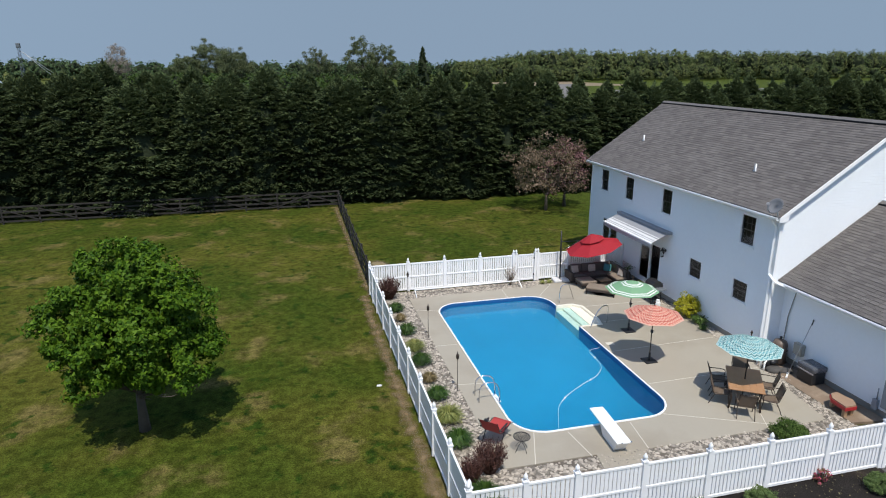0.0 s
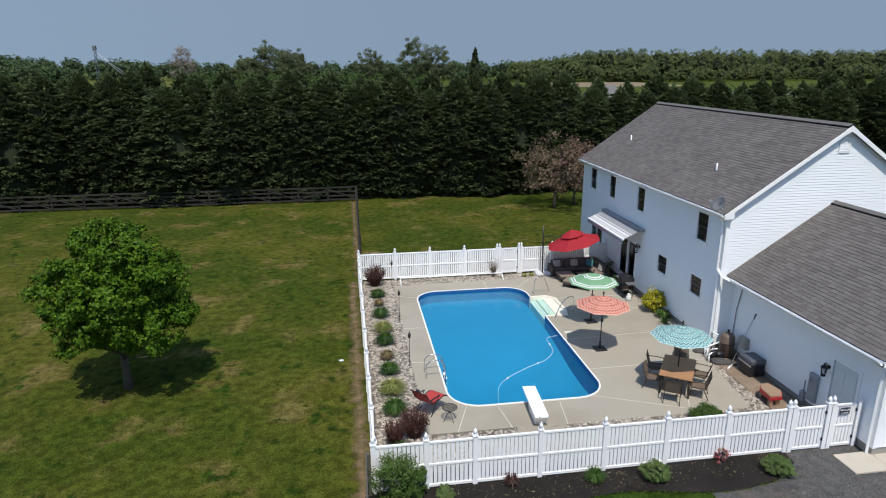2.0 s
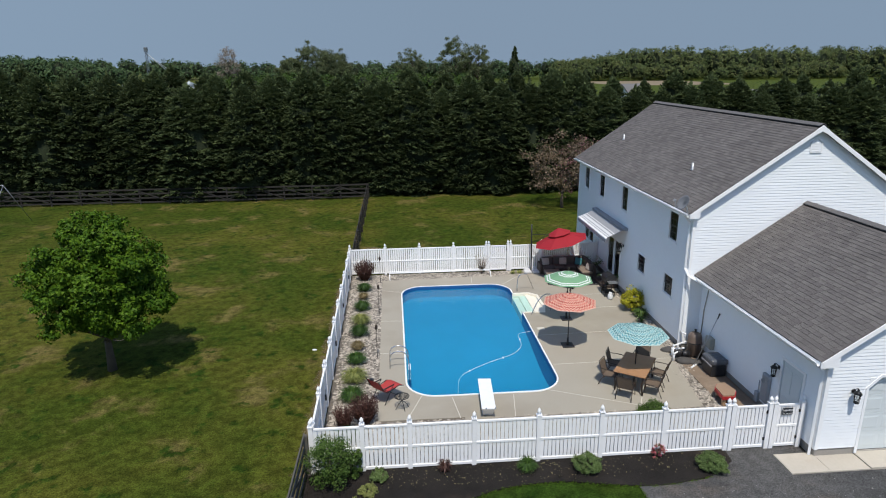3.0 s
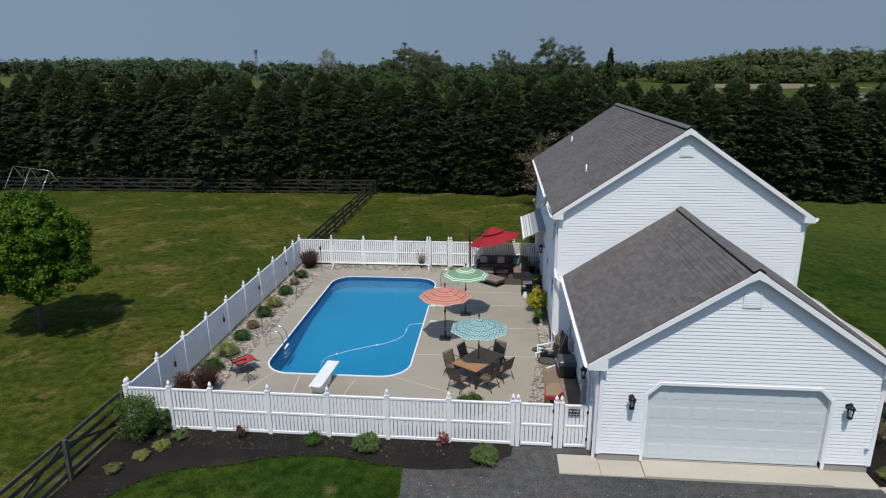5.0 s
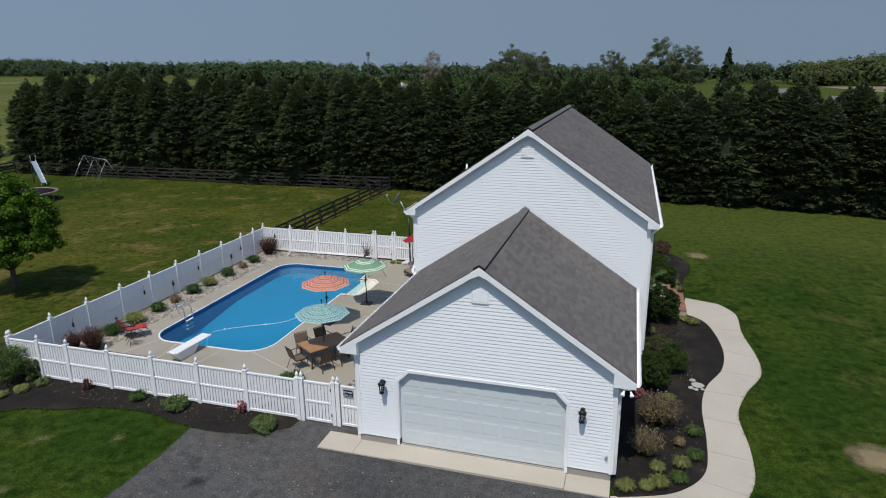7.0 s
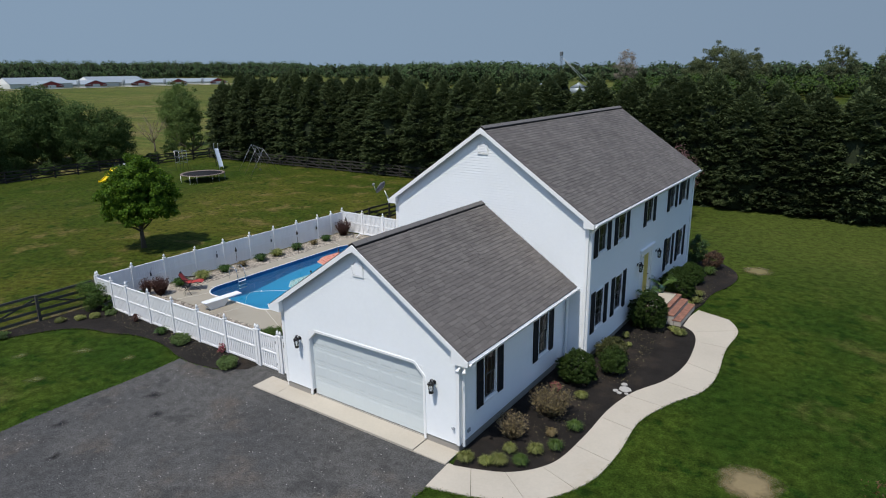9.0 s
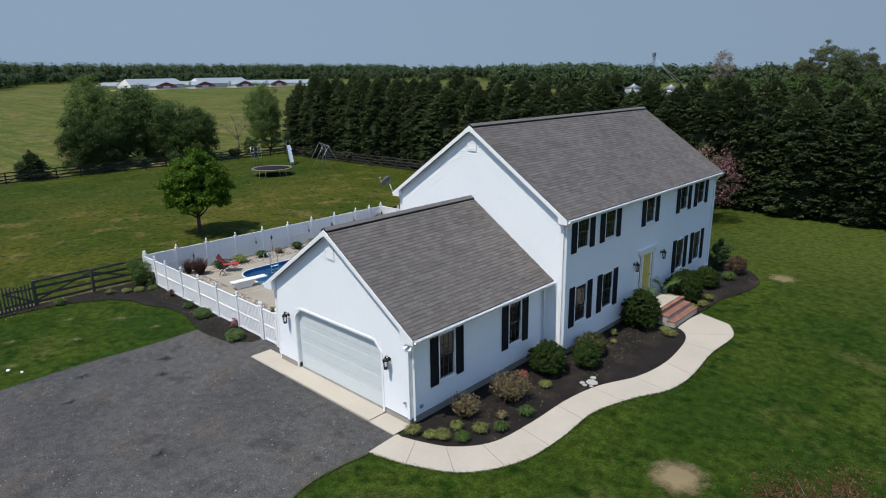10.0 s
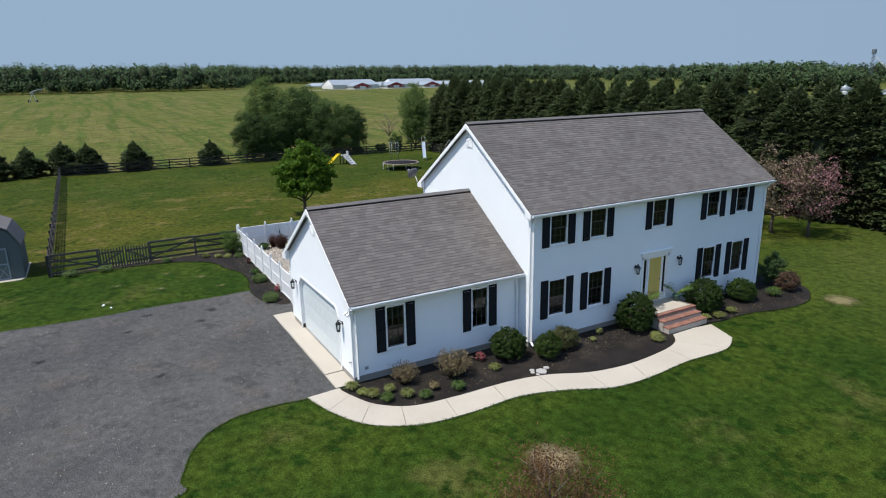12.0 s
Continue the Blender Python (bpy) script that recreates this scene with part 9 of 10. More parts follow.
# garden shed
M_SHED = mat("grey_green_shed_wall", (0.085, 0.102, 0.105), 0.7, var=0.1, s1=2, s2=20, bump=0.2)
shed = thing("shed", (-1.2, -1.2, -0.3), "grey garden shed with a dark gambrel roof", "shed")
sx0, sx1, sy0, sy1 = -2.6, 0.75, -2.6, 0.05
bm = B()
prof = [(sy0, -0.35), (sy1, -0.35), (sy1, 1.75), (sy1 - 0.45, 2.55), ((sy0 + sy1) / 2, 3.0), (sy0 + 0.45, 2.55), (sy0, 1.75)]
a = [bm.verts.new((sx0, y, z)) for y, z in prof]
b = [bm.verts.new((sx1, y, z)) for y, z in prof]
bm.faces.new(a[::-1])
bm.faces.new(b)
for k in range(len(prof)):
    bm.faces.new((a[k], a[(k + 1) % len(prof)], b[(k + 1) % len(prof)], b[k]))
part("wall", bm, M_SHED, shed)
for p, q in (((sy1 + 0.12, 1.62), (sy1 - 0.42, 2.62)), ((sy1 - 0.42, 2.60), ((sy0 + sy1) / 2, 3.07)), ((sy0 - 0.12, 1.62), (sy0 + 0.42, 2.62)), ((sy0 + 0.42, 2.60), ((sy0 + sy1) / 2, 3.07))):
    bm = B()
    hexa(bm, [(sx0 - .12, p[0], p[1]), (sx1 + .12, p[0], p[1]), (sx1 + .12, q[0], q[1]), (sx0 - .12, q[0], q[1]), (sx0 - .12, p[0], p[1] + .07), (sx1 + .12, p[0], p[1] + .07), (sx1 + .12, q[0], q[1] + .07), (sx0 - .12, q[0], q[1] + .07)])
    part("roof", bm, M_RIDGE, shed, "dark shingle gambrel roof")
M_SHEDT = mat("pale_blue_grey_trim", (0.22, 0.27, 0.29), 0.6, var=0.1, bump=0.1)
M_SHEDD = mat("shed_door", (0.10, 0.122, 0.125), 0.7, var=0.1, bump=0.2)
for y0, y1 in ((-1.95, -1.28), (-1.26, -0.6)):
    bm = B()
    box(bm, sx1, y0, -0.25, sx1 + 0.04, y1, 1.6)
    leaf = part("door", bm, M_SHEDD, shed, "blue grey shed door leaf with pale cross boards")
    bm = B()
    for a0, a1, z0, z1 in ((y0, y0 + 0.07, -0.25, 1.6), (y1 - 0.07, y1, -0.25, 1.6), (y0 + 0.07, y1 - 0.07, -0.25, -0.17), (y0 + 0.07, y1 - 0.07, 0.62, 0.70), (y0 + 0.07, y1 - 0.07, 1.52, 1.6)):
        box(bm, sx1 + 0.04, a0, z0, sx1 + 0.06, a1, z1)
    for za, zb in ((-0.17, 0.62), (0.62, -0.17)):
        hexa(bm, [(sx1 + .041, y0 + .07, za - .035), (sx1 + .056, y0 + .07, za - .035), (sx1 + .056, y1 - .07, zb - .035), (sx1 + .041, y1 - .07, zb - .035), (sx1 + .041, y0 + .07, za + .035), (sx1 + .056, y0 + .07, za + .035), (sx1 + .056, y1 - .07, zb + .035), (sx1 + .041, y1 - .07, zb + .035)])
    part("cross_boards", bm, M_SHEDT, leaf, "pale cross boards")
plate("shed_pad", [(-2.8, -2.9), (1.25, -2.9), (1.25, -0.15), (0.8, 0.1), (-2.8, 0.15)], -0.262, M_CONC, "pale pad under the shed", 0.06)

# ---- small evergreens along the field ----
ev = []
for k in range(2):
    ev.append(evergreen("evergreen_bush", cypress_mesh(60 + k, 2.6, 1.2, 90, 5, 18, 0.09, power=2.4, hedge=False), 2.0, 0.07, "small round dark evergreen by the rail fence", "small evergreens"))
for i, (x, y, s) in enumerate(((-48.5, -2.3, 1.25), (-49, 1.5, 1.15), (-48, 4.2, 1.1), (-47.6, 9.6, 1.12), (-47.3, 19.0, 1.0), (-47.6, -6.0, 1.2), (-49, -9.5, 1.1))):
    m = pose(x, y, gz(x, y) - 0.05, 0, 0, 50 * i)
    e = ev[i % 2]
    e.scale = (s * 1.45, s * 1.45, s)
    if i < 2:
        e.matrix_basis = m @ Matrix.Diagonal((s * 1.45, s * 1.45, s, 1))
    else:
        copy_thing(e, m)

# sparse reddish young tree near the walk's end
M_REDLF = leafmat("reddish_new_leaf", (0.085, 0.040, 0.016), (0.165, 0.082, 0.030), 0.1, 0.25)
yt = thing("young_tree", (34.9, 11.3, gz(34.9, 11.3)), "sparse young tree with reddish new leaves", "tree")
bm = B()
rr = random.Random(3)
tips = limbs(bm, (34.9, 11.3, gz(34.9, 11.3)), 1.75, 0.06, 1.0, 3, rr, 10)
part("trunk", bm, M_TWIG, yt)
g = np.random.default_rng(12)
T = np.array([list(t) for t in tips])
P = np.repeat(T, 130, 0) + g.normal(0, 0.2, (len(T) * 130, 3))
v, f = leaf_mesh("crown", P, unit(g.normal(0, 1, P.shape)), 0.027, g, 0.55, 0.6)
put("crown", mesh_np("crown", v, f), M_REDLF, yt, "thin reddish crown")
def soilmat(name, col, edge):
    """Bare soil that thins out into the grass towards its ragged edge."""
    m = mat(name, col, 0.95, var=0.25, s1=1.0, s2=12, bump=0.3)
    n, l = m.node_tree.nodes, m.node_tree.links
    tc, t, ln, ad, mr, tr, ms = (n.new("ShaderNode" + k) for k in ("TexCoord", "TexNoise", "VectorMath", "Math", "MapRange", "BsdfTransparent", "MixShader"))
    ln.operation, ad.operation = "LENGTH", "MULTIPLY_ADD"
    t.inputs["Scale"].default_value, t.inputs["Detail"].default_value = 2.5, 6
    l.new(tc.outputs["Object"], ln.inputs[0])
    l.new(tc.outputs["Object"], t.inputs["Vector"])
    l.new(t.outputs["Fac"], ad.inputs[0])
    ad.inputs[1].default_value = 0.9
    l.new(ln.outputs["Value"], ad.inputs[2])
    mr.inputs["From Min"].default_value, mr.inputs["From Max"].default_value = edge, edge + 0.5
    l.new(ad.outputs[0], mr.inputs["Value"])
    l.new(mr.outputs[0], ms.inputs[0])
    l.new(n["Principled BSDF"].outputs[0], ms.inputs[1])
    l.new(tr.outputs[0], ms.inputs[2])
    l.new(ms.outputs[0], n["Material Output"].inputs[0])
    return m


def patch(x, y, r, sx, material, label, lift=0.025):
    bm = B()
    ring = [bm.verts.new((r * math.cos(k * math.tau / 24), r * math.sin(k * math.tau / 24), 0)) for k in range(24)]
    bm.faces.new(ring)
    ob = solo("bare_patch", bm, material, label, "bare soil", kind="structure")
    ob.matrix_basis = pose(x, y, gz(x, y) + lift, 0, 0, 30) @ Matrix.Diagonal((sx, 1, 1, 1))
    return ob


M_SOIL = soilmat("dry_bare_soil", (0.20, 0.155, 0.078), 0.8)
M_SOIL2 = soilmat("thin_dry_soil", (0.155, 0.132, 0.052), 0.8)
patch(30.8, 14.8, 1.08, 1.05, M_SOIL, "bare dry patch in the front lawn")
patch(27.7, 35.3, 1.7, 1.0, M_SOIL2, "bare dry patch at the end of the mulch bed")
M_DRYG = soilmat("thin_dry_grass", (0.105, 0.118, 0.030), 0.32)
for x, y, r, q in ((8.6, 9.6, 0.95, 0.7), (6.3, 8.9, 0.8, 1.2), (4.6, 7.2, 0.9, 0.8), (7.4, 6.6, 0.85, 1.1), (5.6, 4.6, 1.0, 0.7), (8.4, 4.0, 0.8, 1.0)):
    patch(x, y, r, q, M_DRYG, "thin dry yellow green place in the lawn", 0.02)
patch(2.6, 34.5, 1.3, 0.8, M_SOIL, "bare dry patch beside the rail fence")
# ---- the distance ----
M_TIN = mat("pale_metal_roof", (0.30, 0.335, 0.36), 0.45, 0.2, var=0.08, s1=0.05, s2=0.6, bump=0.0)
M_RED = mat("barn_red", (0.22, 0.035, 0.03), 0.8, var=0.1, s1=0.2, s2=2, bump=0.0)
M_WHT = mat("far_white_wall", (0.65, 0.65, 0.63), 0.7, var=0.06, s1=0.2, s2=2, bump=0.0)


def barn(x, y, L, w, label):
    z = gz(x, y)
    e = thing("poultry_barn", (x, y, z), label, "barn", "long barns")
    bm = B()
    box(bm, x - L, y - w / 2, z - 1, x, y + w / 2, z + 2.2)
    part("wall", bm, M_WHT, e)
    bm = B()
    r = z + 4.3
    for s in (-1, 1):
        hexa(bm, [(x - L - 0.4, y + s * (w / 2 + .6), z + 1.9), (x + 0.4, y + s * (w / 2 + .6), z + 1.9), (x + 0.4, y, r), (x - L - 0.4, y, r), (x - L - 0.4, y + s * (w / 2 + .6), z + 2.1), (x + 0.4, y + s * (w / 2 + .6), z + 2.1), (x + 0.4, y, r + .2), (x - L - 0.4, y, r + .2)])
    part("roof", bm, M_TIN, e, "pale ribbed metal roof")
    bm = B()
    v = [(x + 0.3, y - w / 2 - 0.2, z + 1.0), (x + 0.3, y + w / 2 + 0.2, z + 1.0), (x + 0.3, y + w / 2 + 0.2, z + 2.2), (x + 0.3, y, r - 0.1), (x + 0.3, y - w / 2 - 0.2, z + 2.2)]
    bm.faces.new([bm.verts.new(p) for p in v])
    bm2 = [bm.verts.new((p[0] - 0.35, p[1], p[2])) for p in v]
    bm.faces.new(bm2[::-1])
    part("gable", bm, M_RED, e, "dark red gable end")
    bm = B()
    box(bm, x + 0.3, y - 2.2, z, x + 0.5, y + 2.2, z + 2.1)
    part("door", bm, M_WHT, e, "wide white barn door")
    bm = B()
    for s in (-1, 1):
        box(bm, x + 0.3, y + s * (w / 2 - 1.2) - 1.0, z + 1.6, x + 3.0, y + s * (w / 2 - 1.2) + 1.0, z + 1.85)
    part("canopy", bm, M_TIN, e)
    return e


for k, y in enumerate((178, 205, 233.5, 262, 293)):
    barn(-376 - 2 * (k % 2), y, 110, 13, "long pale roofed poultry barn with a red gable end")
for y0, y1 in ((161, 197), (208, 247)):
    z = gz(-400, y0)
    e = thing("farm_barn", (-400, (y0 + y1) / 2, z), "broad pale metal roofed barn behind the poultry barns", "barn", "broad barns")
    bm = B()
    box(bm, -413, y0 + 0.5, z - 1, -390, y1 - 0.5, z + 2.6)
    part("wall", bm, M_WHT, e)
    for xe in (-389.4, -413.6):
        bm = B()
        hexa(bm, [(xe, y0, z + 2.4), (xe, y1, z + 2.4), (-401.5, y1 - 1.5, z + 6.1), (-401.5, y0 + 1.5, z + 6.1), (xe, y0, z + 2.6), (xe, y1, z + 2.6), (-401.5, y1 - 1.5, z + 6.3), (-401.5, y0 + 1.5, z + 6.3)])
        part("roof", bm, M_TIN, e, "pale metal roof slope")
    for ya, yb in ((y0 + 0.5, y0 + 1.5), (y1 - 0.5, y1 - 1.5)):
        bm = B()
        bm.faces.new([bm.verts.new(p) for p in ((-413, ya, z + 2.5), (-390, ya, z + 2.5), (-401.5, yb, z + 6.15))])
        part("gable", bm, M_WHT, e)
for x, y in ((-371, 191), (-371, 219), (-372, 248), (-372, 277)):
    z = gz(x, y)
    s = thing("feed_bin", (x, y, z), "tall grey metal feed bin between barns", "feed bin", "feed bins")
    bm = B()
    lathe(bm, [(0.3, 0.9), (0.9, 2.0), (0.9, 4.2), (0.2, 5.0)], (x, y, z), 12)
    part("bin", bm, M_TIN, s)
    for a in range(4):
        bm = B()
        rod(bm, (x + 0.85 * math.cos(a * 1.57), y + 0.85 * math.sin(a * 1.57), z - 0.3), (x + 0.85 * math.cos(a * 1.57), y + 0.85 * math.sin(a * 1.57), z + 2.2), 0.06, n=5)
        part("leg", bm, M_TIN, s)
bm = B()
for y0 in range(130, 330, 20):
    bm.faces.new([bm.verts.new((x, y, gz(x, y) + 0.3)) for x, y in ((-370, y0), (-365, y0), (-365, y0 + 20), (-370, y0 + 20))])
solo("farm_lane", bm, M_CONC, "pale gravel lane before the barns", "lane", kind="structure")
# irrigation rig left standing in the hay field
px, py = -300.0, -13.5
pz = gz(px, py)
ir = thing("irrigation_rig", (px, py, pz), "grey lattice irrigation rig standing in the hay field", "irrigation rig")
for dx, dy in ((-1.2, -1.5), (1.2, -1.5), (-1.2, 1.5), (1.2, 1.5)):
    bm = B()
    rod(bm, (px + dx, py + dy, pz), (px, py + 0.3, pz + 4.2), 0.09, n=5)
    part("leg", bm, M_TIN, ir)
bm = B()
tube(bm, [(px, py - 1.0, pz + 3.9), (px, py + 1.5, pz + 5.2), (px, py + 4.5, pz + 5.8)], 0.16, 6)
for k in range(5):
    rod(bm, (px, py - 0.5 + k, pz + 4.1 + 0.35 * k), (px, py + k, pz + 3.4 + 0.45 * k), 0.06, n=4)
part("boom", bm, M_TIN, ir)
for y in (-1.5, 1.5):
    bm = B()
    rod(bm, (px - 0.2, py + y, pz + 0.5), (px + 0.2, py + y, pz + 0.5), 0.55, n=14)
    part("wheel", bm, M_BLACK, ir)
# grain leg with slanted spouts, and its bins
el = thing("grain_elevator", (-98.5, 283, -0.4), "tall grey grain elevator leg with slanted spouts", "grain elevator")
z0 = gz(-98.5, 283)
M_GALV = mat("dull_galvanised_steel", (0.13, 0.15, 0.17), 0.6, 0.2, var=0.1, bump=0.0)
bm = B()
for a in (-0.6, 0.6):
    for b in (-0.6, 0.6):
        rod(bm, (-98.5 + a * 0.8, 283 + b * 0.8, z0), (-98.5 + a * 0.5, 283 + b * 0.5, 18.0), 0.06, n=5)
for k in range(12):
    z = z0 + 1.5 * k
    rod(bm, (-99.1, 282.4, z), (-97.9, 282.4, z + 1.5), 0.045, n=4)
    rod(bm, (-97.9, 283.6, z), (-99.1, 283.6, z + 1.5), 0.045, n=4)
part("tower", bm, M_GALV, el)
bm = B()
rbox(bm, -99.2, 282.4, 17.4, -97.8, 283.6, 19.2, 0.2)
part("head", bm, M_GALV, el)
for dx, dy in ((14, 6), (12.4, 4)):
    bm = B()
    rod(bm, (-98.5, 283, 16.8), (-98.5 + dx, 283 + dy, 3.6), 0.11, n=6)
    part("spout", bm, M_TIN, el)
for x, y, r in ((-84, 289, 4.5), (-87.5, 279, 4.0), (-106, 280, 4)):
    b = thing("grain_bin", (x, y, gz(x, y)), "round pale metal grain bin with a cone roof", "grain bin", "grain bins")
    bm = B()
    lathe(bm, [(r, -0.5), (r, 2.8)], (x, y, gz(x, y)), 20)
    part("wall", bm, M_TIN, b)
    bm = B()
    lathe(bm, [(r + .1, 2.8), (0.4, 4.8), (0.3, 5.1)], (x, y, gz(x, y)), 20)
    part("roof", bm, M_TIN, b)


def far_house(x, y, w, d, h, rot, roofm, label):
    z = gz(x, y)
    e = thing("farm_house", (x, y, z), label, "house", "houses beyond the hedge")
    m = pose(x, y, z, 0, 0, rot)
    bm = B()
    prof = [(-d / 2, -0.5), (d / 2, -0.5), (d / 2, h), (0, h + d * 0.34), (-d / 2, h)]
    a = [bm.verts.new(m @ Vector((-w / 2, q, r))) for q, r in prof]
    b = [bm.verts.new(m @ Vector((w / 2, q, r))) for q, r in prof]
    bm.faces.new(a[::-1])
    bm.faces.new(b)
    for k in range(5):
        bm.faces.new((a[k], a[(k + 1) % 5], b[(k + 1) % 5], b[k]))
    part("wall", bm, M_WHT, e)
    for s in (-1, 1):
        bm = B()
        p = [(-w / 2 - .4, s * (d / 2 + .4), h - .25), (w / 2 + .4, s * (d / 2 + .4), h - .25), (w / 2 + .4, 0, h + d * .34 + .05), (-w / 2 - .4, 0, h + d * .34 + .05)]
        hexa(bm, [m @ Vector(q) for q in p] + [m @ (Vector(q) + UP * 0.25) for q in p])
        part("roof", bm, roofm, e, "grey shingle roof")
    for k in range(int(w / 3)):
        bm = B()
        q = -w / 2 + 1.5 + 3 * k
        box(bm, q - .5, -d / 2 - .05, 1.0, q + .5, -d / 2, 2.3, m)
        part("window", bm, M_BLACK, e, "dark window")
    return e


M_FROOF = mat("grey_far_roof", (0.13, 0.125, 0.12), 0.85, var=0.1, s1=0.5, s2=4, bump=0.0)
far_house(66, 97.5, 8.5, 7, 4.6, -6, M_FROOF, "white house with a grey roof beyond the hedge")
far_house(52, 97.5, 4.2, 5, 5.4, 4, M_FROOF, "small white house with a grey roof beyond the hedge")
far_house(45.5, 104, 4, 5, 6.2, 14, M_FROOF, "narrow white building with a grey roof beyond the hedge")
far_house(96, 118, 12, 9, 3.2, 5, M_FROOF, "white house with a grey roof beyond the hedge")

# single trees against the sky
big = place(shade_tree(41, 23, 8.5, M_OPEN, "large open crowned tree beyond the fields", clumps=120, per=130, leaf=0.25, cr=1.6, trunkh=0.28, levels=3, group="trees beyond the hedge", shell=0.45), 35, 300)
rnd = place(shade_tree(42, 20, 10.5, M_OPEN, "broad round tree beyond the fields", clumps=170, per=130, leaf=0.27, cr=1.9, trunkh=0.14, group="trees beyond the hedge", shell=0.6), -30, 300)
place_copy(big, 14, 296, 0.78, 60)
place_copy(big, 46, 305, 0.86, 150)
place_copy(rnd, -22, 310, 0.85, 200)
place_copy(rnd, -44, 318, 0.72, 20)
M_BARET = leafmat("bare_pinkish_twigs", (0.19, 0.16, 0.13), (0.30, 0.25, 0.20), 0.1, 0.1)
bt_ = place(shade_tree(43, 19, 5.2, M_BARET, "tree still bare with pale twigs", clumps=90, per=70, leaf=0.16, cr=1.3, trunkh=0.3, levels=3, shell=0.3), -60.3, 265)
sp_ = evergreen("spruce_tree", cypress_mesh(90, 18.6, 4.6, 120, 4, 14, 0.30, power=0.9, hedge=False), 17.0, 0.3, "tall dark spruce standing alone against the sky")
sp_.matrix_basis = pose(59.1, 281, gz(59, 281), 0, 0, 0)
for i, (x, y, s) in enumerate(((96, 60, 0.9), (104, 66, 1.0), (112, 58, 0.9), (90, 70, 1.0))):
    place_copy(tB, x, y, s, 31 * i)

# small white scraps in the grass
for x, y, r, lb in ((0.53, 20.35, 0.10, "small white scrap lying in the yard grass"), (8.74, 3.84, 0.16, "torn white scrap lying on the side lawn"), (9.34, 4.17, 0.09, "torn white scrap lying on the side lawn")):
    bm = B()
    rr = random.Random(int(x * 100))
    o = [(x + r * rr.uniform(.4, 1.2) * math.cos(k * math.tau / 8), y + r * rr.uniform(.3, .8) * math.sin(k * math.tau / 8)) for k in range(8)]
    slab(bm, o, gz(x, y) + 0.01, gz(x, y) + 0.04)
    solo("scrap", bm, M_COPING, lb, "scrap", "white scraps")

# stains on the driveway
M_OIL = soilmat("dark_oil_stain", (0.034, 0.032, 0.032), 0.32)
for x, y, r, s in ((12.4, 8.4, 0.55, 1.0), (13.7, 7.7, 0.6, 0.7), (11.6, 5.6, 0.55, 0.6), (13.4, 4.6, 0.5, 0.5), (18.9, 5.4, 0.45, 0.5), (15.0, 1.3, 0.6, 0.8)):
    ob = patch(x, y, r, s, M_OIL, "dark stain on the driveway", 0.0)
    ob.name = "stain"
    ob.location.z = -0.258
# worn strip of soil along the outer side of the west fence
def stripmat(name, col, w):
    m = soilmat(name, col, w)
    n, l = m.node_tree.nodes, m.node_tree.links
    ln = next(q for q in n if q.type == "VECT_MATH" and q.operation == "LENGTH")
    mp = n.new("ShaderNodeMapping")
    mp.inputs["Scale"].default_value = (1, 0, 0)
    l.new(ln.inputs[0].links[0].from_socket, mp.inputs["Vector"])
    l.new(mp.outputs[0], ln.inputs[0])
    return m


for x, y0, y1, w in ((1.12, 12.0, 29.6, 0.26), (1.45, 29.6, 50.5, 0.22), (1.0, 1.5, 11.8, 0.2)):
    bm = B()
    vs = [bm.verts.new(p) for p in ((-0.9, y0, 0), (0.3, y0, 0), (0.3, y1, 0), (-0.9, y1, 0))]
    bm.faces.new(vs)
    ob = solo("bare_strip", bm, stripmat("worn_soil", (0.20, 0.14, 0.075), w), "worn strip of brown soil along the fence", "bare soil", kind="structure")
    ob.location = (x, 0, gz(x, 20) + 0.025)
# grass that leans over the edges of walk, beds and driveway
V, F, n = [], [], 0
g = np.random.default_rng(70)
for line in (wo, drive[:37], spline([(27.1, 1), (27.0, 4.9), (26.2, 5.2), (24.9, 5.7), (24.0, 6.4), (23.5, 7.4), (23.42, 8.5), (23.55, 9.75)], 6), bedf[:73], spline([(26.45, 28.4), (26.5, 30.0), (26.95, 31.7), (27.05, 33.2), (26.6, 34.6), (25.4, 35.8), (23.4, 35.6)], 6)):
    for p, q in zip(line, line[1:]):
        L = (q - p).length
        if L > 6 or min(p.y, q.y) < -6:
            continue
        for k in range(max(1, int(L / 0.03))):
            c = p.lerp(q, g.uniform()) + Vector((g.normal(0, 0.028), g.normal(0, 0.028), 0))
            v, f = blades(g, (c.x, c.y, gz(c.x, c.y)), 0.05, 0.045 + 0.025 * g.uniform(), 6, 0.010)
            V.append(v)
            F.append(f + n)
            n += len(v)
ob = put("edge_grass", mesh_np("edge_grass", np.vstack(V), np.vstack(F)), M_EDGE)
tagged(ob, "uneven fringe of grass along walk and beds", "grass", kind="stuff")
# loose pale stones on the driveway
g = np.random.default_rng(91)
n = 2600
p = np.stack([g.uniform(9.8, 26.6, n), g.uniform(-9, 10.6, n), np.full(n, -0.262)], 1)
p = p[(p[:, 0] < 23.2) | (p[:, 1] < 4.8)]
p = p[p[:, 0] > 10.6 - 0.16 * np.maximum(0, -p[:, 1])]
n = len(p)
sz = g.uniform(0.008, 0.022, (n, 1, 1)) * np.array([1.2, 0.9, 0.6])
base = np.array([(1, 0, 0), (0.3, 0.9, 0.0), (-0.8, 0.55, 0), (-0.75, -0.6, 0.0), (0.35, -0.95, 0), (0.1, 0.05, 1.0)])
v = p[:, None] + base[None] * sz * g.uniform(0.7, 1.3, (n, 6, 1))
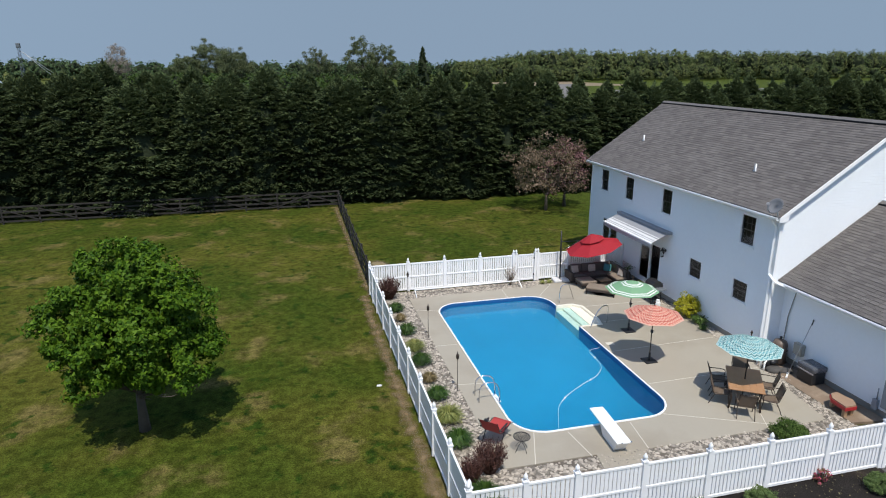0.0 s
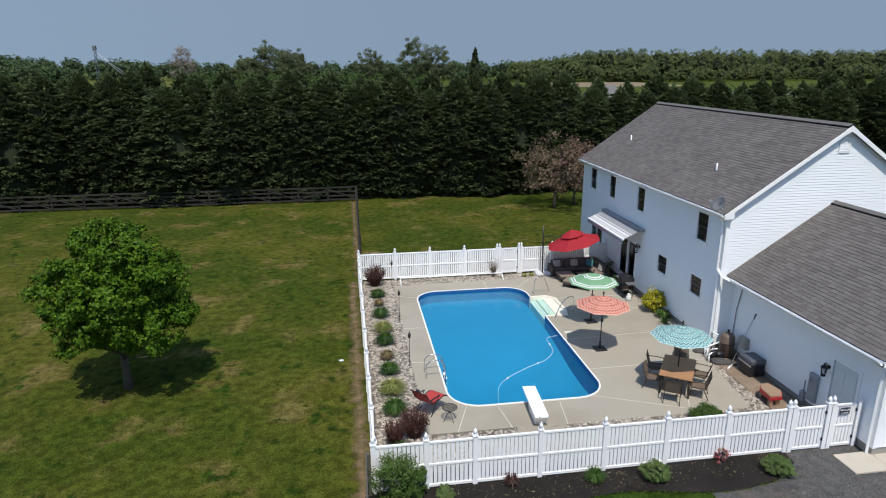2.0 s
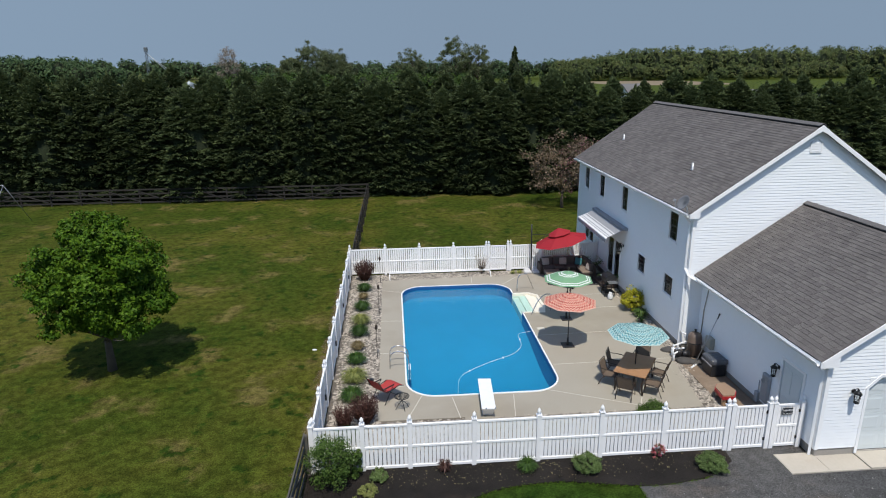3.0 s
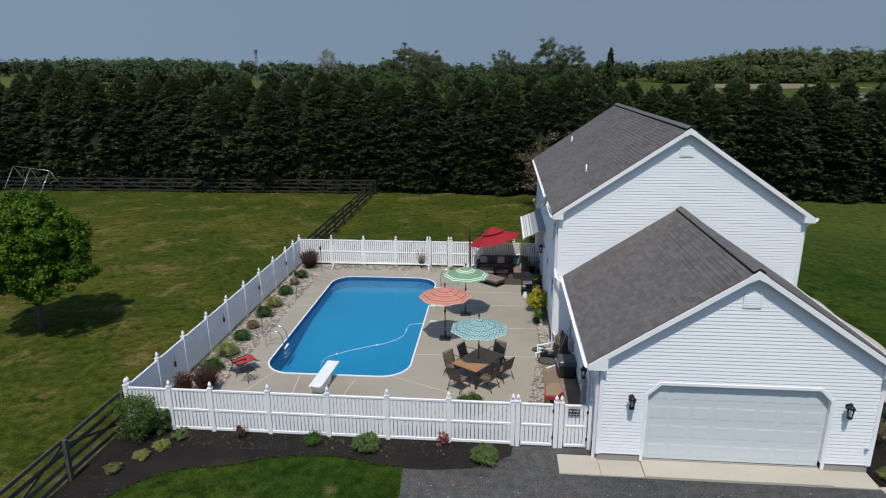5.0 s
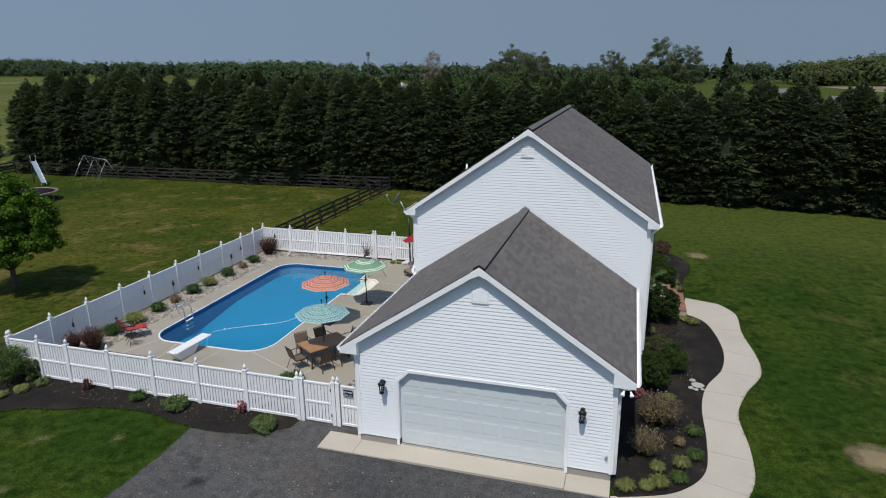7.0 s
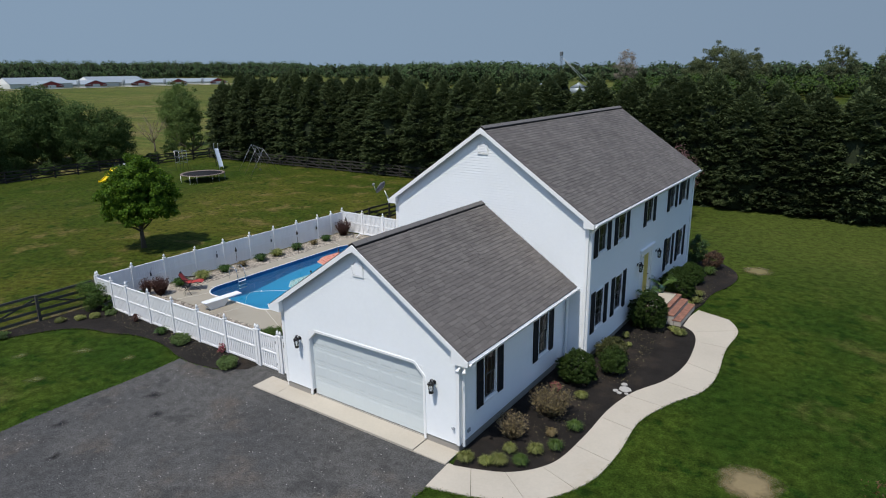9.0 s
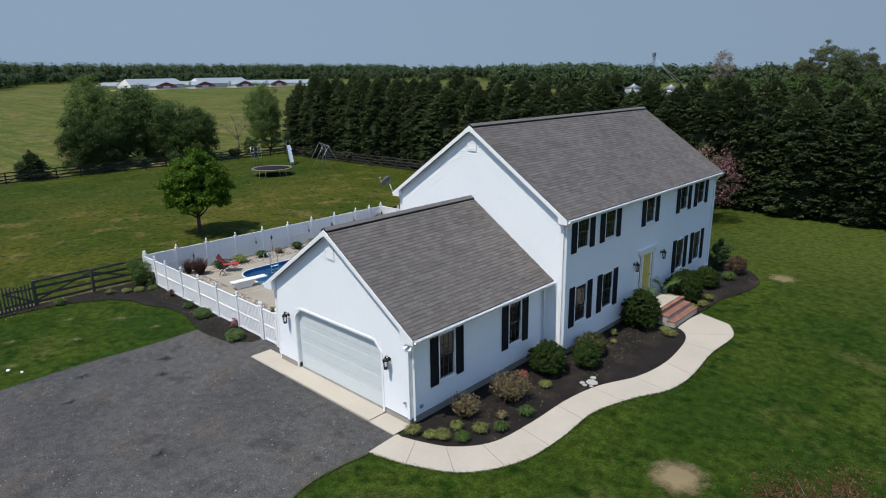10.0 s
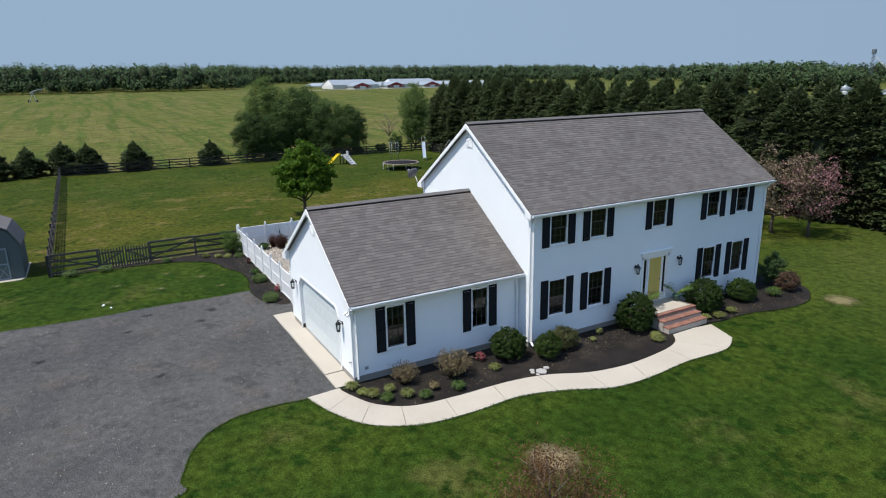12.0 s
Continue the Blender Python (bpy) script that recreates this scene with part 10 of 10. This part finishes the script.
f = (np.arange(n)[:, None, None] * 6 + np.array([(0, 1, 5), (1, 2, 5), (2, 3, 5), (3, 4, 5), (4, 0, 5)])[None]).reshape(-1, 3)
ob = put("loose_stones", mesh_np("loose_stones", v.reshape(-1, 3), f), mat("pale_loose_stone", (0.26, 0.25, 0.235), 0.85, var=0.2, bump=0.1, island=0.5))
tagged(ob, "loose pale stones scattered over the driveway", "gravel", kind="stuff")
# dry leaves and sprouts on the mulch
g = np.random.default_rng(17)
P = []
for x0, y0, x1, y1, n in ((24.3, 12.6, 25.9, 16.5, 260), (24.6, 18.2, 26.1, 24.6, 560), (25.6, 27.6, 26.4, 31.5, 210), (25.0, 31.5, 26.7, 34.6, 130), (3.2, 11.2, 12.8, 12.1, 420), (1.5, 2.5, 2.6, 11.0, 200)):
    P.append(np.stack([g.uniform(x0, x1, n), g.uniform(y0, y1, n), np.full(n, -0.215)], 1))
P = np.vstack(P)
v, f = leaf_mesh("leaf_litter", P, np.tile(np.array([[0, 0, 1.0]]), (len(P), 1)), 0.027, g, 0.7, 0.5)
ob = put("leaf_litter", mesh_np("leaf_litter", v, f), leafmat("dry_leaf", (0.045, 0.045, 0.018), (0.27, 0.23, 0.11), 0.1, 0.2))
tagged(ob, "dry leaves and small sprouts scattered on the mulch", "leaves", kind="stuff")
# leafless tree and low brush at the yard's far corner
bt2 = thing("bare_tree", (-57.8, 50.8, gz(-57.8, 50.8)), "leafless grey tree beyond the rail fence", "tree")
bm = B()
limbs(bm, (-57.8, 50.8, gz(-57.8, 50.8)), 1.6, 0.12, 2.2, 3, random.Random(19), 7)
part("trunk", bm, M_TWIG, bt2)
for x, y, r, h in ((-47.6, 44.5, 1.0, 1.3), (-47.8, 47.2, 1.3, 2.4), (-47.4, 40.5, 0.9, 1.1), (-47.2, 27.2, 1.1, 1.4), (-47.5, 31.4, 1.2, 1.5), (-47.3, 35.6, 1.2, 1.6)):
    shrub(x, y, r, h, M_DKTREE, "dark brush growing along the rail fence", 0.09, 80, 40, z=gz(x, y), name="brush", group="brush along the fence")
